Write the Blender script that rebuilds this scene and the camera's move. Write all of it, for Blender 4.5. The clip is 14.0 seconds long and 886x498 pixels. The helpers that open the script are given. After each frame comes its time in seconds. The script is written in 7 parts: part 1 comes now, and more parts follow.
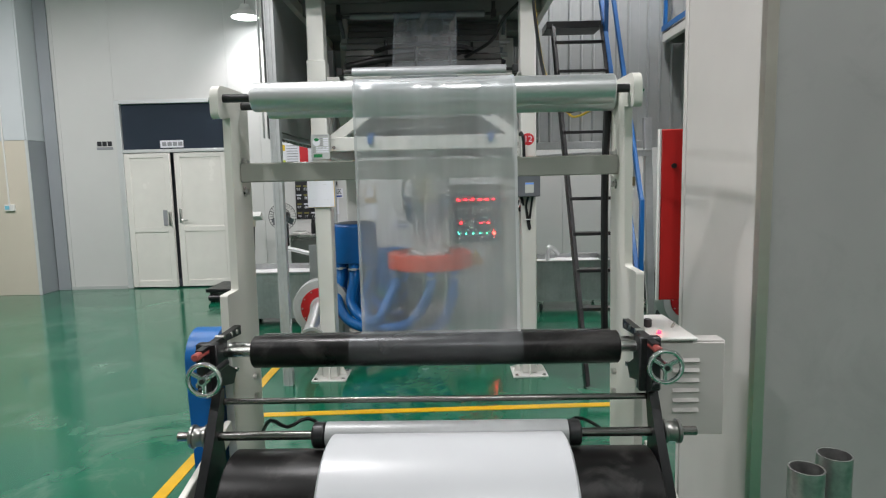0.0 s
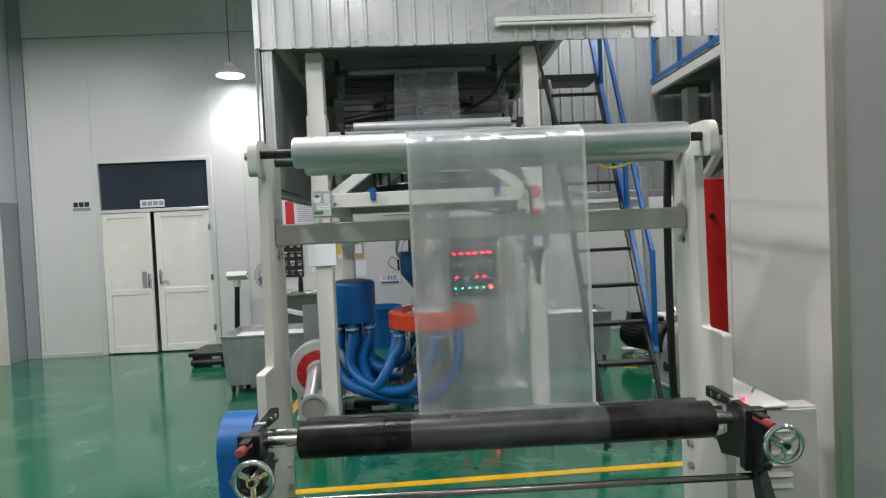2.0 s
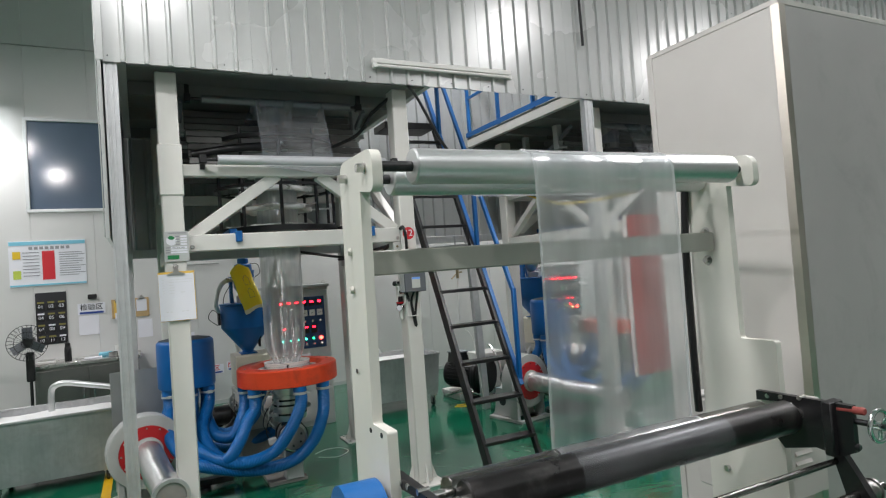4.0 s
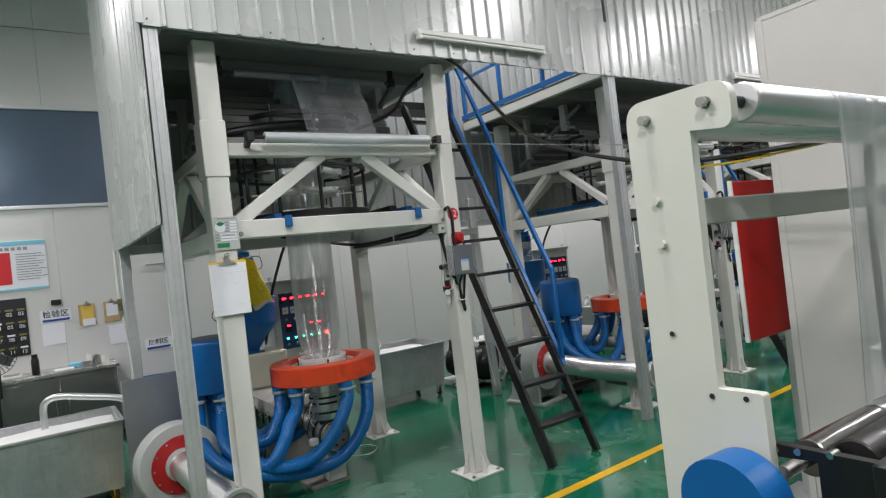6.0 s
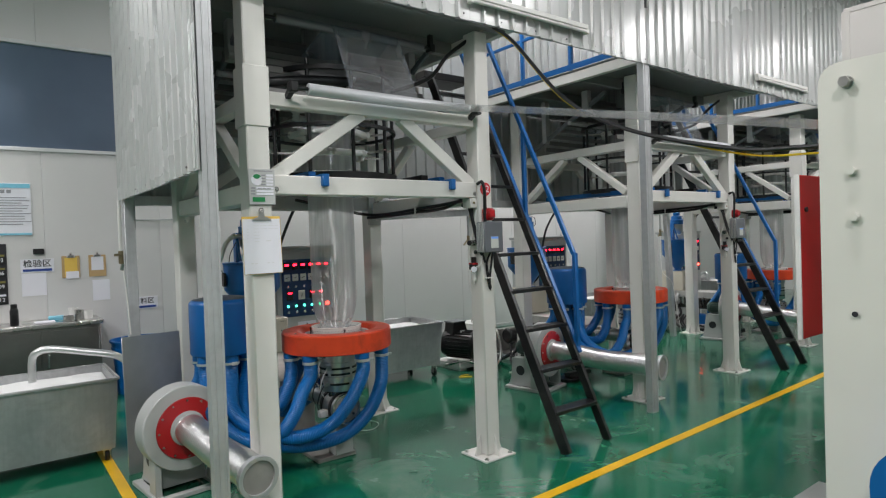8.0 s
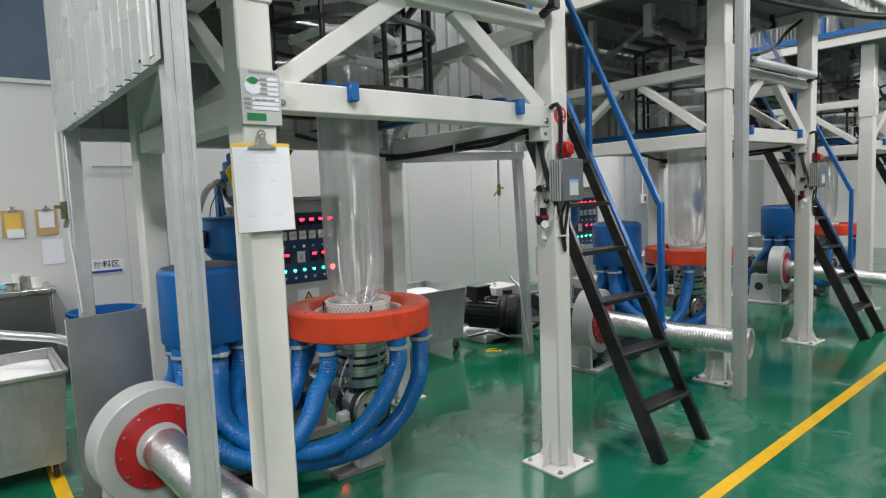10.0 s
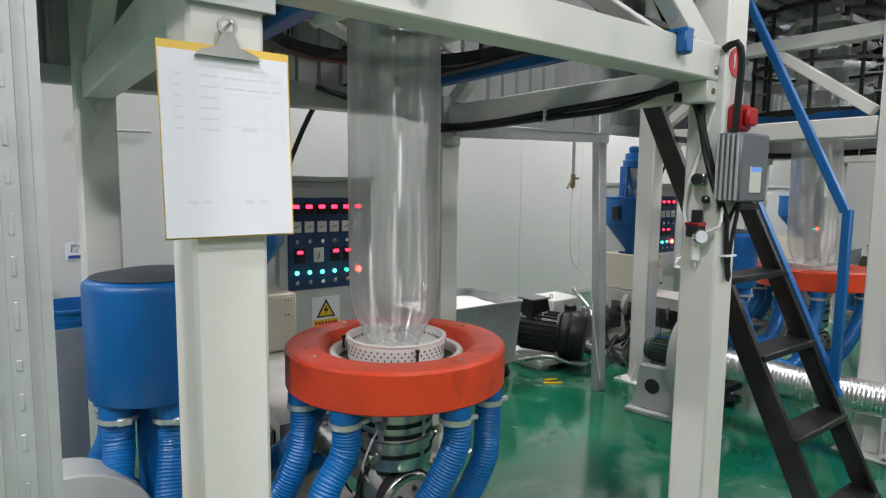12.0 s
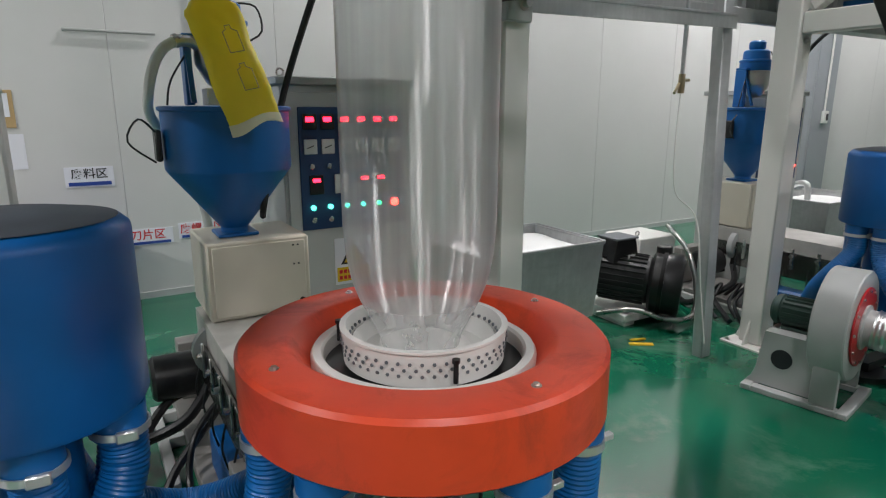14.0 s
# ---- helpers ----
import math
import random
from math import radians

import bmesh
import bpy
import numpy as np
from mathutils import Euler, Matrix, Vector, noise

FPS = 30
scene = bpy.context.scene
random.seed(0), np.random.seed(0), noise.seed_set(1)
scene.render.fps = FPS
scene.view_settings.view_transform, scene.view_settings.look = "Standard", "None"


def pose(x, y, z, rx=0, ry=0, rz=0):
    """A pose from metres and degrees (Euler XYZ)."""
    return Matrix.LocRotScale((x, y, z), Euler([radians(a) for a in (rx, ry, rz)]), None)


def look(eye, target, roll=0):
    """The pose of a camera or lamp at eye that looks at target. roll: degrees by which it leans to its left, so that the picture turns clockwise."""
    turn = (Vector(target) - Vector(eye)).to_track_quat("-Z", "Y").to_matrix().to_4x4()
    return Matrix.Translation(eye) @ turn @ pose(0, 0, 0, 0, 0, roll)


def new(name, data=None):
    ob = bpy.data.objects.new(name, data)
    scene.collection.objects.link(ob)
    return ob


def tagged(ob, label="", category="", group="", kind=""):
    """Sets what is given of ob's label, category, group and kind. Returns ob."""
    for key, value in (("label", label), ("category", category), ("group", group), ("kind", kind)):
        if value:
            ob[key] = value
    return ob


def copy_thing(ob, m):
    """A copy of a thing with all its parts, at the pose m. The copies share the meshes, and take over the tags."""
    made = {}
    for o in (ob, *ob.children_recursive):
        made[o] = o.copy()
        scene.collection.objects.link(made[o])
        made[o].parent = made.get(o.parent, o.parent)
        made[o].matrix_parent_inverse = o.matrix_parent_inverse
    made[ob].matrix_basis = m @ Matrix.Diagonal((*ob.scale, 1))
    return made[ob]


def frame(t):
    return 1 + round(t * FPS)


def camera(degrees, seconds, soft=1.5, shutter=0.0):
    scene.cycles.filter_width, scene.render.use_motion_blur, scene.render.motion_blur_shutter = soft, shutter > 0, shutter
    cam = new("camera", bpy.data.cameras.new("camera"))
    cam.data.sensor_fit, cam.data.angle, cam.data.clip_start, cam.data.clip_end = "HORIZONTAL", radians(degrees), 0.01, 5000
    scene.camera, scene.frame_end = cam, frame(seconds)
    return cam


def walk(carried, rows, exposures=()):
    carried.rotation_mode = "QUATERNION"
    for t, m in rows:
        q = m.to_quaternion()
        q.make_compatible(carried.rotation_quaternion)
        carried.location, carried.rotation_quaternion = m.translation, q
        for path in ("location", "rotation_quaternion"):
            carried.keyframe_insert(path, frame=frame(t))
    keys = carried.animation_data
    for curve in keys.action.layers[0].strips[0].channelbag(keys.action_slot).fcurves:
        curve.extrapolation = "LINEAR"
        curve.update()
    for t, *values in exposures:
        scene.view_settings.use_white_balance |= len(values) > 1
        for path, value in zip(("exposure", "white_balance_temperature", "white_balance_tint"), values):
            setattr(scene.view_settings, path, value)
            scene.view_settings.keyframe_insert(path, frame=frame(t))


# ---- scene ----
cam = camera(72.5, 14.0, soft=1.2)
PATH = [
    (0, (0.318, 0.048, 1.604), (0.302, 2.034, 1.373), -1.3),
    (0.5, (0.307, 0.031, 1.613), (0.285, 2.02, 1.404), -1.1),
    (1, (0.295, 0.03, 1.618), (0.271, 2.021, 1.423), -1.0),
    (1.5, (0.231, 0.082, 1.628), (0.206, 2.074, 1.451), -1.1),
    (2, (0.065, 0.236, 1.631), (0.142, 2.234, 1.569), -2.6),
    (2.5, (-0.108, 0.357, 1.636), (0.114, 2.345, 1.646), -3.4),
    (3, (-0.347, 0.44, 1.614), (0.154, 2.376, 1.654), -3.4),
    (5.5, (-1.488, 1.056, 1.616), (-0.383, 2.724, 1.647), -6.1),
    (6, (-1.584, 1.245, 1.606), (-0.463, 2.901, 1.626), -6.5),
    (6.5, (-1.678, 1.384, 1.598), (-0.552, 3.036, 1.627), -6.5),
    (7, (-1.793, 1.447, 1.596), (-0.639, 3.08, 1.62), -5.5),
    (7.5, (-1.864, 1.465, 1.583), (-0.679, 3.076, 1.581), -3.7),
    (8, (-1.859, 1.615, 1.559), (-0.653, 3.21, 1.524), -2.0),
    (10.5, (-1.394, 3.055, 1.51), (-0.143, 4.603, 1.316), -2.2),
    (11, (-1.269, 3.343, 1.512), (-0.037, 4.907, 1.321), -1.5),
    (11.5, (-1.162, 3.582, 1.501), (0.074, 5.14, 1.293), -0.3),
    (12, (-0.985, 3.782, 1.493), (0.201, 5.379, 1.281), 0.7),
    (12.5, (-0.835, 3.935, 1.489), (0.28, 5.579, 1.257), 1.6),
    (13, (-0.713, 4.139, 1.463), (0.36, 5.803, 1.187), 1.9),
    (13.5, (-0.596, 4.318, 1.449), (0.461, 5.977, 1.087), 0.5),
    (14, (-0.441, 4.511, 1.402), (0.554, 6.185, 0.947), 0.1),
]
walk(cam, [(t, look(eye, target, roll)) for t, eye, target, roll in PATH],
     exposures=[(0, -0.22), (1.5, -0.32), (3, -0.22), (5.5, -0.25), (8, -0.25), (10.5, 0.12), (13, 0.08), (14, -0.05)])

# ---- world and lights ----
world = bpy.data.worlds.new("hall_world")
world.use_nodes = True
world.node_tree.nodes["Background"].inputs[0].default_value = (0.75, 0.85, 1.0, 1)
world.node_tree.nodes["Background"].inputs[1].default_value = 0.05
scene.world = world
scene.view_settings.exposure = 0.0
BAYS = [(-2.5, 8.98, 3.97, 19), (-2.9, 3.6, 4.7, 108), (-2.6, 0.2, 4.7, 110), (0.6, -1.2, 4.7, 48), (3.9, -0.4, 4.7, 75), (-0.7, 2.2, 4.75, 75), (3.6, 2.0, 4.75, 88),
        (6.8, 2.0, 4.75, 125), (10.0, 2.4, 4.75, 110), (1.9, 8.3, 4.7, 78), (6.0, 8.3, 4.7, 115), (-5.4, 6.0, 4.7, 195), (2.0, 5.8, 5.2, 75), (5.75, 5.9, 5.2, 75), (9.8, 7.8, 4.7, 90)]


def disk_light(x, y, z, watts):
    data = bpy.data.lights.new("bay_light", "AREA")
    data.shape, data.size, data.energy, data.color = "DISK", 0.34, watts, (1.0, 0.965, 0.98)
    data.spread = math.radians(120 if y > 8.5 else 180)     # narrower beam for the lamp by the wall, to limit its hot spot there
    ob = new("bay_light", data)
    ob.matrix_basis = pose(x, y, z - 0.04)


for bay in BAYS:
    disk_light(*bay)

# ---- materials ----


def material(name, color, rough=0.5, metal=0.0, vary=0.06, scale=6.0, bump=0.0, bump_scale=200.0, coat=0.0, stain=0.0, stain_scale=1.3, rough_vary=0.1, random=0.0):
    """A painted or plain surface with fine grain, broad stains and relief."""
    m = bpy.data.materials.new(name)
    m.use_nodes = True
    t = m.node_tree
    b = t.nodes["Principled BSDF"]
    co = t.nodes.new("ShaderNodeTexCoord")
    fine = t.nodes.new("ShaderNodeTexNoise")
    fine.inputs["Scale"].default_value, fine.inputs["Detail"].default_value = scale, 6
    t.links.new(co.outputs["Object"], fine.inputs["Vector"])
    broad = t.nodes.new("ShaderNodeTexNoise")
    broad.inputs["Scale"].default_value, broad.inputs["Detail"].default_value = stain_scale, 4
    t.links.new(co.outputs["Object"], broad.inputs["Vector"])
    mul = t.nodes.new("ShaderNodeMath")
    mul.operation = "MULTIPLY_ADD"
    mul.inputs[1].default_value, mul.inputs[2].default_value = 2 * vary, 1 - vary
    t.links.new(fine.outputs["Fac"], mul.inputs[0])
    mul2 = t.nodes.new("ShaderNodeMath")
    mul2.operation = "MULTIPLY_ADD"
    mul2.inputs[1].default_value, mul2.inputs[2].default_value = 2 * stain, 1 - stain
    t.links.new(broad.outputs["Fac"], mul2.inputs[0])
    both = t.nodes.new("ShaderNodeMath")
    both.operation = "MULTIPLY"
    t.links.new(mul.outputs[0], both.inputs[0])
    t.links.new(mul2.outputs[0], both.inputs[1])
    last = both.outputs[0]
    if random:
        info = t.nodes.new("ShaderNodeObjectInfo")
        rnd = t.nodes.new("ShaderNodeMath")
        rnd.operation = "MULTIPLY_ADD"
        rnd.inputs[1].default_value, rnd.inputs[2].default_value = 2 * random, 1 - random
        t.links.new(info.outputs["Random"], rnd.inputs[0])
        more = t.nodes.new("ShaderNodeMath")
        more.operation = "MULTIPLY"
        t.links.new(last, more.inputs[0])
        t.links.new(rnd.outputs[0], more.inputs[1])
        last = more.outputs[0]
    tint = t.nodes.new("ShaderNodeVectorMath")
    tint.operation = "SCALE"
    tint.inputs[0].default_value = color
    t.links.new(last, tint.inputs["Scale"])
    t.links.new(tint.outputs[0], b.inputs["Base Color"])
    rr = t.nodes.new("ShaderNodeMath")
    rr.operation = "MULTIPLY_ADD"
    rr.inputs[1].default_value, rr.inputs[2].default_value = rough_vary, max(0.02, rough - rough_vary / 2)
    t.links.new(broad.outputs["Fac"], rr.inputs[0])
    t.links.new(rr.outputs[0], b.inputs["Roughness"])
    b.inputs["Metallic"].default_value = metal
    b.inputs["Coat Weight"].default_value, b.inputs["Coat Roughness"].default_value = coat, 0.08
    if bump:
        relief = t.nodes.new("ShaderNodeTexNoise")
        relief.inputs["Scale"].default_value, relief.inputs["Detail"].default_value = bump_scale, 3
        t.links.new(co.outputs["Object"], relief.inputs["Vector"])
        bp = t.nodes.new("ShaderNodeBump")
        bp.inputs["Strength"].default_value, bp.inputs["Distance"].default_value = bump, 0.002
        t.links.new(relief.outputs["Fac"], bp.inputs["Height"])
        t.links.new(bp.outputs[0], b.inputs["Normal"])
    return m


def glow(name, color, strength, base=(0.02, 0.02, 0.02)):
    m = bpy.data.materials.new(name)
    m.use_nodes = True
    b = m.node_tree.nodes["Principled BSDF"]
    b.inputs["Base Color"].default_value = (*base, 1)
    b.inputs["Emission Color"].default_value = (*color, 1)
    b.inputs["Emission Strength"].default_value = strength
    return m


def plastic_film(name, haze, gloss_rough, tint=(0.97, 0.985, 1.0), streak=60.0, gloss=0.5, face_gloss=0.035, blur=0.0, bump=0.3, upright=0.0):
    """Thin clear plastic: mostly see-through, a milky haze whose streaks also paint in lamp reflections, gloss that
    grows at grazing angles; blur: the share that scatters what lies behind.
    """
    m = bpy.data.materials.new(name)
    m.use_nodes = True
    t = m.node_tree
    t.nodes.remove(t.nodes["Principled BSDF"])
    out = t.nodes["Material Output"]
    clear = t.nodes.new("ShaderNodeBsdfTransparent")
    clear.inputs[0].default_value = (*tint, 1)
    see = clear
    if blur:
        soft = t.nodes.new("ShaderNodeBsdfRefraction")
        soft.inputs["Color"].default_value = (*tint, 1)
        soft.inputs["Roughness"].default_value, soft.inputs["IOR"].default_value = 0.4, 1.02
        see = t.nodes.new("ShaderNodeMixShader")
        see.inputs[0].default_value = blur
        t.links.new(clear.outputs[0], see.inputs[1])
        t.links.new(soft.outputs[0], see.inputs[2])
    milk = t.nodes.new("ShaderNodeBsdfDiffuse")
    milk.inputs[0].default_value = (0.93, 0.94, 0.95, 1)
    through_milk = t.nodes.new("ShaderNodeBsdfTranslucent")
    through_milk.inputs[0].default_value = (0.93, 0.94, 0.95, 1)
    mixed = t.nodes.new("ShaderNodeMixShader")
    mixed.inputs[0].default_value = 0.5
    t.links.new(milk.outputs[0], mixed.inputs[1])
    t.links.new(through_milk.outputs[0], mixed.inputs[2])
    co = t.nodes.new("ShaderNodeTexCoord")
    mp = t.nodes.new("ShaderNodeMapping")
    mp.inputs["Scale"].default_value = (streak, streak, 0.7)
    n = t.nodes.new("ShaderNodeTexNoise")
    n.inputs["Scale"].default_value, n.inputs["Detail"].default_value = 1.0, 5
    t.links.new(co.outputs["Object"], mp.inputs[0])
    t.links.new(mp.outputs[0], n.inputs["Vector"])
    ramp = t.nodes.new("ShaderNodeMapRange")
    ramp.inputs["From Min"].default_value, ramp.inputs["From Max"].default_value = 0.3, 0.75
    ramp.inputs["To Min"].default_value, ramp.inputs["To Max"].default_value = haze * 0.4, haze * 2.0
    t.links.new(n.outputs["Fac"], ramp.inputs["Value"])
    body = t.nodes.new("ShaderNodeMixShader")
    t.links.new(ramp.outputs[0], body.inputs[0])
    t.links.new(see.outputs[0], body.inputs[1])
    t.links.new(mixed.outputs[0], body.inputs[2])
    shine = t.nodes.new("ShaderNodeBsdfGlossy")
    shine.inputs["Roughness"].default_value = gloss_rough
    if upright:
        tan = t.nodes.new("ShaderNodeTangent")
        tan.direction_type, tan.axis = "RADIAL", "Z"
        t.links.new(tan.outputs[0], shine.inputs["Tangent"])
        shine.inputs["Anisotropy"].default_value = upright
    bp = t.nodes.new("ShaderNodeBump")
    bp.inputs["Strength"].default_value, bp.inputs["Distance"].default_value = bump, 0.004
    t.links.new(n.outputs["Fac"], bp.inputs["Height"])
    t.links.new(bp.outputs[0], shine.inputs["Normal"])
    lw = t.nodes.new("ShaderNodeLayerWeight")
    lw.inputs["Blend"].default_value = 0.5
    pw = t.nodes.new("ShaderNodeMath")
    pw.operation = "POWER"
    pw.inputs[1].default_value = 4.0
    t.links.new(lw.outputs["Facing"], pw.inputs[0])
    fm = t.nodes.new("ShaderNodeMath")
    fm.operation = "MULTIPLY_ADD"
    fm.inputs[1].default_value, fm.inputs[2].default_value = gloss, face_gloss
    fm.use_clamp = True
    t.links.new(pw.outputs[0], fm.inputs[0])
    top = t.nodes.new("ShaderNodeMixShader")
    t.links.new(fm.outputs[0], top.inputs[0])
    t.links.new(body.outputs[0], top.inputs[1])
    t.links.new(shine.outputs[0], top.inputs[2])
    t.links.new(top.outputs[0], out.inputs[0])
    return m


def galvanised(name, base=0.5, rough=0.42, metal=0.75, stain=0.14):
    m = material(name, (base, base * 1.02, base * 1.03), rough, metal, 0.12, 25, stain=stain, stain_scale=3, rough_vary=0.25)
    t = m.node_tree
    b = t.nodes["Principled BSDF"]
    vor = t.nodes.new("ShaderNodeTexVoronoi")
    vor.inputs["Scale"].default_value = 70
    co = t.nodes.new("ShaderNodeTexCoord")
    # long drawn streaks from rolling
    mp = t.nodes.new("ShaderNodeMapping")
    mp.inputs["Scale"].default_value = (55, 55, 1.2)
    t.links.new(co.outputs["Object"], mp.inputs[0])
    drawn = t.nodes.new("ShaderNodeTexNoise")
    drawn.inputs["Scale"].default_value, drawn.inputs["Detail"].default_value = 1.0, 4
    t.links.new(mp.outputs[0], drawn.inputs["Vector"])
    amount = t.nodes.new("ShaderNodeMath")
    amount.operation = "MULTIPLY_ADD"
    amount.inputs[1].default_value, amount.inputs[2].default_value = 0.22, 0.89
    t.links.new(drawn.outputs["Fac"], amount.inputs[0])
    shade = t.nodes.new("ShaderNodeVectorMath")
    shade.operation = "SCALE"
    t.links.new(b.inputs["Base Color"].links[0].from_socket, shade.inputs[0])
    t.links.new(amount.outputs[0], shade.inputs["Scale"])
    t.links.new(shade.outputs[0], b.inputs["Base Color"])
    t.links.new(co.outputs["Object"], vor.inputs["Vector"])
    bp = t.nodes.new("ShaderNodeBump")
    bp.inputs["Strength"].default_value, bp.inputs["Distance"].default_value = 0.12, 0.002
    t.links.new(vor.outputs["Distance"], bp.inputs["Height"])
    t.links.new(bp.outputs[0], b.inputs["Normal"])
    return m


TOWER_PAINT = material("pale_grey_machine_paint", (0.69, 0.68, 0.64), 0.38, 0, 0.05, 8, 0.05, 350, stain=0.09)
CREAM = material("cream_machine_paint", (0.67, 0.66, 0.6), 0.38, 0, 0.05, 8, 0.05, 350, stain=0.07)
GALV = galvanised("galvanised_steel", 0.5, 0.5, 0.5, 0.22)
GALV_BIN = galvanised("galvanised_sheet", 0.42, 0.36, 0.6, 0.42)
CLAD = material("white_coated_steel_sheet", (0.52, 0.53, 0.52), 0.27, 0.15, 0.04, 12, stain=0.06, rough_vary=0.15, random=0.03)
CLAD_IN = material("grey_sheet_inner_face", (0.42, 0.435, 0.43), 0.45, 0.3, 0.08, 12, stain=0.1)
FLOOR = material("green_epoxy_floor", (0.005, 0.12, 0.062), 0.125, 0, 0.12, 2.5, 0.05, 7, coat=0.2, stain=0.25, stain_scale=0.7, rough_vary=0.1)
YELLOW_LINE = material("yellow_floor_paint", (0.72, 0.42, 0.01), 0.3, 0, 0.12, 14, stain=0.2, stain_scale=4)
WALL = material("light_grey_wall_panel", (0.635, 0.63, 0.615), 0.42, 0, 0.02, 5, 0.02, 90, stain=0.05, random=0.02)
WALL_DARK = material("blue_grey_wall_panel", (0.3, 0.32, 0.34), 0.4, 0, 0.03, 5, stain=0.06)
WALL_CREAM = material("cream_column_panel", (0.66, 0.6, 0.5), 0.45, 0, 0.03, 4, stain=0.05)
CEILING = material("white_ceiling_panel", (0.6, 0.63, 0.65), 0.6, 0, 0.03, 3, stain=0.05)
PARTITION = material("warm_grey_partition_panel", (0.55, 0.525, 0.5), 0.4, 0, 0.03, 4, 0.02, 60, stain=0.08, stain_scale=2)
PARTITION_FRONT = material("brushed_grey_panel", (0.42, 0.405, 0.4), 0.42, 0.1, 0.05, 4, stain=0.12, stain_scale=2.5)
DIE_STEEL = material("bright_die_steel", (0.7, 0.69, 0.67), 0.34, 1, 0.08, 30, stain=0.25, stain_scale=8, rough_vary=0.25)
STAINLESS = material("stainless_steel", (0.55, 0.54, 0.52), 0.28, 1, 0.06, 30, stain=0.1, stain_scale=5, rough_vary=0.2)
DARK_STEEL = material("dark_sprung_steel", (0.27, 0.27, 0.255), 0.3, 0.95, 0.06, 20)
OILY = material("oily_dark_steel", (0.24, 0.23, 0.22), 0.25, 1, 0.1, 20, stain=0.2, stain_scale=5)
CLAMP = material("bright_hose_clamp", (0.68, 0.68, 0.68), 0.3, 0.7, 0.05, 30, stain=0.1, stain_scale=12)
CHROME = material("chrome", (0.75, 0.75, 0.76), 0.12, 1, 0.03, 20, rough_vary=0.08)
ALUMINIUM = material("turned_aluminium", (0.66, 0.67, 0.67), 0.38, 0.85, 0.05, 40, stain=0.08, stain_scale=4, rough_vary=0.2)
FOIL = material("aluminium_foil_duct", (0.72, 0.72, 0.72), 0.33, 1, 0.08, 30, 1.0, 32, stain=0.1)
BLACK = material("black_paint", (0.009, 0.009, 0.01), 0.36, 0, 0.15, 20, 0.05, 200, stain=0.2, stain_scale=4)
RUBBER = material("black_rubber_roller", (0.006, 0.0055, 0.0055), 0.3, 0, 0.15, 12, 0.04, 150, stain=0.25, stain_scale=5, rough_vary=0.25)
RUBBER.node_tree.nodes["Principled BSDF"].inputs["Specular IOR Level"].default_value = 0.3
CABLE = material("black_cable", (0.008, 0.008, 0.009), 0.4, 0, 0.1, 30)
BLUE = material("blue_machine_paint", (0.003, 0.112, 0.36), 0.4, 0, 0.1, 14, 0.08, 120, stain=0.18, stain_scale=3)
HOSE = material("blue_ribbed_hose", (0.003, 0.12, 0.37), 0.36, 0, 0.08, 20, stain=0.12, stain_scale=6)
ORANGE = material("orange_red_paint", (0.72, 0.064, 0.018), 0.38, 0, 0.08, 16, 0.06, 120, stain=0.2, stain_scale=6)
RED_DOOR = material("bright_red_paint", (0.6, 0.024, 0.022), 0.36, 0, 0.05, 10, stain=0.08)
RED = material("red_paint", (0.42, 0.012, 0.016), 0.33, 0, 0.06, 10, stain=0.1)
GREY_PAINT = material("grey_machine_paint", (0.42, 0.43, 0.42), 0.35, 0, 0.05, 10, stain=0.08)
DECK = material("dull_grey_deck_paint", (0.2, 0.21, 0.2), 0.5, 0, 0.08, 8, stain=0.15)
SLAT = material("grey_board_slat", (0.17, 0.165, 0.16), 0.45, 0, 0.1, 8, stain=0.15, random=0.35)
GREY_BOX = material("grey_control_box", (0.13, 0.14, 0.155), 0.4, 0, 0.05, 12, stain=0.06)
LIGHT_GREY = material("light_grey_enamel", (0.5, 0.51, 0.5), 0.35, 0, 0.04, 8, stain=0.06)
GRIMY = material("grimy_grey_paint", (0.26, 0.25, 0.235), 0.5, 0, 0.2, 14, 0.1, 80, stain=0.4, stain_scale=5)
COVER = material("scuffed_pale_sheet", (0.46, 0.45, 0.42), 0.45, 0.1, 0.12, 10, stain=0.3, stain_scale=5)
COUNTER_STEEL = material("dull_stainless_front", (0.3, 0.29, 0.28), 0.36, 1, 0.08, 20, stain=0.2, stain_scale=3, rough_vary=0.2)
DRUM_DUST = material("dark_grime", (0.045, 0.055, 0.07), 0.6, 0, 0.3, 10, 0.1, 60, stain=0.5, stain_scale=7)
DRUM_BLUE = material("grimy_blue_paint", (0.003, 0.095, 0.32), 0.38, 0, 0.12, 14, 0.08, 120, stain=0.25, stain_scale=3)
WRAPPED = material("film_wrapped_roller", (0.55, 0.56, 0.58), 0.33, 0.25, 0.06, 60, 0.25, 40, stain=0.12, stain_scale=6)
DULL_ROLLER = material("dull_grey_roller", (0.2, 0.21, 0.22), 0.4, 0.6, 0.08, 30, stain=0.15, stain_scale=5)
STRIP = material("stainless_corner_strip", (0.6, 0.56, 0.5), 0.36, 1, 0.06, 30, stain=0.2, stain_scale=3, rough_vary=0.15)
ZINC = material("zinc_coated_tube", (0.42, 0.42, 0.41), 0.36, 0.9, 0.45, 55, stain=0.5, stain_scale=16, rough_vary=0.3)
DULL_SHEET = material("dull_steel_sheet", (0.45, 0.46, 0.46), 0.36, 0.75, 0.06, 12, stain=0.15, stain_scale=3)
IVORY = material("ivory_machine_box", (0.6, 0.56, 0.46), 0.4, 0, 0.05, 8, stain=0.1)
NAVY = material("navy_control_panel", (0.012, 0.045, 0.13), 0.4, 0, 0.05, 15)
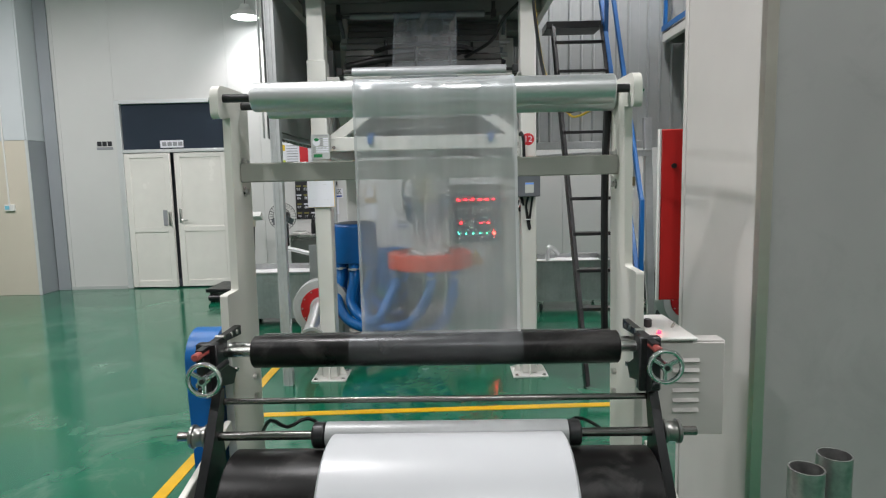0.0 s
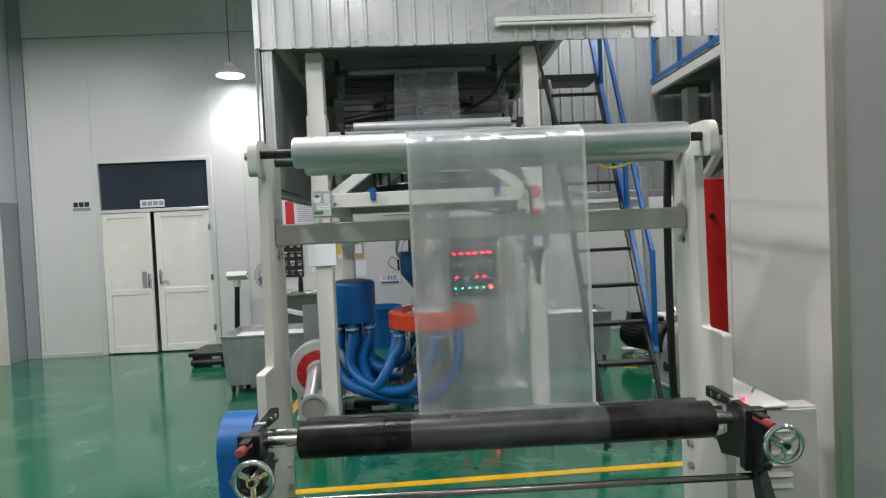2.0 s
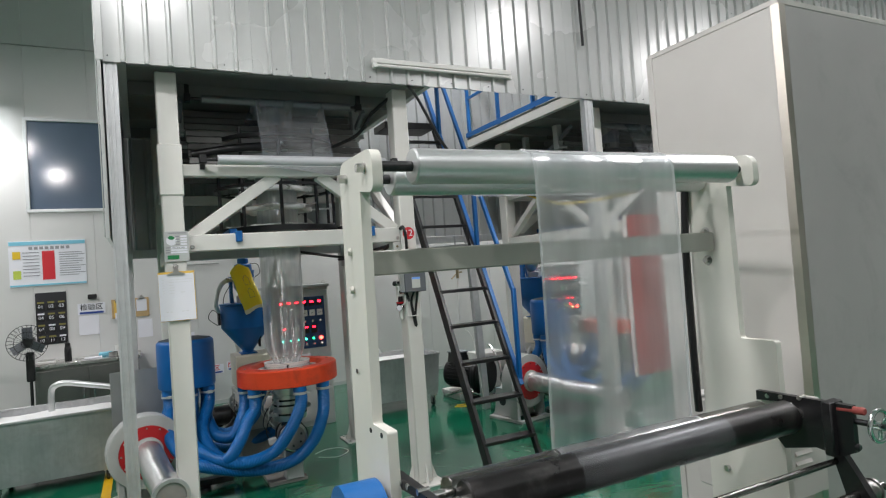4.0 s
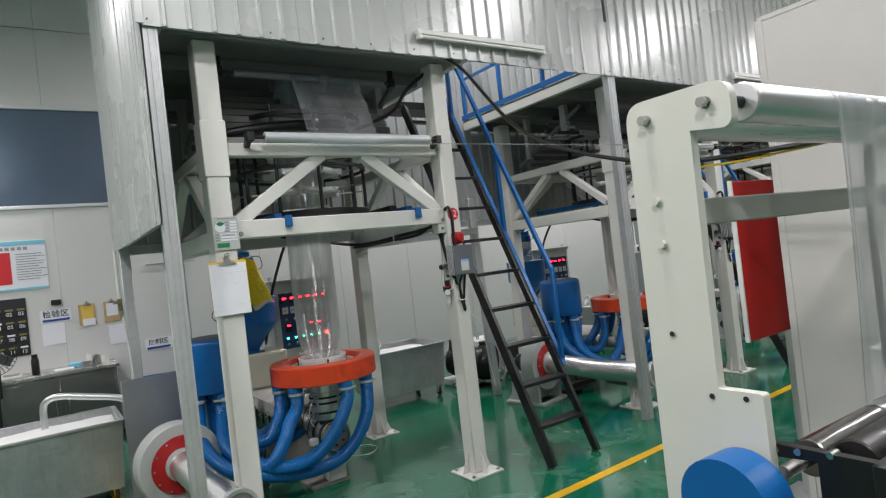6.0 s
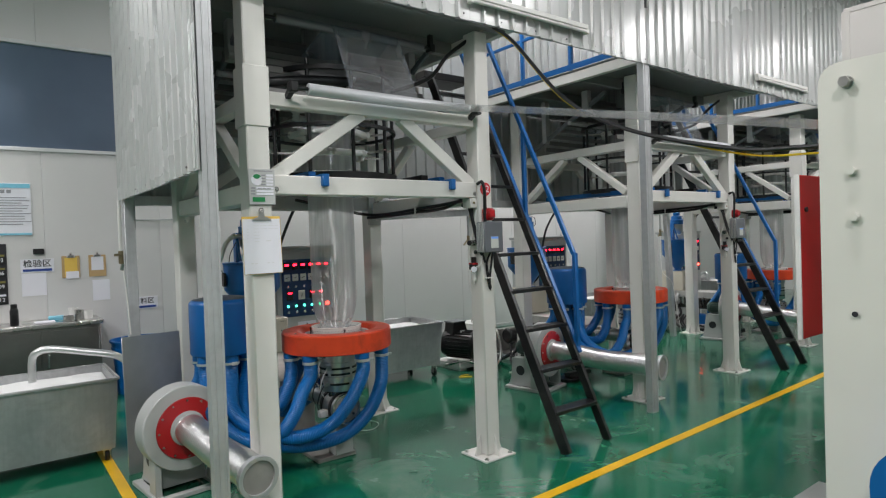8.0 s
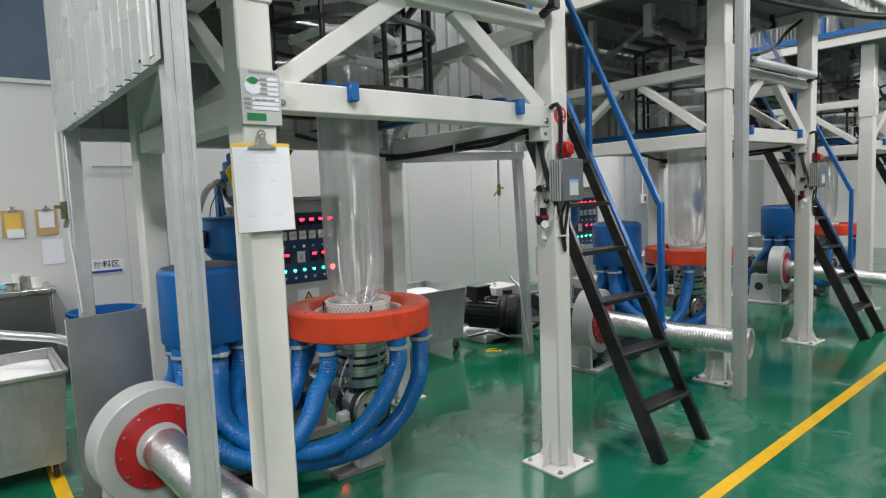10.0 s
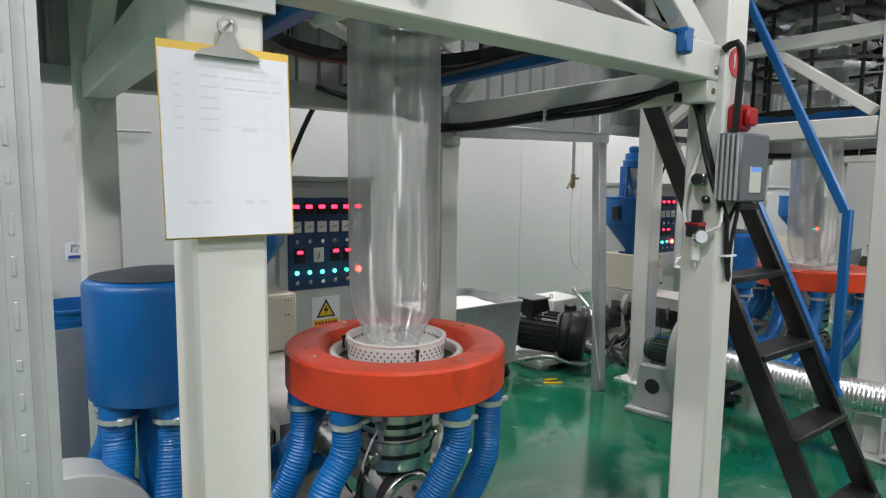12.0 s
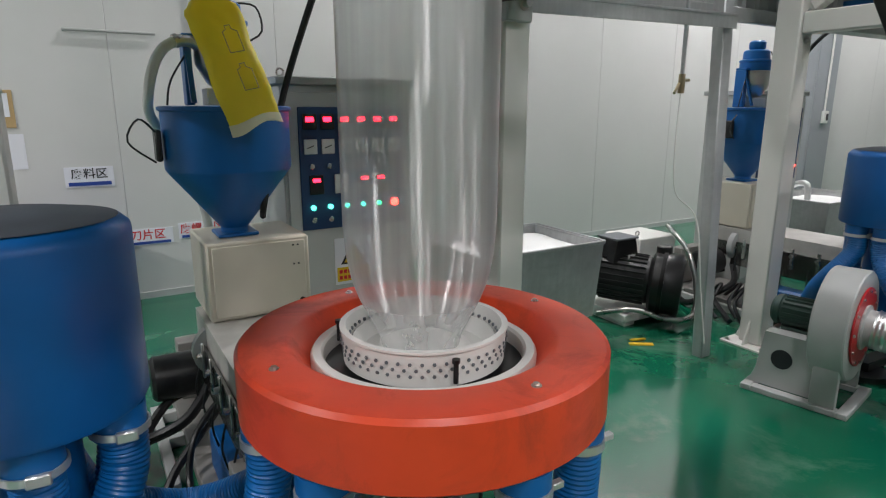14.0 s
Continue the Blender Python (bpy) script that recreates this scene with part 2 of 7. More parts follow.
WHITE = material("white_plastic", (0.76, 0.75, 0.72), 0.4, 0, 0.04, 10, stain=0.06)
PAPER = material("white_paper", (0.79, 0.79, 0.84), 0.7, 0, 0.02, 10, stain=0.03)
KRAFT = material("yellow_clipboard", (0.78, 0.52, 0.1), 0.5, 0, 0.06, 12, stain=0.08)
OLIVE = material("olive_card", (0.22, 0.2, 0.05), 0.6, 0, 0.08, 14)
CARD = material("tan_card", (0.5, 0.34, 0.16), 0.6, 0, 0.08, 14)
YELLOW_BAG = material("yellow_plastic_sack", (0.93, 0.83, 0.08), 0.4, 0, 0.05, 12, 0.3, 40, stain=0.05)
PALE_HEM = material("pale_sack_hem", (0.85, 0.82, 0.6), 0.4, 0, 0.08, 20)
PELLETS = material("white_resin_pellets", (0.8, 0.8, 0.79), 0.5, 0, 0.1, 160, 0.45, 160)
ROLL_FILM = material("white_wound_film", (0.5, 0.51, 0.525), 0.33, 0, 0.02, 6, stain=0.03, rough_vary=0.1)
CORE = material("grey_paper_core", (0.33, 0.34, 0.34), 0.4, 0.2, 0.1, 30, stain=0.25, stain_scale=8)
DOOR = material("pale_door_laminate", (0.82, 0.79, 0.74), 0.26, 0, 0.05, 6, stain=0.08)
DARK_GLASS = material("dark_window_glass", (0.032, 0.042, 0.06), 0.16, 0, 0.1, 2, stain=0.25, stain_scale=0.8, rough_vary=0.1, coat=0.5)
# base colour lightened to blue-grey for the hall that the band reflects
BAND_GLASS = material("glass_with_painted_reflection", (0.1, 0.135, 0.19), 0.12, 0, 0.1, 2, stain=0.3, stain_scale=0.8, rough_vary=0.1, coat=0.6)
FRAME = material("white_aluminium_frame", (0.66, 0.67, 0.67), 0.35, 0.2, 0.04, 10)
BRASS = material("brass", (0.36, 0.3, 0.19), 0.35, 1, 0.1, 30)
INK_BLUE = material("blue_print", (0.02, 0.06, 0.3), 0.5)
INK_CYAN = material("light_blue_print", (0.2, 0.55, 0.7), 0.5)
INK_RED = material("red_print", (0.62, 0.02, 0.03), 0.5)
INK_GREEN = material("green_print", (0.01, 0.2, 0.06), 0.5)
INK_BLACK = material("black_print", (0.02, 0.02, 0.025), 0.5)
INK_FAINT = material("faint_grey_print", (0.7, 0.7, 0.715), 0.6)
INK_PALE = material("pale_grey_print", (0.755, 0.76, 0.82), 0.6)
INK_GREY = material("grey_print", (0.3, 0.3, 0.32), 0.6)
INK_LIME = material("lime_print", (0.5, 0.6, 0.08), 0.5)
INK_YELLOW = material("yellow_print", (0.75, 0.5, 0.02), 0.5)
LED_RED = glow("red_led", (1, 0.01, 0.03), 12)
LED_STOP = glow("red_stop_lamp", (1, 0.03, 0.02), 27.20)
LED_GREEN = glow("green_led", (0.02, 0.9, 0.3), 6)
LED_WHITE = glow("cyan_green_led", (0.08, 1, 0.6), 5)
SCREEN = glow("lit_screen", (0.62, 0.66, 0.6), 0.6)
SCREEN_BLUE = glow("blue_screen_header", (0.12, 0.3, 0.75), 0.9)
SCREEN_GREEN = glow("green_display", (0.1, 0.55, 0.25), 0.8)
LAMP_ON = glow("lamp_diffuser", (0.93, 0.98, 1.0), 30)
FILM = plastic_film("clear_film", 0.3, 0.16, tint=(0.97, 0.985, 1.0), streak=6, blur=0.26, face_gloss=0.06, bump=0.3)
FILM_WEB = plastic_film("clear_film_web", 0.24, 0.18, tint=(0.92, 0.955, 1.0), streak=7, gloss=0.75, face_gloss=0.08, bump=0.08)
BUBBLE = plastic_film("film_bubble", 0.19, 0.36, tint=(0.99, 0.99, 0.99), streak=20, gloss=0.5, face_gloss=0.22, bump=0.3, upright=0.8)
BUBBLE_FOOT = plastic_film("film_bubble_foot", 0.3, 0.25, tint=(0.99, 0.99, 0.99), streak=16, gloss=0.5, face_gloss=0.18, bump=0.1, upright=0.6)
# extra milky, so that the fold shows the lamps' glint as a pale line
FILM_EDGE = plastic_film("film_edge_painted_glint", 0.55, 0.15, streak=8, gloss=0.8, face_gloss=0.2)
FILM_WRAP = plastic_film("wrapped_film", 0.028, 0.4, streak=30, gloss=0.12, face_gloss=0.02)
FILM_UP = plastic_film("clear_film_upper", 0.16, 0.2, tint=(0.82, 0.9, 1.0), streak=6, gloss=0.5, face_gloss=0.05, bump=0.06)

# ---- mesh building ----


def dusty(m, dust, most, scale=1.6):
    """Pale dust and scuffs in uneven patches, duller than the paint below."""
    t = m.node_tree
    b = t.nodes["Principled BSDF"]
    co = t.nodes.new("ShaderNodeTexCoord")
    n = t.nodes.new("ShaderNodeTexNoise")
    n.inputs["Scale"].default_value, n.inputs["Detail"].default_value, n.inputs["Roughness"].default_value = scale, 9, 0.68
    n.inputs["Distortion"].default_value = 0.6
    t.links.new(co.outputs["Object"], n.inputs["Vector"])
    r = t.nodes.new("ShaderNodeMapRange")
    r.inputs["From Min"].default_value, r.inputs["From Max"].default_value = 0.5, 0.74
    r.inputs["To Max"].default_value = most
    t.links.new(n.outputs["Fac"], r.inputs["Value"])
    mix = t.nodes.new("ShaderNodeMix")
    mix.data_type = "RGBA"
    t.links.new(r.outputs[0], mix.inputs[0])
    t.links.new(b.inputs["Base Color"].links[0].from_socket, mix.inputs[6])
    mix.inputs[7].default_value = (*dust, 1)
    t.links.new(mix.outputs[2], b.inputs["Base Color"])
    dull = t.nodes.new("ShaderNodeMath")
    dull.operation = "MULTIPLY_ADD"
    dull.inputs[1].default_value = 0.35
    t.links.new(r.outputs[0], dull.inputs[0])
    t.links.new(b.inputs["Roughness"].links[0].from_socket, dull.inputs[2])
    t.links.new(dull.outputs[0], b.inputs["Roughness"])


def let_light_through(m, color, share):
    """Thin plastic sheet: part of the light passes and scatters."""
    t = m.node_tree
    thin = t.nodes.new("ShaderNodeBsdfTranslucent")
    thin.inputs[0].default_value = (*color, 1)
    mix = t.nodes.new("ShaderNodeMixShader")
    mix.inputs[0].default_value = share
    t.links.new(t.nodes["Principled BSDF"].outputs[0], mix.inputs[1])
    t.links.new(thin.outputs[0], mix.inputs[2])
    t.links.new(mix.outputs[0], t.nodes["Material Output"].inputs[0])


let_light_through(YELLOW_BAG, (0.95, 0.82, 0.15), 0.45)
dusty(FLOOR, (0.17, 0.28, 0.21), 0.6)
dusty(GALV_BIN, (0.2, 0.2, 0.17), 0.45, 3.0)
dusty(ORANGE, (0.16, 0.03, 0.015), 0.55, 5.0)
dusty(RUBBER, (0.07, 0.066, 0.062), 0.6, 7.0)
dusty(BLACK, (0.06, 0.06, 0.058), 0.6, 5.0)
dusty(PARTITION_FRONT, (0.25, 0.245, 0.24), 0.35, 3.0)


class Shape:
    """Collects vertices and faces in world metres."""

    def __init__(self):
        self.v, self.f = [], []

    def add(self, verts, faces):
        n = len(self.v)
        self.v.extend(tuple(p) for p in verts)
        self.f.extend(tuple(i + n for i in q) for q in faces)
        return self

    def box(self, x0, x1, y0, y1, z0, z1, b=0.0, m=None):
        cx, cy, cz, hx, hy, hz = (x0 + x1) / 2, (y0 + y1) / 2, (z0 + z1) / 2, abs(x1 - x0) / 2, abs(y1 - y0) / 2, abs(z1 - z0) / 2
        b = min(b, hx * 0.9, hy * 0.9, hz * 0.9)
        vs, ids = [], {}
        for sx in (-1, 1):
            for sy in (-1, 1):
                for sz in (-1, 1):
                    for ax in range(3):
                        if not b and ax:
                            ids[sx, sy, sz, ax] = ids[sx, sy, sz, 0]
                            continue
                        e = [hx - b, hy - b, hz - b]
                        e[ax] += b
                        ids[sx, sy, sz, ax] = len(vs)
                        vs.append(Vector((cx + sx * e[0], cy + sy * e[1], cz + sz * e[2])))
        fs = []
        for ax in range(3):
            o = [i for i in range(3) if i != ax]
            for s in (-1, 1):
                q = []
                for a, c in ((-1, -1), (1, -1), (1, 1), (-1, 1)):
                    k = [0, 0, 0]
                    k[ax], k[o[0]], k[o[1]] = s, a, c
                    q.append(ids[k[0], k[1], k[2], ax])
                flip = (s > 0) != (ax != 1)
                fs.append(tuple(reversed(q)) if flip else tuple(q))
        if b:
            for ax in range(3):
                o = [i for i in range(3) if i != ax]
                for a in (-1, 1):
                    for c in (-1, 1):
                        def key(s, who):
                            k = [0, 0, 0]
                            k[ax], k[o[0]], k[o[1]] = s, a, c
                            return ids[k[0], k[1], k[2], who]
                        q = (key(-1, o[0]), key(1, o[0]), key(1, o[1]), key(-1, o[1]))
                        flip = (a * c > 0) == (ax == 1)
                        fs.append(q if flip else tuple(reversed(q)))
            for sx in (-1, 1):
                for sy in (-1, 1):
                    for sz in (-1, 1):
                        q = tuple(ids[sx, sy, sz, a] for a in range(3))
                        fs.append(q if sx * sy * sz > 0 else tuple(reversed(q)))
        if m is not None:
            vs = [m @ p for p in vs]
        return self.add(vs, fs)

    def beam(self, p0, p1, w, h, b=0.0, up=(0, 0, 1)):
        """A bar of width w (sideways) and height h (along up) from p0 to p1."""
        p0, p1 = Vector(p0), Vector(p1)
        d = p1 - p0
        length = d.length
        d.normalize()
        u = Vector(up)
        if abs(d.dot(u)) > 0.99:
            u = Vector((0, 1, 0))
        s = d.cross(u).normalized()
        u = s.cross(d).normalized()
        m = Matrix((s, d, u)).transposed().to_4x4()
        m.translation = p0
        return self.box(-w / 2, w / 2, 0, length, -h / 2, h / 2, b, m)

    def lathe(self, profile, m=None, n=32, closed=False, arc=(0.0, 1.0)):
        """Turns (radius, height) pairs round the z axis of m."""
        m = m or Matrix()
        full = arc == (0.0, 1.0)
        cols = n if full else n + 1
        vs, fs = [], []
        for i in range(cols):
            a = 2 * math.pi * (arc[0] + (arc[1] - arc[0]) * i / n)
            for r, z in profile:
                vs.append(m @ Vector((r * math.cos(a), r * math.sin(a), z)))
        k = len(profile)
        for i in range(n):
            j = (i + 1) % cols
            for q in range(k if closed else k - 1):
                w = (q + 1) % k
                fs.append((i * k + q, j * k + q, j * k + w, i * k + w))
        return self.add(vs, fs)

    def cyl(self, p0, p1, r, n=20, r2=None, bevel=0.0):
        p0, p1 = Vector(p0), Vector(p1)
        d = p1 - p0
        m = d.to_track_quat("Z", "Y").to_matrix().to_4x4()
        m.translation = p0
        r2 = r if r2 is None else r2
        prof = [(0.0, 0.0), (r - bevel, 0.0)] + ([(r, bevel), (r2, d.length - bevel)] if bevel else []) + [(r2 - bevel, d.length), (0.0, d.length)]
        return self.lathe(prof, m, n)

    def pipe(self, p0, p1, r, ri, n=24):
        p0, p1 = Vector(p0), Vector(p1)
        d = p1 - p0
        m = d.to_track_quat("Z", "Y").to_matrix().to_4x4()
        m.translation = p0
        return self.lathe([(r, 0), (r, d.length), (ri, d.length), (ri, 0)], m, n, closed=True)

    def sweep(self, points, r, n=10, rib=None, step=0.02):
        """A tube along a smooth curve through points; rib=(pitch, depth) makes it ribbed."""
        pts = [Vector(p) for p in points]
        dense = []
        for i in range(len(pts) - 1):
            a, b, c, d = pts[max(i - 1, 0)], pts[i], pts[i + 1], pts[min(i + 2, len(pts) - 1)]
            k = max(2, int((c - b).length / step))
            for j in range(k):
                t = j / k
                dense.append(0.5 * ((2 * b) + (c - a) * t + (2 * a - 5 * b + 4 * c - d) * t * t + (3 * b - a - 3 * c + d) * t ** 3))
        dense.append(pts[-1])
        if rib:
            total = [0.0]
            for i in range(1, len(dense)):
                total.append(total[-1] + (dense[i] - dense[i - 1]).length)
            count = max(4, int(total[-1] / (rib[0] / 4)))
            out, j = [], 0
            for i in range(count + 1):
                s = total[-1] * i / count
                while j < len(total) - 2 and total[j + 1] < s:
                    j += 1
                w = (s - total[j]) / max(1e-9, total[j + 1] - total[j])
                out.append(dense[j].lerp(dense[j + 1], min(1, w)))
            dense = out
        vs, fs = [], []
        u = None
        for i, p in enumerate(dense):
            d = (dense[min(i + 1, len(dense) - 1)] - dense[max(i - 1, 0)]).normalized()
            if u is None:
                u = d.orthogonal().normalized()
            u = (u - d * u.dot(d)).normalized()
            w = d.cross(u)
            rad = r if not rib else r - rib[1] * (0.0, 0.5, 1.0, 0.5)[i % 4]
            for q in range(n):
                a = 2 * math.pi * q / n
                vs.append(p + rad * (math.cos(a) * u + math.sin(a) * w))
        for i in range(len(dense) - 1):
            for q in range(n):
                e = (q + 1) % n
                fs.append((i * n + q, i * n + e, (i + 1) * n + e, (i + 1) * n + q))
        fs.append(tuple(reversed(range(n))))
        fs.append(tuple(range((len(dense) - 1) * n, len(dense) * n)))
        return self.add(vs, fs)

    def prism(self, outline, lo, hi, axis="x"):
        """An outline of two coordinates, extruded along an axis."""
        def place(p, h):
            return {"x": (h, p[0], p[1]), "y": (p[0], h, p[1]), "z": (p[0], p[1], h)}[axis]
        n = len(outline)
        vs = [place(p, lo) for p in outline] + [place(p, hi) for p in outline]
        fs = [tuple(reversed(range(n))), tuple(range(n, 2 * n))]
        fs += [(i, (i + 1) % n, n + (i + 1) % n, n + i) for i in range(n)]
        return self.add(vs, fs)

    def corrugated(self, a, b, z0, z1, out, pitch=0.13, depth=0.021, phase=0.0, thick=0.003):
        """An upright ribbed sheet from plan point a to b; out: the plan direction that the ribs face."""
        a, b, out = Vector((*a, 0)), Vector((*b, 0)), Vector((*out, 0)).normalized()
        d = (b - a)
        length = d.length
        d.normalize()
        s, ring = 0.0, [(0.0, 0.0)]
        k = 0
        while True:
            o = k * pitch + phase
            stop = False
            for ds, h in ((0.08, 0), (0.088, 1), (0.1, 1), (0.11, 0)):
                p = o + ds * pitch / 0.11
                if p >= length:
                    stop = True
                    break
                ring.append((p, h * depth))
            if stop:
                break
            k += 1
        ring.append((length, ring[-1][1]))
        vs = []
        for p, h in ring:
            q = a + d * p + out * h
            r = q - out * thick
            vs += [(q.x, q.y, z0), (q.x, q.y, z1), (r.x, r.y, z1), (r.x, r.y, z0)]
        fs = []
        for i in range(len(ring) - 1):
            j = 4 * i
            for c in range(4):
                e = (c + 1) % 4
                fs.append((j + c, j + e, j + 4 + e, j + 4 + c))
        fs += [(0, 3, 2, 1), tuple(len(vs) - 4 + i for i in range(4))]
        return self.add(vs, fs)


def mesh_of(shape, name, m, mat, smooth=True):
    me = bpy.data.meshes.new(name)
    inv = m.inverted()
    me.from_pydata([inv @ Vector(p) for p in shape.v], [], shape.f)
    me.materials.append(mat)
    bm = bmesh.new()
    bm.from_mesh(me)
    bmesh.ops.remove_doubles(bm, verts=bm.verts, dist=0.00002)
    bmesh.ops.recalc_face_normals(bm, faces=bm.faces)
    bm.to_mesh(me)
    bm.free()
    if smooth:
        me.polygons.foreach_set("use_smooth", [True] * len(me.polygons))
        me.set_sharp_from_angle(angle=radians(38))
    return me


def thing(name, label, category, base, group="", kind=""):
    """An Empty at the thing's base, which parents its parts."""
    ob = new(name)
    ob.empty_display_size = 0.1
    ob.matrix_basis = base if isinstance(base, Matrix) else pose(*base)
    ob["base"] = [v for row in ob.matrix_basis for v in row]
    return tagged(ob, label, category, group, kind)


def base_of(ob):
    b = list(ob["base"])
    return Matrix([b[0:4], b[4:8], b[8:12], b[12:16]])


def part(name, shape, mat, parent, label="", at=None, smooth=True):
    """One mesh under a thing or a part; the shape is in world metres. at: the world pose of its own origin, for what turns."""
    m = at if at is not None else base_of(parent)
    ob = new(name, mesh_of(shape, name, m, mat, smooth))
    ob.parent = parent
    if at is not None:
        ob.matrix_basis = base_of(parent).inverted() @ at
    ob["base"] = [v for row in m for v in row]
    return tagged(ob, label)


def single(name, shape, mat, base, label, category, group="", kind="", smooth=True):
    """A thing that is one mesh."""
    m = base if isinstance(base, Matrix) else pose(*base)
    ob = new(name, mesh_of(shape, name, m, mat, smooth))
    ob.matrix_basis = m
    ob["base"] = [v for row in m for v in row]
    return tagged(ob, label, category, group, kind)


def words(name, text, size, m, mat, parent, label="", align="CENTER", bold=0.0):
    """Flat lettering in the built-in font, under a thing."""
    cu = bpy.data.curves.new(name, "FONT")
    cu.body, cu.size, cu.align_x, cu.align_y, cu.extrude = text, size, align, "CENTER", 0.0004
    cu.offset = bold
    tmp = bpy.data.objects.new(name, cu)
    me = bpy.data.meshes.new_from_object(tmp)
    bpy.data.objects.remove(tmp)
    me.materials.clear()
    me.materials.append(mat)
    ob = new(name, me)
    ob.parent = parent
    ob.matrix_basis = base_of(parent).inverted() @ m
    return tagged(ob, label)


FRONT = Matrix(((1, 0, 0, 0), (0, 0, -1, 0), (0, 1, 0, 0), (0, 0, 0, 1)))   # lettering that faces -y


def facing(x, y, z):
    return Matrix.Translation((x, y, z)) @ FRONT

# ---- the hall ----
WALL_Y = 9.39
HALL = (-12.0, 14.0, -5.0, WALL_Y, 5.6)


def hall():
    x0, x1, y0, y1, top = HALL
    single("floor", Shape().box(x0, x1, y0, y1 + 0.2, -0.1, 0), FLOOR, (0, 0, 0), "glossy green epoxy factory floor", "floor", kind="structure")
    single("ceiling", Shape().box(x0, x1, y0, y1 + 0.2, top, top + 0.1), CEILING, (0, 0, top), "white panel ceiling", "ceiling", kind="structure")
    single("wall_south", Shape().box(x0, x1, y0 - 0.1, y0, 0, top), WALL, (0, y0, 0), "plain light grey panel wall", "wall", kind="structure")
    single("wall_west", Shape().box(x0 - 0.1, x0, y0, y1, 0, top), WALL, (x0, 0, 0), "plain light grey panel wall", "wall", kind="structure")
    single("wall_east", Shape().box(x1, x1 + 0.1, y0, y1, 0, top), WALL, (x1, 0, 0), "plain light grey panel wall", "wall", kind="structure")
    # north wall: panels between joints, with the door opening and the high window left free
    wall = thing("wall_north", "light grey sandwich panel wall with upright joints", "wall", (0, y1, 0), kind="structure")
    cuts = [-12.0, -10.9, -9.75, -8.6, -7.45, -6.3, -5.55, -4.70, -2.96, -2.5, -2.02, -1.35, -0.2, 0.95, 2.1, 3.25, 4.4, 5.55, 6.7, 7.85, 9.0, 10.15, 11.3, 12.45, 14.0]
    for a, b in zip(cuts, cuts[1:]):
        g = 0.0008
        spans = [(0, 4.70), (4.71, top)]
        if a == -4.70:
            spans = [(2.895, 4.70), (4.71, top)]
        elif -2.1 < a < 0.9:
            spans = [(0, 2.64), (3.81, 4.70), (4.71, top)]
        for lo, hi in spans:
            part("wall_panel", Shape().box(a + g, b - g, y1, y1 + 0.08, lo, hi, 0.002), WALL, wall)
    part("backing", Shape().box(x0, -4.70, y1 + 0.085, y1 + 0.12, 0, top).box(-2.96, x1, y1 + 0.085, y1 + 0.12, 0, top).box(-4.70, -2.96, y1 + 0.085, y1 + 0.12, 2.895, top), WALL, wall)
    single("baseboard", Shape().box(x0, -4.72, y1 - 0.012, y1, 0, 0.05).box(-2.94, 14, y1 - 0.012, y1, 0, 0.05), LIGHT_GREY, (0, y1, 0), "thin grey skirting along the panel wall", "baseboard", kind="structure")
    # high window band
    win = thing("window_1", "long dark window band high in the panel wall", "window", (-2.02, y1, 2.64), kind="structure")
    part("window_frame", Shape().box(-2.05, 0.97, y1 - 0.02, y1 + 0.05, 2.64, 2.68, 0.004).box(-2.05, 0.97, y1 - 0.02, y1 + 0.05, 3.77, 3.81, 0.004)
         .box(-2.05, -2.01, y1 - 0.02, y1 + 0.05, 2.68, 3.77, 0.004).box(0.93, 0.97, y1 - 0.02, y1 + 0.05, 2.68, 3.77, 0.004), FRAME, win)
    for a, b in ((-2.01, -0.55), (-0.53, 0.93)):
        part("pane", Shape().box(a, b, y1 + 0.01, y1 + 0.02, 2.68, 3.77), BAND_GLASS, win)
    # double door with dark transom
    door = thing("door_1", "pale double door with one leaf ajar under a dark glass transom", "door", (-3.78, y1, 0), kind="structure")
    part("door_frame", Shape().box(-4.70, -4.62, y1 - 0.03, y1 + 0.09, 0, 2.895, 0.006).box(-3.04, -2.96, y1 - 0.03, y1 + 0.09, 0, 2.895, 0.006)
         .box(-4.62, -3.04, y1 - 0.03, y1 + 0.09, 2.835, 2.895, 0.006).box(-4.62, -3.04, y1 - 0.028, y1 + 0.09, 2.10, 2.15, 0.006), FRAME, door)
    part("transom_pane", Shape().box(-4.62, -3.04, y1 + 0.02, y1 + 0.03, 2.15, 2.835), DARK_GLASS, door, "dark glass transom")
    part("dark_room", Shape().box(-4.72, -2.96, y1 + 0.9, y1 + 0.95, 0, 2.895).box(-4.74, -4.71, y1 + 0.1, y1 + 0.9, 0, 2.895).box(-2.97, -2.94, y1 + 0.1, y1 + 0.9, 0, 2.895), WALL_DARK, door)

    def leaf(a, b, m):
        s = part("leaf", Shape().box(a, b, y1, y1 + 0.04, 0.02, 2.09, 0.004, m), DOOR, door)
        rails = Shape()
        for p in ((a, a + 0.09, 0.02, 2.09), (b - 0.09, b, 0.02, 2.09), (a + 0.09, b - 0.09, 0.02, 0.12), (a + 0.09, b - 0.09, 0.88, 0.96), (a + 0.09, b - 0.09, 2.02, 2.09)):
            rails.box(p[0], p[1], y1 - 0.012, y1 - 0.001, p[2], p[3], 0.003, m)
        part("rails", rails, DOOR, s)
        return s
    swing = Matrix.Translation((-4.62, y1, 0)) @ pose(0, 0, 0, 0, 0, -4.5) @ Matrix.Translation((4.62, -y1, 0))
    one = leaf(-4.617, -3.90, swing)
    two = leaf(-3.85, -3.043, Matrix())
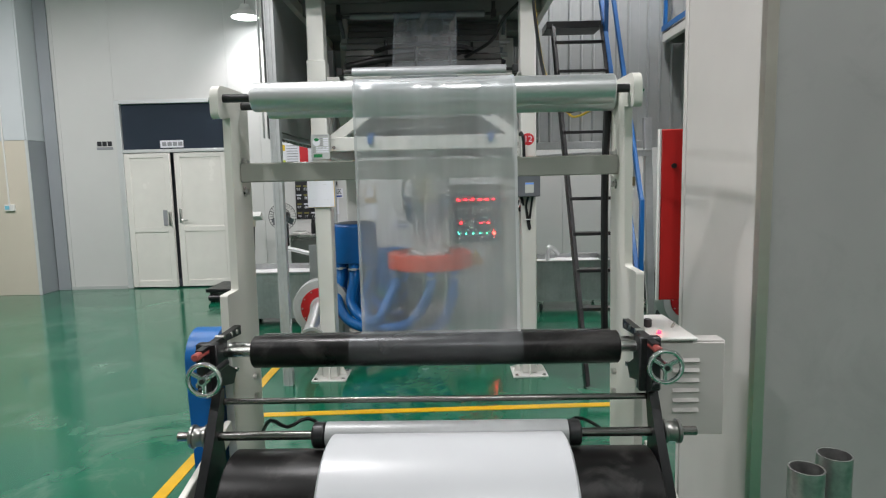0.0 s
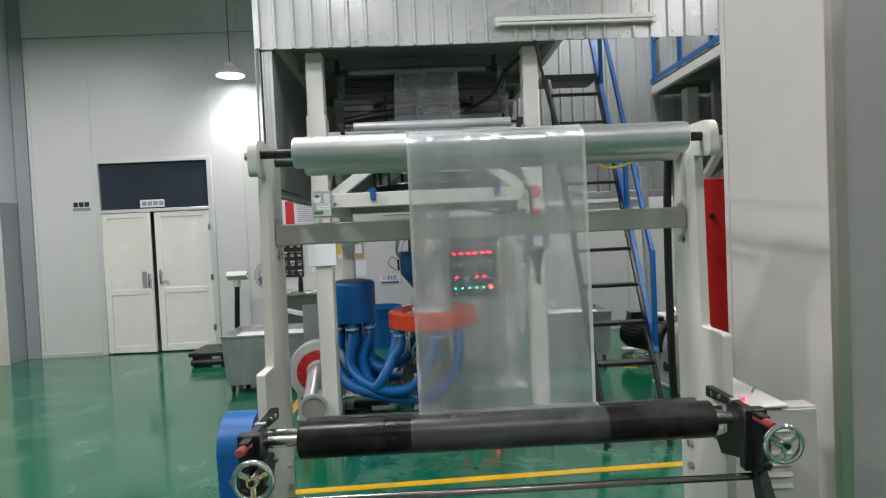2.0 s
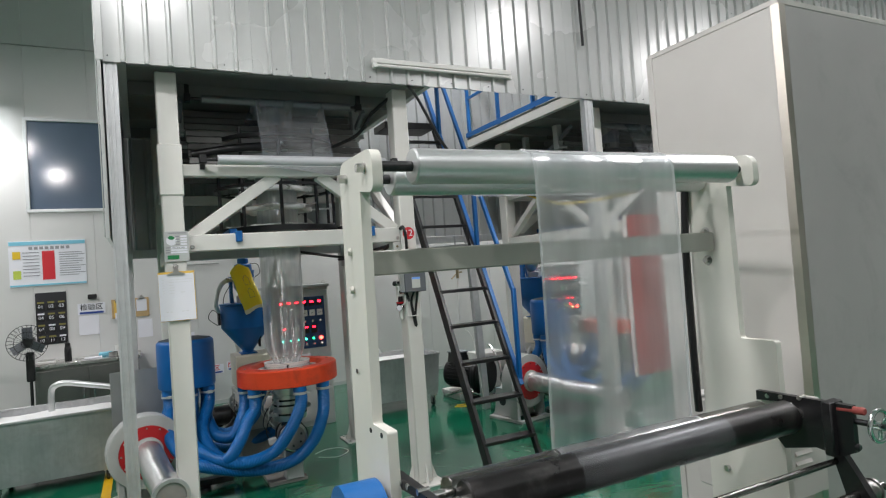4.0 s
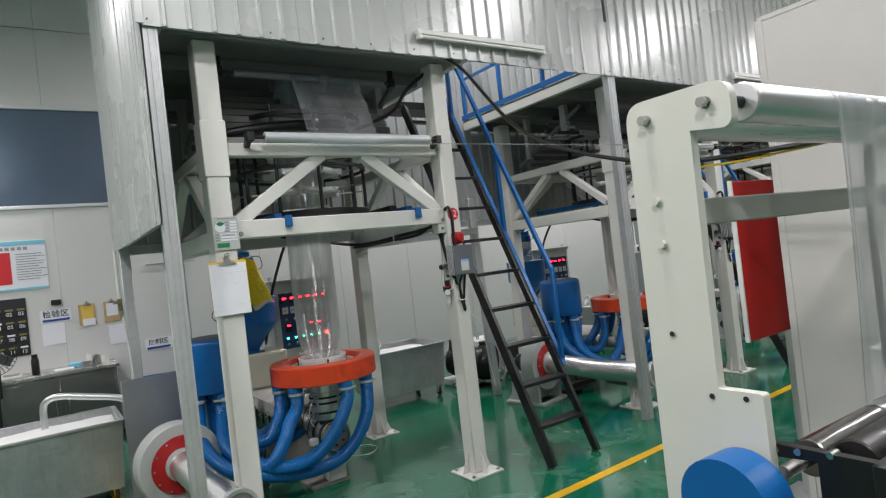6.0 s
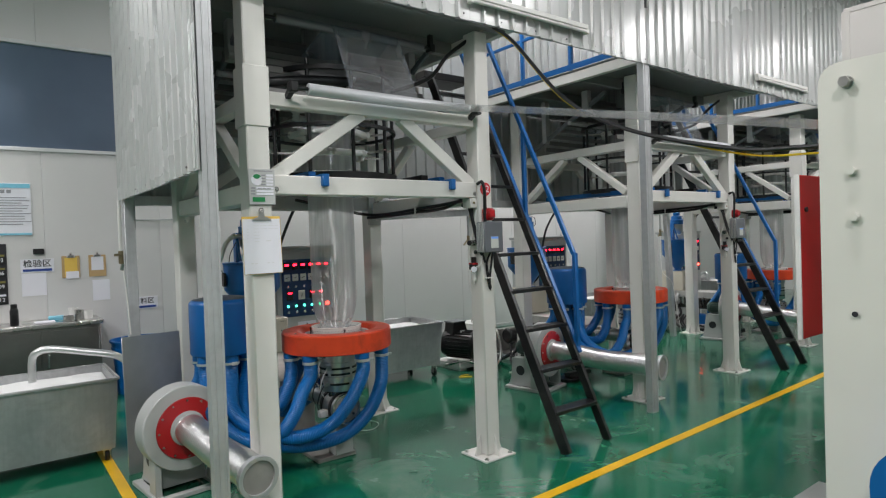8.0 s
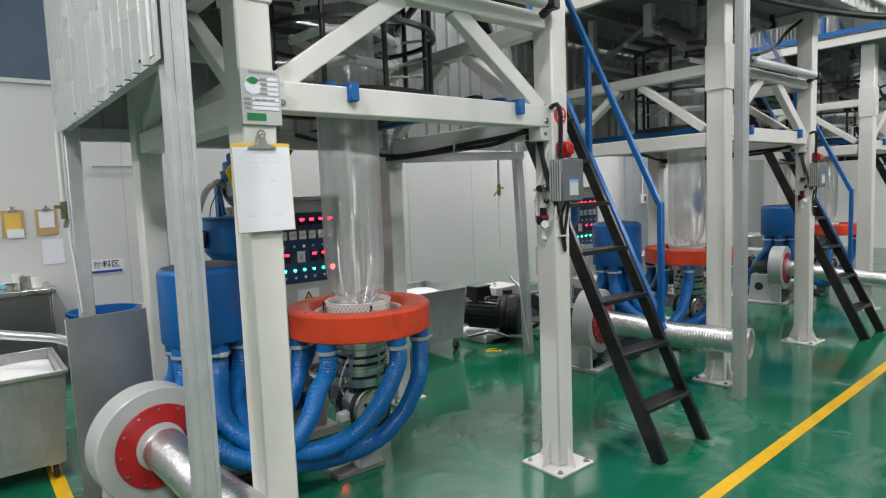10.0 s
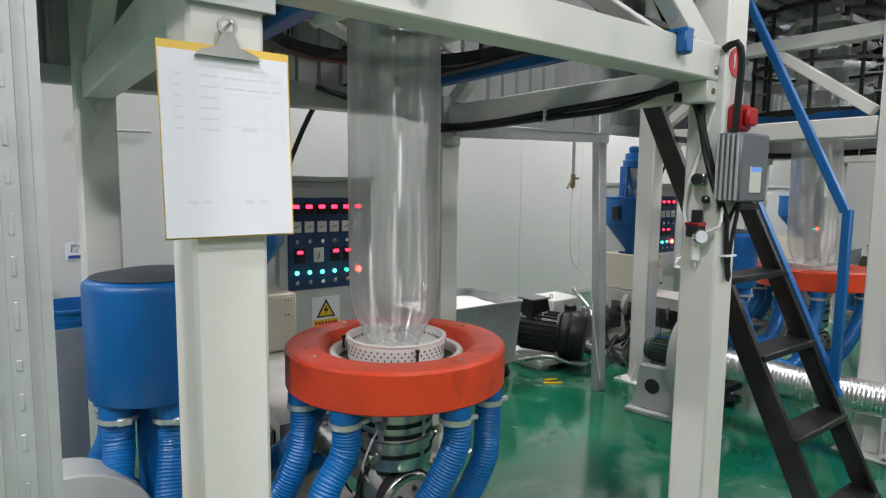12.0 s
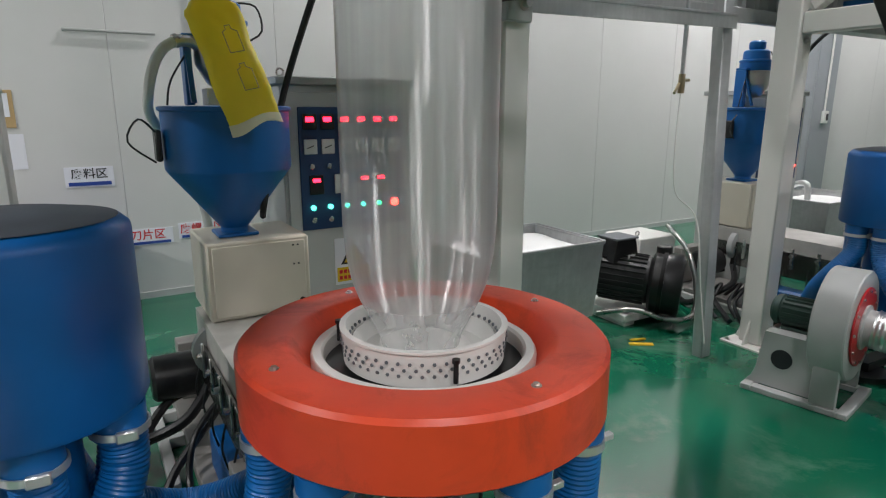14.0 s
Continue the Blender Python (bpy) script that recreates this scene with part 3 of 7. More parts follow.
    part("handle", Shape().box(-3.95, -3.92, y1 - 0.05, y1 - 0.013, 0.98, 1.2, 0.006, swing), STAINLESS, one, "brushed door pull")
    part("sign", Shape().box(-4.05, -3.98, y1 - 0.016, y1 - 0.0125, 0.98, 1.22, 0, swing), INK_GREY, one)
    part("handle", Shape().box(-3.81, -3.785, y1 - 0.05, y1 - 0.013, 1.02, 1.24, 0.006).cyl((-3.80, y1 - 0.045, 1.06), (-3.69, y1 - 0.045, 1.06), 0.01), STAINLESS, two, "door lever")
    for z in (0.3, 1.05, 1.8):
        part("hinge", Shape().box(-3.06, -3.02, y1 - 0.045, y1 - 0.031, z, z + 0.09, 0.004), STAINLESS, door)
    plate = single("door_sign", Shape().box(-4.04, -3.69, y1 - 0.012, y1 + 0.002, 2.17, 2.28, 0.002), PAPER, (-3.85, y1, 2.2), "small white name plate over the door", "sign")
    for i in range(4):
        part("lettering", Shape().box(-4.01 + i * 0.082, -3.945 + i * 0.082, y1 - 0.015, y1 - 0.0125, 2.195, 2.255), INK_GREY, plate)
    sign = single("wall_sign", Shape().box(-5.02, -4.77, y1 - 0.008, y1 + 0.002, 2.16, 2.2, 0.001), INK_GREY, (-4.85, y1, 2.16), "grey lettered area sign beside the door", "sign")
    for i in range(3):
        part("lettering", Shape().box(-5.01 + i * 0.08, -4.945 + i * 0.08, y1 - 0.006, y1 - 0.001, 2.215, 2.285), INK_BLACK, sign)
    # column at the west end of the view
    col = thing("column", "cream boxed column with a grey side and a paler upper part", "column", (-6.2, 9.0, 0), kind="structure")
    part("front_panel", Shape().box(-7.4, -5.83, 8.98, 9.0, 0, 2.3, 0.004), WALL_CREAM, col)
    part("upper_panel", Shape().box(-7.4, -5.83, 8.98, 9.0, 2.304, 5.6, 0.004), CEILING, col, "pale upper panel")
    part("side_panel", Shape().box(-5.83, -5.8, 8.985, 9.385, 0, 2.3, 0.004), WALL_DARK, col)
    part("upper_side", Shape().box(-5.83, -5.8, 8.985, 9.385, 2.304, 5.59, 0.004), CEILING, col)
    part("edge_trim", Shape().box(-5.84, -5.795, 8.972, 8.98, 0, 2.3), FRAME, col)
    single("wall_trim", Shape().box(-5.79, -5.6, 9.355, 9.385, 0, 5.59, 0.003), WALL_DARK, (-5.7, 9.37, 0), "grey corner trim between column and wall", "trim", kind="structure")
    box = single("thermostat", Shape().box(-6.22, -6.07, 8.945, 8.979, 1.27, 1.37, 0.006), WHITE, (-6.14, 8.96, 1.27), "white wall thermostat with a blue display", "thermostat")
    part("display", Shape().box(-6.205, -6.14, 8.941, 8.944, 1.295, 1.35), INK_CYAN, box)
    single("conduit", Shape().cyl((-6.15, 8.965, 1.37), (-6.15, 8.965, 5.4), 0.012, 10), WHITE, (-6.15, 8.96, 1.37), "white cable conduit running up the column", "conduit")
    # column at the east end of the view
    col = thing("column", "grey boxed column with a white wall unit beyond the machines", "column", (8.45, 9.39, 0), kind="structure")
    part("front_panel", Shape().box(8.2, 8.7, 9.2, 9.22, 0, 5.6, 0.004), WALL_DARK, col)
    part("side_panel", Shape().box(8.2, 8.22, 9.221, 9.385, 0, 5.59, 0.004), WALL_DARK, col)
    part("side_panel", Shape().box(8.68, 8.7, 9.221, 9.385, 0, 5.59, 0.004), WALL, col)
    unit = single("thermostat", Shape().box(8.42, 8.54, 9.16, 9.199, 1.2, 1.37, 0.006), WHITE, (8.48, 9.18, 1.2), "white wall control with a dark display on the grey column", "thermostat")
    part("display", Shape().box(8.48, 8.53, 9.156, 9.159, 1.24, 1.33), INK_BLACK, unit)
    single("conduit", Shape().cyl((8.47, 9.185, 1.37), (8.47, 9.185, 5.4), 0.014, 10), WHITE, (8.47, 9.185, 1.37), "white cable conduit running up the grey column", "conduit")
    # floor lines
    single("floor_line_1", Shape().beam((-1.16, 4.075, 0.002), (12, 4.46, 0.002), 0.07, 0.004), YELLOW_LINE, (0, 4.2, 0), "worn yellow line painted on the floor", "floor line", kind="structure")
    single("floor_line_2", Shape().box(-1.235, -1.165, -4.9, 7.2, 0, 0.004), YELLOW_LINE, (-1.2, 2, 0), "worn yellow line painted on the floor", "floor line", kind="structure")


def partition():
    """The boxed room corner beside the winder."""
    p = thing("partition", "warm grey panel partition with a steel corner strip", "partition", (1.37, 2.1, 0), kind="structure")
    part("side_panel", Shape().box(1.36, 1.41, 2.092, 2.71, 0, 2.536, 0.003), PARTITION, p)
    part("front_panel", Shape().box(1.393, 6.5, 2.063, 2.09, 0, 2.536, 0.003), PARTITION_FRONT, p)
    part("end_panel", Shape().box(1.36, 6.5, 2.711, 2.725, 0, 2.536, 0.002), PARTITION, p)
    part("top_panel", Shape().box(1.36, 6.5, 2.063, 2.725, 2.537, 2.56, 0.002), PARTITION, p)
    part("corner_strip", Shape().prism([(1.355, 2.09), (1.355, 2.055), (1.392, 2.055), (1.392, 2.06), (1.362, 2.062), (1.3595, 2.09)], 0, 2.536, "z"), STRIP, p, "stainless corner strip")
    part("edge_trim", Shape().box(1.354, 1.37, 2.70, 2.733, 0, 2.545, 0.002), PARTITION, p)


def corrugated_wall(name, a, b, z0, z1, out, label, mat, width=0.88, screws=True):
    wall = thing(name, label, "cladding", (a[0], a[1], z0), kind="structure")
    va, vb = Vector(a), Vector(b)
    length = (vb - va).length
    d = (vb - va).normalized()
    n = max(1, round(length / width))
    for i in range(n):
        p, q = va + d * (length * i / n), va + d * (length * (i + 1) / n - 0.002)
        part("sheet", Shape().corrugated(p, q, z0 - 0.004 * (i % 2), z1, out), mat, wall, smooth=False)
    if screws:
        s = Shape()
        o = Vector(out).normalized()
        k = 0
        while k * 0.33 < length:
            p = va + d * (0.03 + k * 0.33)
            if (p - va).length < length:
                for z in (z0 + 0.035, z0 + 1.0):
                    s.cyl((p.x, p.y, z), (p.x + o.x * 0.006, p.y + o.y * 0.006, z), 0.005, 6)
            k += 1
        tagged(part("screws", s, BLACK, wall), kind="stuff")
    return wall


def enclosure():
    corrugated_wall("cladding_front", (-1.01, 4.65), (12.0, 4.65), 2.98, 4.5, (0, -1), "white ribbed steel sheet cladding over the machines", CLAD)
    corrugated_wall("cladding_side", (-1.02, 6.89), (-1.02, 4.655), 1.935, 4.5, (-1, 0), "white ribbed steel sheet side cladding", CLAD)
    corrugated_wall("cladding_rear", (12.0, 6.92), (-1.0, 6.92), 1.96, 4.5, (0, -1), "grey ribbed steel sheet behind the machine towers", CLAD_IN, screws=False)
    single("cladding_corner", Shape().box(-1.042, -1.0, 4.622, 4.632, 2.98, 4.5, 0.002).box(-1.046, -1.04, 4.628, 4.67, 1.935, 4.5, 0.002), CLAD, (-1.02, 4.65, 1.93), "folded white corner flashing of the cladding", "cladding", kind="structure")
    single("cladding_rail", Shape().box(-0.995, 12, 6.86, 6.9, 1.9, 1.98, 0.004).box(-0.98, 12, 4.665, 4.70, 2.99, 3.05, 0.004).box(-1.0, -0.96, 4.72, 6.86, 1.95, 1.99, 0.004), GALV, (0, 6.88, 1.9), "grey steel rails carrying the cladding sheets", "rail", kind="structure")
    for i, (x, y, w, d) in enumerate(((-0.969, 4.70, 0.073, 0.068), (2.675, 4.69, 0.09, 0.06), (6.53, 4.70, 0.09, 0.06))):
        a, f, g = x - w / 2, y - d / 2, 0.004
        e = x + w / 2
        s = Shape().prism([(a, y + d / 2), (a, f), (a + 0.012, f), (a + 0.013, f + g), (a + 0.026, f + g), (a + 0.027, f), (e - 0.027, f), (e - 0.026, f + g), (e - 0.013, f + g), (e - 0.012, f), (e, f), (e, y + d / 2),
                           (e - g, y + d / 2), (e - g, f + 2 * g), (a + g, f + 2 * g), (a + g, y + d / 2)], 0, 4.4, "z")
        post = single("steel_post", s, GALV, (x, y, 0), "galvanised steel channel post under the cladding", "post", "cladding posts")
        beads = Shape()
        rnd = random.Random(21 + i)
        z = 0.12
        while z < 2.9:
            long = rnd.uniform(0.012, 0.034)
            beads.box(x - 0.004 + rnd.uniform(-0.001, 0.001), x + 0.001, f - 0.0012, f + 0.001, z, z + long, 0.0005)
            z += long + rnd.uniform(0.02, 0.045)
        tagged(part("weld_bead", beads, GALV, post), kind="stuff")
    for x, y in ((-0.96, 6.84), (2.53, 6.57), (6.17, 6.68)):
        lean = 0.06 if x > 0 else 0
        s = Shape().beam((x, y, 0), (x - lean, y + 0.75 * lean, 2.2), 0.08, 0.07, 0.006, (0, 1, 0))
        single("steel_post", s, GALV, (x, y, 0), "galvanised steel channel post under the cladding", "post", "cladding posts")
    single("cladding_lining", Shape().box(-0.945, -0.94, 4.74, 6.79, 1.99, 4.4), CLAD_IN, (-0.94, 5.8, 1.99), "dull grey sheet lining inside the side cladding", "lining", kind="structure")
    # unlit tube fixtures on the cladding
    for x in (0.68, 4.52, 8.37):
        f = thing("tube_light", "unlit white tube light fixture on the cladding", "tube light", (x, 4.63, 3.1), "tube lights")
        part("body", Shape().box(x, x + 1.17, 4.59, 4.633, 3.105, 3.14, 0.004), WHITE, f)
        part("tube", Shape().cyl((x + 0.03, 4.6, 3.088), (x + 1.14, 4.6, 3.088), 0.013, 12), WHITE, f)
        part("end_cap", Shape().box(x, x + 0.03, 4.585, 4.625, 3.07, 3.104, 0.003), WHITE, f)
        part("end_cap", Shape().box(x + 1.14, x + 1.17, 4.585, 4.625, 3.07, 3.104, 0.003), WHITE, f)
    single("cable_tail", Shape().sweep([(2.62, 4.61, 4.4), (2.615, 4.61, 3.9), (2.62, 4.61, 3.43)], 0.012, 8), CABLE, (2.62, 4.61, 3.43), "black cable hanging down the cladding", "cable")


def deck(x0, x1, railing, label):
    d = thing("mezzanine", label, "platform", (x0, 4.75, 3.05), "upper platforms")
    part("deck_plate", Shape().box(x0, x1, 4.75, 6.86, 3.11, 3.13, 0.003), DECK, d)
    for y in (4.78, 5.4, 6.1, 6.8):
        part("joist", Shape().box(x0 + 0.06, x1 - 0.06, y, y + 0.05, 3.01, 3.108, 0.004), DECK, d)
    part("fascia", Shape().box(x0, x0 + 0.055, 4.75, 6.86, 3.02, 3.109, 0.004), TOWER_PAINT, d)
    part("fascia", Shape().box(x1 - 0.055, x1, 4.75, 6.86, 3.02, 3.109, 0.004), TOWER_PAINT, d)
    if railing:
        for y in (4.85, 5.5, 6.15, 6.8):
            part("rail_post", Shape().box(x0, x0 + 0.035, y, y + 0.035, 3.131, 4.08, 0.003), BLUE, d)
        part("top_rail", Shape().beam((x0 + 0.017, 4.85, 4.1), (x0 + 0.017, 6.835, 4.1), 0.04, 0.04, 0.004), BLUE, d)
        part("mid_rail", Shape().beam((x0 + 0.017, 4.888, 3.6), (x0 + 0.017, 6.798, 3.6), 0.025, 0.03, 0.003), BLUE, d)
        part("toe_rail", Shape().box(x0 - 0.01, x0 - 0.001, 4.75, 6.86, 3.135, 3.19, 0.002), BLUE, d)
    return d


# ---- the film blowing machine ----
NEXT = (3.64, 0.105)     # from one machine of the row to the next


def bolt(parent, p, n, r=0.011, h=0.01, mat=None, washer=1.6):
    """A washer and hexagon head on a surface, as a part of its own."""
    p, n = Vector(p), Vector(n)
    part("bolt", Shape().cyl(p, p + n * 0.003, r * washer, 14).cyl(p + n * 0.003, p + n * (0.003 + h), r, 6), mat or STAINLESS, parent)


def tower():
    """Posts, beams and braces of one machine tower."""
    t = thing("machine_tower", "cream painted steel tower frame of a film blowing machine", "machine frame", (0.16, 5.6, 0), "machine towers")
    xs = ((-0.727, -0.6), (0.905, 1.025))
    for x0, x1 in xs:
        for y0, y1 in ((4.818 if x0 < 0 else 4.829, 4.958), (6.35, 6.49)):
            p = part("post", Shape().box(x0, x1, y0, y1, 0.014, 3.0, 0.008), TOWER_PAINT, t)
            cx, cy = (x0 + x1) / 2, (y0 + y1) / 2
            foot = Shape().box(cx - 0.14, cx + 0.14, cy - 0.14, cy + 0.14, 0, 0.013, 0.002)
            for dx, dy in ((1, 0), (-1, 0), (0, 1), (0, -1)):
                o = [(0.072, 0.014), (0.125, 0.014), (0.072, 0.16)]
                if dx:
                    foot.prism([(cx + dx * a, b) for a, b in o], cy - 0.005, cy + 0.005, "y")
                else:
                    foot.prism([(cy + dy * a, b) for a, b in o], cx - 0.005, cx + 0.005, "x")
            part("base_plate", foot, TOWER_PAINT, p)
            for dx, dy in ((1, 1), (1, -1), (-1, 1), (-1, -1)):
                bolt(p, (cx + dx * 0.11, cy + dy * 0.11, 0.013), (0, 0, 1))
    for y0, y1 in ((4.85, 4.95), (6.37, 6.47)):
        # the lower rear beam is a darker grey than the front one
        part("beam", Shape().box(-0.599, 0.904, y0, y1, 1.835, 1.945, 0.006), TOWER_PAINT if y0 < 5 else GREY_PAINT, t)
        part("upper_beam", Shape().box(-0.599, 0.904, y0 + 0.01, y1 - 0.01, 2.33, 2.41, 0.006), TOWER_PAINT, t)
    for x0, x1 in ((-0.71, -0.61), (0.92, 1.02)):
        part("beam", Shape().box(x0, x1, 4.971, 6.349, 1.79, 1.9, 0.006), TOWER_PAINT, t)
        part("upper_beam", Shape().box(x0 + 0.01, x1 - 0.01, 4.971, 6.349, 2.33, 2.41, 0.006), TOWER_PAINT, t)
        xm = (x0 + x1) / 2
        part("brace", Shape().beam((xm, 5.0, 1.93), (xm, 5.55, 2.33), 0.06, 0.07, 0.005, (1, 0, 0)), TOWER_PAINT, t)
        part("brace", Shape().beam((xm, 6.32, 1.93), (xm, 5.75, 2.33), 0.06, 0.07, 0.005, (1, 0, 0)), TOWER_PAINT, t)
    for yf in (4.90, 6.42):
        part("brace", Shape().beam((-0.57, yf, 1.93), (0.02, yf, 2.345), 0.08, 0.06, 0.005, (0, 1, 0)), TOWER_PAINT, t)
        part("brace", Shape().beam((0.88, yf, 1.93), (0.31, yf, 2.345), 0.08, 0.06, 0.005, (0, 1, 0)), TOWER_PAINT, t)
    part("sleeve", Shape().box(-0.736, -0.591, 4.81, 4.966, 2.2, 2.53, 0.005), TOWER_PAINT, t, "bolted sleeve on the post")
    # bolted brackets at the rear post
    for z in (1.76, 1.9):
        bolt(t, (0.96, 6.309, z), (0, -1, 0), 0.015, 0.025)
        bolt(t, (1.026, 4.9, z), (1, 0, 0), 0.013, 0.02)
        bolt(t, (-0.66, 6.349, z), (0, -1, 0), 0.013, 0.02)
        bolt(t, (0.98, 4.971, z - 0.03), (0, 1, 0), 0.013, 0.02)
    bolt(t, (0.88, 4.849, 1.865), (0, -1, 0), 0.009, 0.006)
    bolt(t, (-0.56, 4.849, 1.865), (0, -1, 0), 0.009, 0.006)
    part("bracket", Shape().box(0.885, 1.0, 6.31, 6.348, 1.7, 1.945, 0.004), GREY_PAINT, t)
    part("tie_beam", Shape().beam((1.03, 6.42, 1.812), (2.49, 6.56, 1.86), 0.06, 0.012, 0.002).beam((1.03, 6.395, 1.777), (2.49, 6.535, 1.825), 0.006, 0.06, 0.002), GALV, t, "galvanised angle between the rear posts")
    for x in (-0.27, 0.67):
        part("clamp", Shape().box(x - 0.02, x + 0.022, 4.815, 4.849, 1.885, 1.955, 0.006).box(x - 0.02, x + 0.022, 4.815, 4.97, 1.946, 1.958, 0.003), BLUE, t, "blue clamp on the beam")
    for x in (-0.285, 0.69):
        part("basket_bar", Shape().beam((x, 4.97, 1.965), (x, 6.368, 1.965), 0.05, 0.045, 0.004), BLUE, t, "blue bar under the sizing cage")
    part("hanger_bar", Shape().beam((0.6, 5.05, 1.985), (0.63, 6.33, 1.985), 0.06, 0.04, 0.004), BLACK, t)
    part("gusset", Shape().box(0.845, 0.904, 4.855, 4.945, 1.765, 1.834, 0.004), TOWER_PAINT, t)
    part("gusset_cap", Shape().cyl((0.874, 4.854, 1.8), (0.874, 4.85, 1.8), 0.009, 14), BRASS, t)
    return t


RING = (0.15, 5.585)


def basket():
    """Sizing basket: black cage with rows of white rollers round the bubble."""
    c = thing("sizing_basket", "black rod cage with rows of white rollers round the film bubble", "sizing cage", (RING[0], RING[1], 1.95), "sizing baskets")
    m = Matrix.Translation((RING[0], RING[1], 0))
    for z, r, k in ((1.975, 0.425, 0.045), (2.32, 0.45, 0.02), (2.68, 0.45, 0.03)):
        part("hoop", Shape().lathe([(r, z), (0.478, z), (0.478, z + k), (r, z + k)], m, 40, closed=True), BLACK, c)
    for k in range(10):
        a = 2 * math.pi * (k + 0.3) / 10
        x, y = RING[0] + 0.455 * math.cos(a), RING[1] + 0.455 * math.sin(a)
        part("rod", Shape().cyl((x, y, 2.02), (x, y, 2.76), 0.013, 8), BLACK, c)
    for tier in range(5):
        z = 2.03 + tier * 0.15
        for k in range(6):
            a = 2 * math.pi * (k + 0.5 * (tier % 2) + 0.1) / 6
            ca, sa = math.cos(a), math.sin(a)
            p = Vector((RING[0] + 0.225 * ca, RING[1] + 0.225 * sa, z))
            q = Vector((-sa, ca, 0)) * 0.16
            part("roller", Shape().cyl(p - q, p + q, 0.023, 12, bevel=0.003), WHITE, c)
            part("roller_arm", Shape().beam(p + q * 0.98, p + q * 0.98 + Vector((ca, sa, 0)) * 0.22, 0.016, 0.012), STAINLESS, c)
    part("hub", Shape().lathe([(0.06, 2.0), (0.06, 2.05), (0.03, 2.06), (0.03, 2.2)], m, 16), STAINLESS, c)
    return c


def air_ring():
    """Orange air ring on the steel die head, with its hose sockets."""
    x, y = RING
    m = Matrix.Translation((x, y, 0))
    a = thing("air_ring", "orange annular air ring over a stacked steel die head", "air ring", (x, y, 0), "air rings")
    part("ring_body", Shape().lathe([(0.2, 0.8), (0.383, 0.8), (0.389, 0.806), (0.389, 0.927), (0.381, 0.936), (0.288, 0.938), (0.278, 0.934), (0.225, 0.862), (0.2, 0.858)], m, 72, closed=True), ORANGE, a)
    part("lip_ring", Shape().lathe([(0.214, 0.862), (0.238, 0.862), (0.241, 0.868), (0.241, 0.9), (0.236, 0.908), (0.219, 0.908), (0.214, 0.902)], m, 64, closed=True), WHITE, a, "cream lip ring")
    # flat black ring that paints the shade in the gap round the collar
    part("well", Shape().lathe([(0.15, 0.862), (0.2135, 0.862), (0.2135, 0.872), (0.15, 0.872)], m, 48, closed=True), BLACK, a, "black ring put in as the shade of the gap round the collar")
    collar = part("collar", Shape().lathe([(0.146, 0.885), (0.172, 0.885), (0.175, 0.95), (0.179, 0.954), (0.179, 0.959), (0.166, 0.959), (0.164, 0.95)], m, 64, closed=True), WHITE, a, "perforated cream collar")
    holes = Shape()
    for row, z in ((0, 0.908), (1, 0.921), (2, 0.934)):
        for k in range(48):
            t = 2 * math.pi * (k + 0.5 * (row % 2)) / 48
            r = 0.1725 + 0.002 * row
            n = Vector((math.cos(t), math.sin(t), 0))
            p = Vector((x, y, z)) + n * r
            holes.cyl(p, p + n * 0.0022, 0.0038, 6)
            p = Vector((x, y, z)) + n * (r - 0.0145)
            holes.cyl(p, p - n * 0.006, 0.0042, 6)
    tagged(part("perforation", holes, GREY_BOX, collar), kind="stuff")
    part("cone", Shape().lathe([(0.1, 0.885), (0.12, 0.89), (0.15, 0.93), (0.152, 0.93), (0.148, 0.885)], m, 48), WHITE, a)
    part("lip", Shape().lathe([(0.0, 0.9), (0.09, 0.9), (0.1, 0.906), (0.146, 0.9), (0.146, 0.886)], m, 40), WHITE, a)
    for k in range(4):
        t = 2 * math.pi * (k + 0.07) / 4
        bolt(a, (x + 0.335 * math.cos(t), y + 0.335 * math.sin(t), 0.936), (0, 0, 1), 0.006, 0.004)
    for k in range(3):
        t = 2 * math.pi * (k / 3 + 0.72)
        p = (x + 0.192 * math.cos(t), y + 0.192 * math.sin(t))
        part("pin", Shape().cyl((*p, 0.9), (*p, 0.94), 0.005, 8).cyl((*p, 0.94), (*p, 0.948), 0.008, 8), BLACK, a)
    # die head
    die = part("die_head", Shape().lathe([(0.0, 0.5), (0.128, 0.5), (0.13, 0.503), (0.13, 0.6), (0.118, 0.602), (0.118, 0.62), (0.13, 0.622), (0.13, 0.7), (0.12, 0.702), (0.12, 0.715), (0.14, 0.717), (0.14, 0.785), (0.0, 0.79)], m, 48), DIE_STEEL, a, "stacked bright steel die head")
    for z in (0.545, 0.615, 0.655, 0.735):
        for k in range(5):
            a0 = 0.2 * k + 0.01 * (z > 0.6)
            part("heater_slot", Shape().lathe([(0.1305, z), (0.1335, z), (0.1335, z + 0.015), (0.1305, z + 0.015)], m, 12, closed=True, arc=(a0, a0 + 0.17)), BLACK, die)
    for z, t in ((0.54, 3.6), (0.66, 3.8), (0.74, 3.5), (0.58, 5.8), (0.7, 3.1), (0.6, 3.3)):
        cx, cy = x + 0.15 * math.cos(t), y + 0.15 * math.sin(t)
        part("terminal", Shape().box(cx - 0.018, cx + 0.018, cy - 0.012, cy + 0.012, z, z + 0.03, 0.004).cyl((cx, cy, z + 0.015), (cx - 0.03, cy - 0.03, z + 0.015), 0.009, 8), STAINLESS, die)
        part("lead", Shape().sweep([(cx - 0.03, cy - 0.03, z + 0.015), (cx - 0.06, cy - 0.03, z - 0.03), (cx - 0.07, cy, z - 0.12), (cx - 0.02, cy + 0.05, z - 0.2)], 0.004, 6), WHITE if z > 0.65 else CABLE, die)
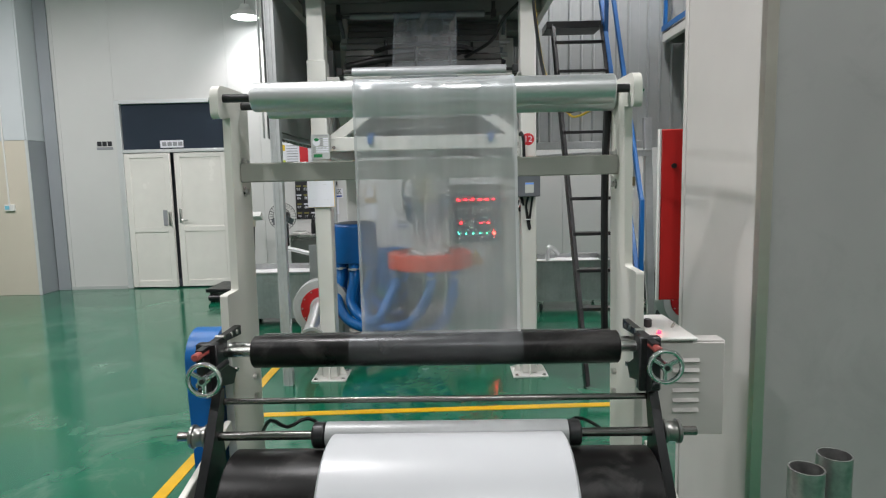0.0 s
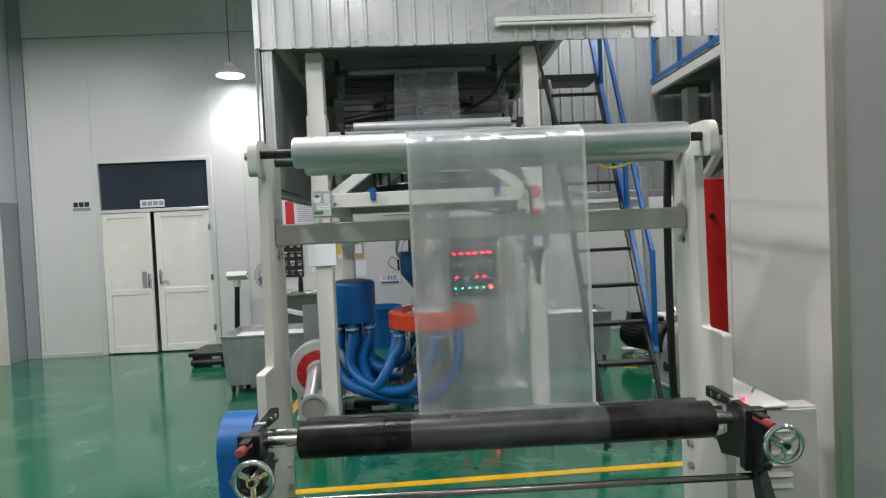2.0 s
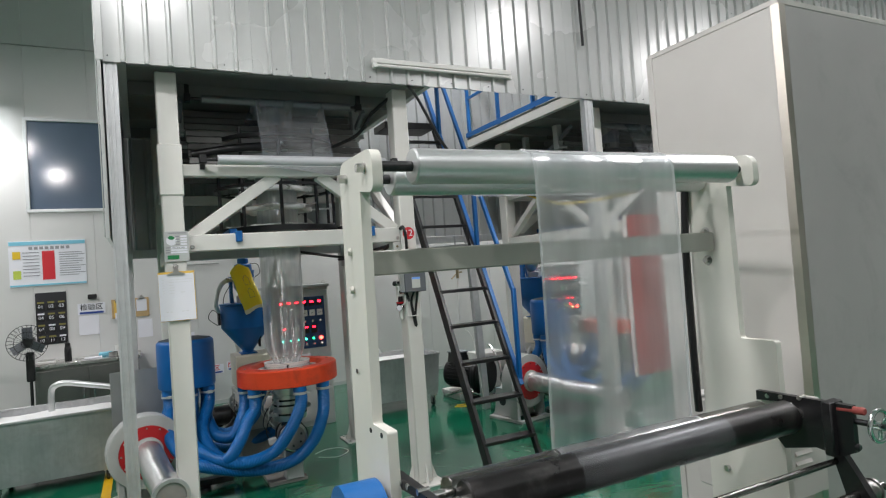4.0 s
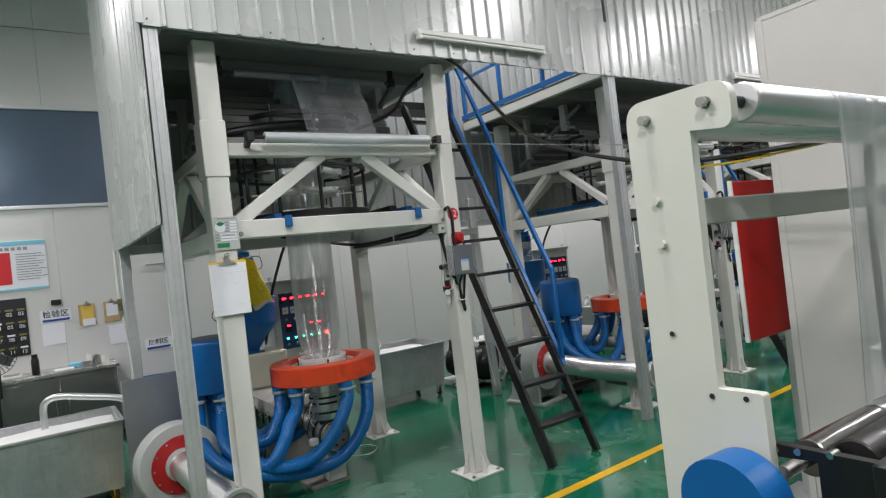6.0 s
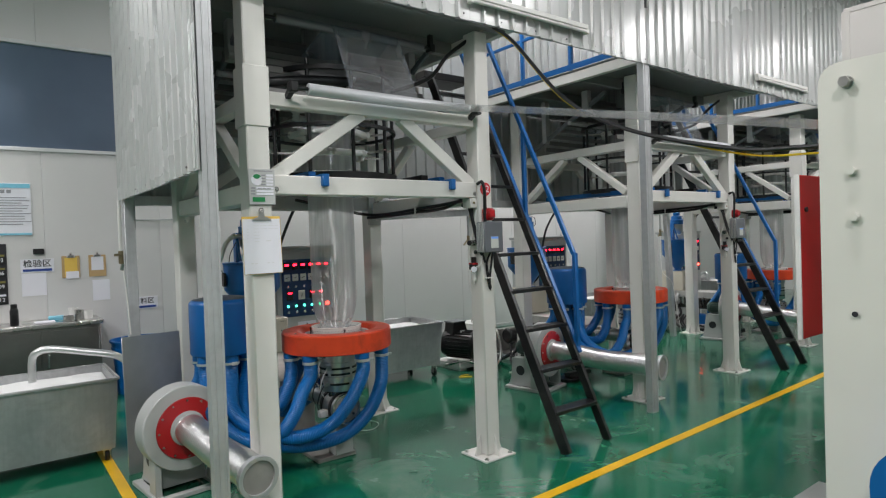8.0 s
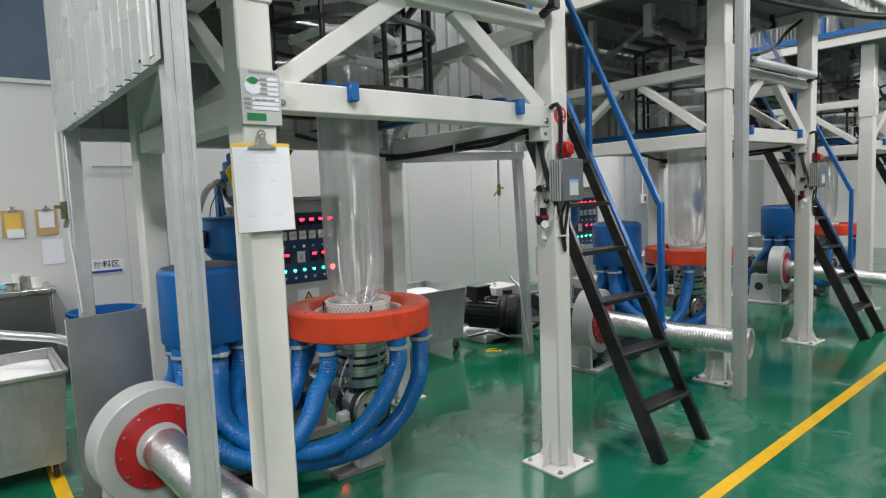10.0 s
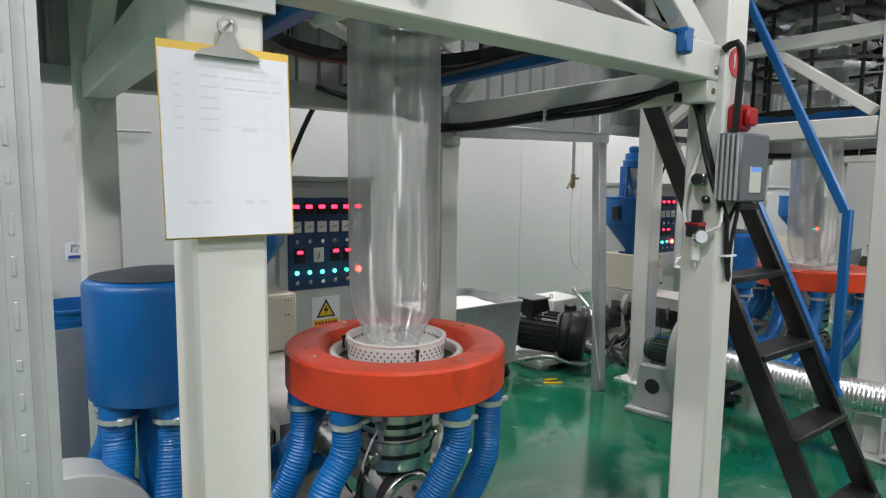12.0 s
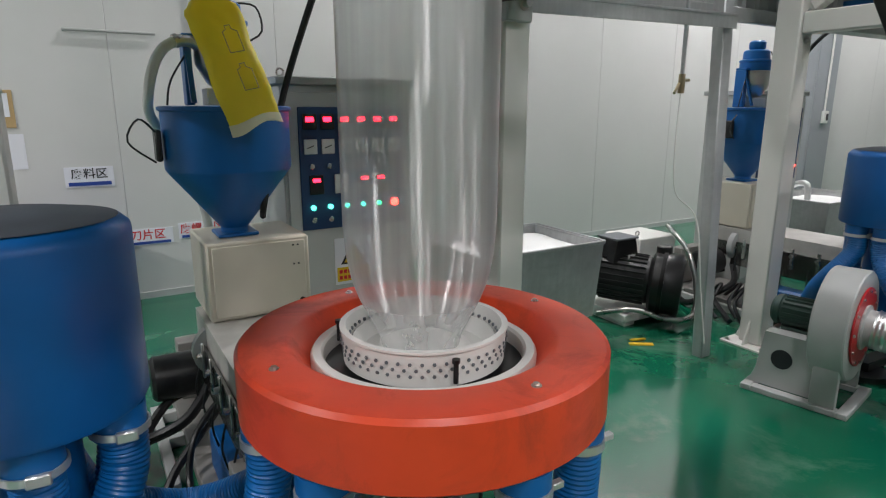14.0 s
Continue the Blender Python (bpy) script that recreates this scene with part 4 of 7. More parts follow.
    part("neck", Shape().cyl((x, y, 0.44), (x, y, 0.5), 0.075, 28), OILY, a)
    turn = Matrix.Translation((x, y, 0.37)) @ pose(0, 0, 0, 90, 0, -4)
    part("elbow", Shape().lathe([(0.0, -0.115), (0.1, -0.115), (0.108, -0.108), (0.108, 0.1), (0.1, 0.108), (0.0, 0.108)], turn, 40), DIE_STEEL, a, "round steel adapter under the die")
    for z0, z1 in ((0.06, 0.092), (-0.09, -0.06)):
        part("adapter_band", Shape().lathe([(0.109, z0), (0.117, z0), (0.117, z1), (0.109, z1)], turn, 40, closed=True), BLACK, a)
    flange = part("flange", Shape().lathe([(0.0, 0.109), (0.088, 0.109), (0.092, 0.113), (0.092, 0.119), (0.0, 0.121)], turn, 40), GRIMY, a, "grimy flange of the adapter")
    part("flange_rim", Shape().lathe([(0.094, 0.109), (0.106, 0.109), (0.106, 0.124), (0.094, 0.124)], turn, 40, closed=True), STAINLESS, flange)
    for k in range(6):
        b0 = turn @ Vector((0.062 * math.cos(k * 1.047 + 0.4), 0.062 * math.sin(k * 1.047 + 0.4), 0.12))
        b1 = turn @ Vector((0.062 * math.cos(k * 1.047 + 0.4), 0.062 * math.sin(k * 1.047 + 0.4), 0.13))
        part("bolt", Shape().cyl(b0, b1, 0.009, 8), BLACK, flange)
    part("lead_box", Shape().box(x - 0.19, x - 0.13, y - 0.08, y - 0.03, 0.33, 0.38, 0.005).box(x - 0.14, x - 0.1, y - 0.06, y - 0.045, 0.35, 0.365), GREY_PAINT, a, "grey terminal box")
    part("feed_pipe", Shape().cyl((x, y + 0.09, 0.4), (0.06, 6.75, 0.42), 0.075, 28), STAINLESS, a)
    part("stand", Shape().box(x - 0.07, x + 0.07, y - 0.06, y + 0.06, 0.031, 0.28, 0.006), GREY_PAINT, a)
    part("base_plate", Shape().box(x - 0.2, x + 0.1, y - 0.04, y + 0.26, 0.0, 0.03, 0.004), GRIMY, a)
    return a


def bubble():
    x, y = RING
    prof = [(0.085, 0.907), (0.09, 0.93), (0.107, 0.965), (0.129, 1.01), (0.144, 1.05), (0.154, 1.1), (0.159, 1.16), (0.16, 1.25), (0.161, 1.6), (0.16, 2.2), (0.16, 3.2), (0.16, 4.2)]
    rnd = random.Random(4)
    folds = [(rnd.uniform(0, 6.28), rnd.choice((2, 3, 5, 9)), rnd.uniform(0.0005, 0.0016)) for _ in range(5)]
    b = thing("film_bubble", "clear blown plastic film bubble rising from the die", "film bubble", (x, y, 0.9), "film bubbles")
    n = 64

    def sleeve(rows):
        verts, faces = [], []
        for r, z in rows:
            lean = max(0, z - 1.0) * 0.012
            for i in range(n):
                t = 2 * math.pi * i / n
                q = r + min(1, max(0.15, (z - 0.95) * 3)) * sum(h * math.sin(k * t + ph) for ph, k, h in folds)
                verts.append((x + lean * 0.3 + q * math.cos(t), y + 0.015 + lean + q * math.sin(t), z))
        for j in range(len(rows) - 1):
            for i in range(n):
                e = (i + 1) % n
                faces.append((j * n + i, j * n + e, (j + 1) * n + e, (j + 1) * n + i))
        return Shape().add(verts, faces)
    part("foot_cone", sleeve(prof[:4]), BUBBLE_FOOT, b, "milky foot of the bubble")
    part("tube", sleeve(prof[3:]), BUBBLE, b)
    return b


DRUM = (-0.58, 5.858)
OUTLETS = [(-0.716, 5.8), (-0.578, 5.715), (-0.436, 5.80), (-0.438, 5.93), (-0.568, 6.0), (-0.713, 5.93)]


def air_drum():
    """Blue air drum on legs, with six ribbed hoses to the ring."""
    x, y = DRUM
    m = Matrix.Translation((x, y, 0))
    d = thing("air_drum", "blue painted air distribution drum with hose outlets", "air drum", (x, y, 0), "air drums")
    part("shell", Shape().lathe([(0.0, 1.214), (0.12, 1.209), (0.195, 1.196), (0.209, 1.182), (0.211, 1.168), (0.211, 0.84), (0.206, 0.83), (0.0, 0.826)], m, 56), DRUM_BLUE, d)
    part("dust", Shape().lathe([(0.0, 1.2175), (0.12, 1.2125), (0.19, 1.2)], m, 48), DRUM_DUST, d, "layer of dark grime on the drum top")
    part("neck", Shape().cyl((x, y, 0.3), (x, y, 0.826), 0.075, 24), BLUE, d)
    part("foot", Shape().cyl((x, y, 0.0), (x, y, 0.03), 0.13, 24).box(x - 0.03, x + 0.3, y - 0.04, y + 0.04, 0.03, 0.08, 0.004), BLACK, d)
    for sx, sy in OUTLETS:
        part("outlet", Shape().cyl((sx, sy, 0.76), (sx, sy, 0.826), 0.052, 20), BLUE, d)
        part("hose_clamp", Shape().lathe([(0.0545, 0.768), (0.058, 0.768), (0.058, 0.783), (0.0545, 0.783)], Matrix.Translation((sx, sy, 0)), 20, closed=True).box(sx - 0.01, sx + 0.03, sy - 0.064, sy - 0.05, 0.764, 0.787, 0.003), CLAMP, d)
    return d


def ring_hoses():
    """Blue ribbed hoses between drum and ring."""
    x, y = DRUM
    rx, ry = RING
    out = []
    ends = [  # angle at the ring, points on the way from the drum
        (-52, [(-0.735, 5.68, 0.5), (-0.62, 5.52, 0.33), (-0.4, 5.49, 0.235), (-0.13, 5.48, 0.175), (0.12, 5.45, 0.2), (0.27, 5.38, 0.34), (0.34, 5.32, 0.53)]),
        (-88, [(-0.6, 5.62, 0.47), (-0.47, 5.52, 0.33), (-0.25, 5.43, 0.265), (-0.05, 5.37, 0.31), (0.07, 5.29, 0.46)]),
        (-150, [(-0.5, 5.74, 0.5), (-0.44, 5.62, 0.33), (-0.36, 5.47, 0.3), (-0.27, 5.41, 0.43), (-0.21, 5.41, 0.56)]),
        (170, [(-0.45, 5.87, 0.56), (-0.39, 5.78, 0.42), (-0.28, 5.68, 0.42), (-0.22, 5.64, 0.54)]),
        (120, [(-0.5, 6.03, 0.5), (-0.3, 6.1, 0.35), (-0.1, 5.98, 0.45)]),
        (75, [(-0.72, 6.08, 0.45), (-0.35, 6.28, 0.2), (0.05, 6.2, 0.25), (0.2, 6.0, 0.45)]),
    ]
    starts = OUTLETS
    for (deg, via), (sx, sy) in zip(ends, starts):
        a = radians(deg)
        ex, ey = rx + 0.338 * math.cos(a), ry + 0.338 * math.sin(a)
        h = thing("air_hose", "blue ribbed plastic air hose from the drum to the ring", "hose", (sx, sy, 0.5), "air hoses")
        part("tube", Shape().sweep([(sx, sy, 0.80), (sx, sy, 0.68), *via, (ex, ey, 0.66), (ex, ey, 0.78)], 0.047, 16, rib=(0.011, 0.0023)), HOSE, h)
        part("end_clamp", Shape().lathe([(0.047, 0.742), (0.053, 0.742), (0.053, 0.76), (0.047, 0.76)], Matrix.Translation((ex, ey, 0)), 20, closed=True).box(ex + 0.04, ex + 0.07, ey - 0.03, ey - 0.015, 0.744, 0.758, 0.002), CLAMP, h)
        part("end_collar", Shape().cyl((ex, ey, 0.762), (ex, ey, 0.8), 0.05, 20), BLUE, h)
        out.append(h)
    return out


def extruder():
    """Gearbox case, barrel bed and guard of the extruder behind the ring."""
    e = thing("extruder", "ivory cased extruder with a steel bed behind the air ring", "extruder", (0.05, 7.0, 0), "extruders")
    part("case", Shape().box(-0.07, 0.34, 6.93, 7.31, 0.565, 0.885, 0.008), IVORY, e)
    part("case_door", Shape().box(-0.05, 0.32, 6.922, 6.929, 0.58, 0.87, 0.003), IVORY, e)
    for px, pz in ((0.27, 0.85), (0.29, 0.85), (0.27, 0.77), (0.29, 0.77)):
        part("screw", Shape().cyl((px, 6.922, pz), (px, 6.918, pz), 0.004, 8), BLACK, e)
    part("plug", Shape().cyl((0.3, 6.922, 0.61), (0.3, 6.914, 0.61), 0.012, 12), BLACK, e)
    part("case_bracket", Shape().box(0.03, 0.06, 6.95, 6.99, 0.5, 0.565), IVORY, e)
    part("barrel_cover", Shape().prism([(6.1, 0.34), (6.1, 0.5), (6.2, 0.56), (7.2, 0.56), (7.2, 0.34)], -0.09, 0.27, "x"), COVER, e, "scuffed pale sheet cover over the barrel")
    part("cover_side", Shape().box(-0.096, -0.091, 6.14, 7.16, 0.36, 0.46, 0.002), OILY, e)
    part("gearbox", Shape().lathe([(0.0, -0.1), (0.08, -0.1), (0.095, -0.085), (0.095, 0.085), (0.08, 0.1), (0.0, 0.1)], Matrix.Translation((-0.2, 7.12, 0.3)) @ pose(0, 0, 0, 0, 90, 0), 32), BLACK, e)
    part("bed", Shape().box(-0.2, 0.3, 6.15, 7.6, 0.0, 0.06, 0.006).box(-0.16, 0.24, 6.2, 6.28, 0.06, 0.34, 0.004).box(-0.16, 0.24, 7.38, 7.48, 0.06, 0.34, 0.004), GRIMY, e)
    part("belt_guard", Shape().prism([(-0.14, 0.03), (-0.02, 0.03), (-0.02, 0.2), (-0.035, 0.215), (-0.125, 0.215), (-0.14, 0.2)], 6.28, 6.76, "y"), BLUE, e, "blue sheet guard")
    part("gear_flange", Shape().lathe([(0.0, -0.03), (0.1, -0.03), (0.115, -0.02), (0.115, 0.02), (0.1, 0.03), (0.0, 0.03)], Matrix.Translation((-0.03, 7.0, 0.43)) @ pose(0, 0, 0, 90, 0, 0), 32), GREY_PAINT, e, "round grey flange")
    for k in range(6):
        a = 2 * math.pi * k / 6
        part("bolt", Shape().cyl((-0.03 + 0.09 * math.cos(a), 6.97, 0.43 + 0.09 * math.sin(a)), (-0.03 + 0.09 * math.cos(a), 6.96, 0.43 + 0.09 * math.sin(a)), 0.008, 6), STAINLESS, e)
    for x0, x1, y0, y1 in ((-0.3, -0.26, 6.7, 7.4), (-0.26, 0.0, 7.06, 7.1), (-0.26, 0.0, 7.3, 7.34)):
        part("floor_channel", Shape().box(x0, x1, y0, y1, 0.0, 0.05, 0.003), LIGHT_GREY, e, "pale steel channel on the floor")
    for r, way in ((0.022, [(-0.08, 7.0, 0.3), (-0.2, 6.9, 0.2), (-0.36, 6.95, 0.12), (-0.42, 7.1, 0.03), (-0.3, 7.3, 0.025)]), (0.016, [(-0.07, 6.85, 0.26), (-0.16, 6.78, 0.2), (-0.28, 6.7, 0.1), (-0.34, 6.6, 0.02), (-0.36, 6.4, 0.02)]),
                   (0.012, [(-0.09, 6.8, 0.3), (-0.2, 6.7, 0.22), (-0.24, 6.62, 0.08), (-0.22, 6.4, 0.014)]), (0.02, [(-0.1, 7.05, 0.25), (-0.24, 7.1, 0.2), (-0.4, 6.9, 0.1), (-0.5, 6.7, 0.022)]),
                   (0.009, [(-0.1, 6.3, 0.3), (-0.18, 6.2, 0.16), (-0.22, 6.1, 0.012), (-0.1, 5.95, 0.012)])):
        part("cable", Shape().sweep(way, r, 8), CABLE, e)
    part("side_plate", Shape().box(-0.112, -0.0975, 6.14, 7.0, 0.3, 0.47, 0.003), OILY, e, "oily steel side plate")
    for k in range(5):
        yy = 6.22 + k * 0.17
        part("cover_clamp", Shape().box(-0.124, -0.113, yy - 0.012, yy + 0.012, 0.36, 0.5, 0.003).cyl((-0.125, yy, 0.45), (-0.14, yy, 0.45), 0.012, 8), STAINLESS, e)
        part("heater_lead", Shape().sweep([(-0.13, yy + 0.05, 0.38), (-0.15, yy + 0.04, 0.3), (-0.13, yy + 0.06, 0.2)], 0.004, 6), CABLE, e)
    return e


HOP = (0.08, 7.1)


def hopper():
    x, y = HOP
    m = Matrix.Translation((x, y, 0))
    h = thing("hopper", "blue conical resin hopper with a vacuum loader on top", "hopper", (x, y, 0.886), "hoppers")
    part("bin", Shape().lathe([(0.0, 1.408), (0.242, 1.408), (0.254, 1.404), (0.254, 1.392), (0.245, 1.386), (0.245, 1.165), (0.24, 1.155), (0.055, 0.92), (0.055, 0.9)], m, 48), BLUE, h)
    part("flange", Shape().box(x - 0.08, x + 0.08, y - 0.08, y + 0.08, 0.887, 0.9, 0.002), BLUE, h)
    part("outlet_box", Shape().box(x - 0.075, x + 0.075, y - 0.06, y + 0.06, 1.41, 1.475, 0.004), WHITE, h, "white outlet box")
    part("loader_pot", Shape().lathe([(0.035, 1.476), (0.06, 1.49), (0.1, 1.56), (0.102, 1.57), (0.102, 1.645), (0.0, 1.646)], m, 36), STAINLESS, h, "bright steel loader pot")
    part("pot_clamp", Shape().lathe([(0.102, 1.64), (0.109, 1.642), (0.109, 1.656), (0.102, 1.658)], m, 36, closed=True), STAINLESS, h)
    part("loader_head", Shape().lathe([(0.0, 1.659), (0.1, 1.659), (0.103, 1.67), (0.103, 1.715), (0.108, 1.718), (0.108, 1.73), (0.088, 1.736), (0.085, 1.79), (0.07, 1.8), (0.0, 1.803)], m, 32), BLUE, h, "blue loader motor head")
    part("head_cap", Shape().lathe([(0.0, 1.804), (0.05, 1.804), (0.055, 1.815), (0.055, 1.85), (0.04, 1.862), (0.0, 1.864)], m, 24), BLUE, h)
    part("loader_stand", Shape().box(x - 0.145, x - 0.115, y - 0.03, y + 0.05, 1.41, 1.66, 0.004).box(x - 0.145, x - 0.06, y - 0.03, y + 0.05, 1.66, 1.675, 0.003), BLUE, h)
    part("stand_brace", Shape().beam((x - 0.13, y - 0.03, 1.6), (x - 0.13, y - 0.09, 1.42), 0.02, 0.012), BLUE, h)
    part("head_wire", Shape().sweep([(x + 0.06, y, 1.8), (x + 0.14, y - 0.02, 1.79), (x + 0.16, y - 0.02, 1.7), (x + 0.11, y, 1.66)], 0.004, 6), CABLE, h)
    part("sensor", Shape().box(x - 0.275, x - 0.252, y - 0.06, y + 0.02, 1.2, 1.32, 0.006).sweep([(x - 0.27, y - 0.05, 1.31), (x - 0.33, y - 0.12, 1.36), (x - 0.37, y - 0.1, 1.28), (x - 0.28, y - 0.08, 1.2)], 0.004, 6), BLACK, h)
    part("wire", Shape().sweep([(x - 0.12, y - 0.02, 1.62), (x - 0.2, y - 0.05, 1.5), (x - 0.22, y - 0.05, 1.41)], 0.004, 6), CABLE, h)
    return h


def loader_hose():
    x, y = HOP
    h = thing("suction_hose", "pale smooth suction hose with a steel elbow on the hopper loader", "hose", (x - 0.09, y - 0.03, 1.64))
    part("tube", Shape().sweep([(x - 0.16, y - 0.055, 1.645), (x - 0.21, y - 0.06, 1.62), (x - 0.25, y - 0.05, 1.56), (x - 0.275, y - 0.01, 1.46), (x - 0.262, y + 0.12, 1.36), (x - 0.14, y + 0.3, 1.2), (x - 0.05, y + 0.36, 0.9), (x - 0.05, y + 0.4, 0.6)], 0.02, 12), WHITE, h)
    part("elbow", Shape().sweep([(x - 0.09, y - 0.03, 1.63), (x - 0.12, y - 0.042, 1.645), (x - 0.175, y - 0.058, 1.643)], 0.022, 14), STAINLESS, h, "bright steel elbow")
    part("hose_clamp", Shape().cyl((x - 0.165, y - 0.056, 1.644), (x - 0.178, y - 0.058, 1.64), 0.026, 14), STAINLESS, h)


def sack():
    """Puffed yellow sack with a rounded neck and a pale open lip, hung on the loader."""
    rows, cols = 26, 14
    top, low = Vector((-0.012, 6.84, 1.79)), Vector((0.113, 6.75, 1.345))
    side = Vector((0.95, -0.05, 0.2)).normalized()
    out = Vector((0.1, -1, 0.12)).normalized()

    def sheet(t0, t1, rows, grow):
        vs, fs = [], []
        for k in range(2):
            for j in range(rows + 1):
                t = t0 + (t1 - t0) * j / rows
                neck = min(1, max(0, t / 0.14)) ** 0.55
                w = 0.03 + 0.06 * neck + 0.004 * math.sin(11 * t) + 0.004 * t + grow
                for i in range(cols + 1):
                    u = i / cols * 2 - 1
                    crease = 0.006 * noise.noise((u * 2.2, t * 9, 3.1 + k)) + 0.004 * noise.noise((u * 6, t * 16, 7.7 + k))
                    puff = 0.042 * math.sqrt(max(0, 1 - u * u)) * (0.25 + 0.75 * math.sin(math.pi * min(1, 0.1 + t * 0.82))) + crease * (1 - abs(u)) + grow
                    hem = 0.014 * math.sin(2.6 * u + 0.6) * max(0, t - 0.85) / 0.15
                    vs.append(top.lerp(low, t) + side * (u * w + 0.004 * noise.noise((t * 14, u, 1.3))) + out * (puff if k == 0 else -0.55 * puff) + Vector((0, 0, hem - 0.01 * u * u * (t < 0.1))))
        n = (rows + 1) * (cols + 1)
        for k in range(2):
            for j in range(rows):
                for i in range(cols):
                    a = k * n + j * (cols + 1) + i
                    fs.append((a, a + 1, a + cols + 2, a + cols + 1))
        for off in (0, cols):
            for j in range(rows):
                a, b = j * (cols + 1) + off, (j + 1) * (cols + 1) + off
                fs.append((a, b, b + n, a + n))
        for i in range(cols):
            fs.append((i, i + 1, i + 1 + n, i + n))
        return Shape().add(vs, fs)
    b = thing("plastic_sack", "puffed yellow plastic sack hung on the hopper loader", "sack", (0.0, 6.7, 1.4))
    part("bag", sheet(0.0, 0.97, rows, 0.0), YELLOW_BAG, b)
    part("hem", sheet(0.955, 1.03, 4, 0.002), PALE_HEM, b, "pale open hem of the sack")
    down = (low - top).normalized()
    for t in (0.38, 0.66):
        c = top.lerp(low, t) + out * 0.047 + side * 0.012
        o = Shape()
        loop = [c + side * a + down * b for a, b in ((-0.022, -0.03), (-0.009, -0.037), (-0.009, -0.05), (0.009, -0.05), (0.009, -0.037), (0.026, -0.026), (0.026, 0.042), (-0.022, 0.042), (-0.022, -0.03))]
        for p, q in zip(loop, loop[1:]):
            o.cyl(p, q, 0.0014, 5)
        part("printed_outline", o, INK_GREY, b)
    return b


def cabinet():
    """Control cabinet with its navy panel."""
    c = thing("control_cabinet", "grey control cabinet with a navy panel of lit meters", "control cabinet", (0.62, 7.2, 0), "control cabinets")
    y = 7.22
    part("body", Shape().box(0.335, 0.985, y, 7.65, 0.0, 1.5, 0.006), LIGHT_GREY, c)
    part("top_cap", Shape().box(0.315, 1.0, y - 0.02, 7.67, 1.501, 1.535, 0.004), GREY_PAINT, c)
    for lx in (0.36, 0.955):
        lug = Shape().lathe([(0.012, -0.004), (0.02, -0.004), (0.02, 0.004), (0.012, 0.004)], Matrix.Translation((lx, 7.28, 1.555)) @ pose(0, 0, 0, 90, 0, 0), 14, closed=True)
        part("lifting_eye", lug, STAINLESS, c)
    part("door", Shape().box(0.35, 0.97, y - 0.012, y - 0.001, 0.06, 1.47, 0.004), LIGHT_GREY, c)
    p = part("panel", Shape().box(0.405, 0.93, y - 0.02, y - 0.0125, 0.845, 1.405, 0.003), NAVY, c, "navy blue meter panel")
    f = y - 0.0205
    for k in range(6):
        x = 0.457 + k * 0.083
        d = part("temperature_meter", Shape().box(x - 0.033, x + 0.033, f - 0.008, f, 1.305, 1.375, 0.003), BLACK, p)
        part("digits", Shape().box(x - 0.02, x + 0.018, f - 0.0105, f - 0.0085, 1.34, 1.361), LED_RED, d)
        a = part("ammeter", Shape().box(x - 0.031, x + 0.031, f - 0.008, f, 1.195, 1.262, 0.003), WHITE, p)
        part("needle", Shape().beam((x - 0.018, f - 0.0095, 1.222), (x + 0.015, f - 0.0095, 1.234), 0.002, 0.004), INK_BLACK, a)
        part("switch", Shape().cyl((x, f, 1.14), (x, f - 0.018, 1.14), 0.013, 14, bevel=0.003), CHROME, p)
        part("switch", Shape().cyl((x, f, 0.892), (x, f - 0.018, 0.892), 0.013, 14, bevel=0.003), CHROME, p)
        if k < 5:
            part("pilot_lamp", Shape().cyl((x, f, 0.95), (x, f - 0.014, 0.95), 0.0115, 16, bevel=0.003), LED_GREEN if k > 3 else LED_WHITE, p)
        else:
            part("stop_lamp", Shape().cyl((x, f, 0.95), (x, f - 0.018, 0.95), 0.019, 18, bevel=0.004), LED_STOP, p, "red glowing stop button")
    for x, lit in ((0.478, 1), (0.6, 0), (0.715, 1), (0.8, 1)):
        d = part("counter", Shape().box(x - 0.034, x + 0.034, f - 0.008, f, 1.01, 1.1, 0.003), BLACK if lit else WHITE, p)
        if lit:
            part("digits", Shape().box(x - 0.018, x + 0.018, f - 0.0105, f - 0.0085, 1.067, 1.084), LED_RED, d)
        else:
            part("needle", Shape().beam((x - 0.004, f - 0.0095, 1.03), (x + 0.004, f - 0.0095, 1.07), 0.003, 0.004), INK_BLACK, d)
    w = part("warning_label", Shape().box(0.555, 0.745, y - 0.0145, y - 0.0125, 0.56, 0.79), PAPER, c, "white label with a yellow electric warning triangle")
    part("triangle", Shape().prism([(0.585, 0.66), (0.715, 0.66), (0.65, 0.775)], y - 0.0165, y - 0.0148, "y"), INK_BLACK, w)
    part("triangle_fill", Shape().prism([(0.602, 0.669), (0.698, 0.669), (0.65, 0.754)], y - 0.0178, y - 0.0168, "y"), INK_YELLOW, w)
    part("flash", Shape().prism([(0.655, 0.74), (0.632, 0.7), (0.648, 0.7), (0.642, 0.677), (0.668, 0.712), (0.651, 0.712)], y - 0.0188, y - 0.018, "y"), INK_BLACK, w)
    part("caution_strip", Shape().box(0.565, 0.735, y - 0.0165, y - 0.0148, 0.575, 0.645), INK_YELLOW, w)
    ln = Shape()
    for r in range(2):
        for k in range(7):
            ln.box(0.575 + k * 0.022, 0.591 + k * 0.022, y - 0.0172, y - 0.0167, 0.585 + r * 0.03, 0.603 + r * 0.03)
    tagged(part("lettering", ln, INK_RED, w), kind="stuff")
    return c


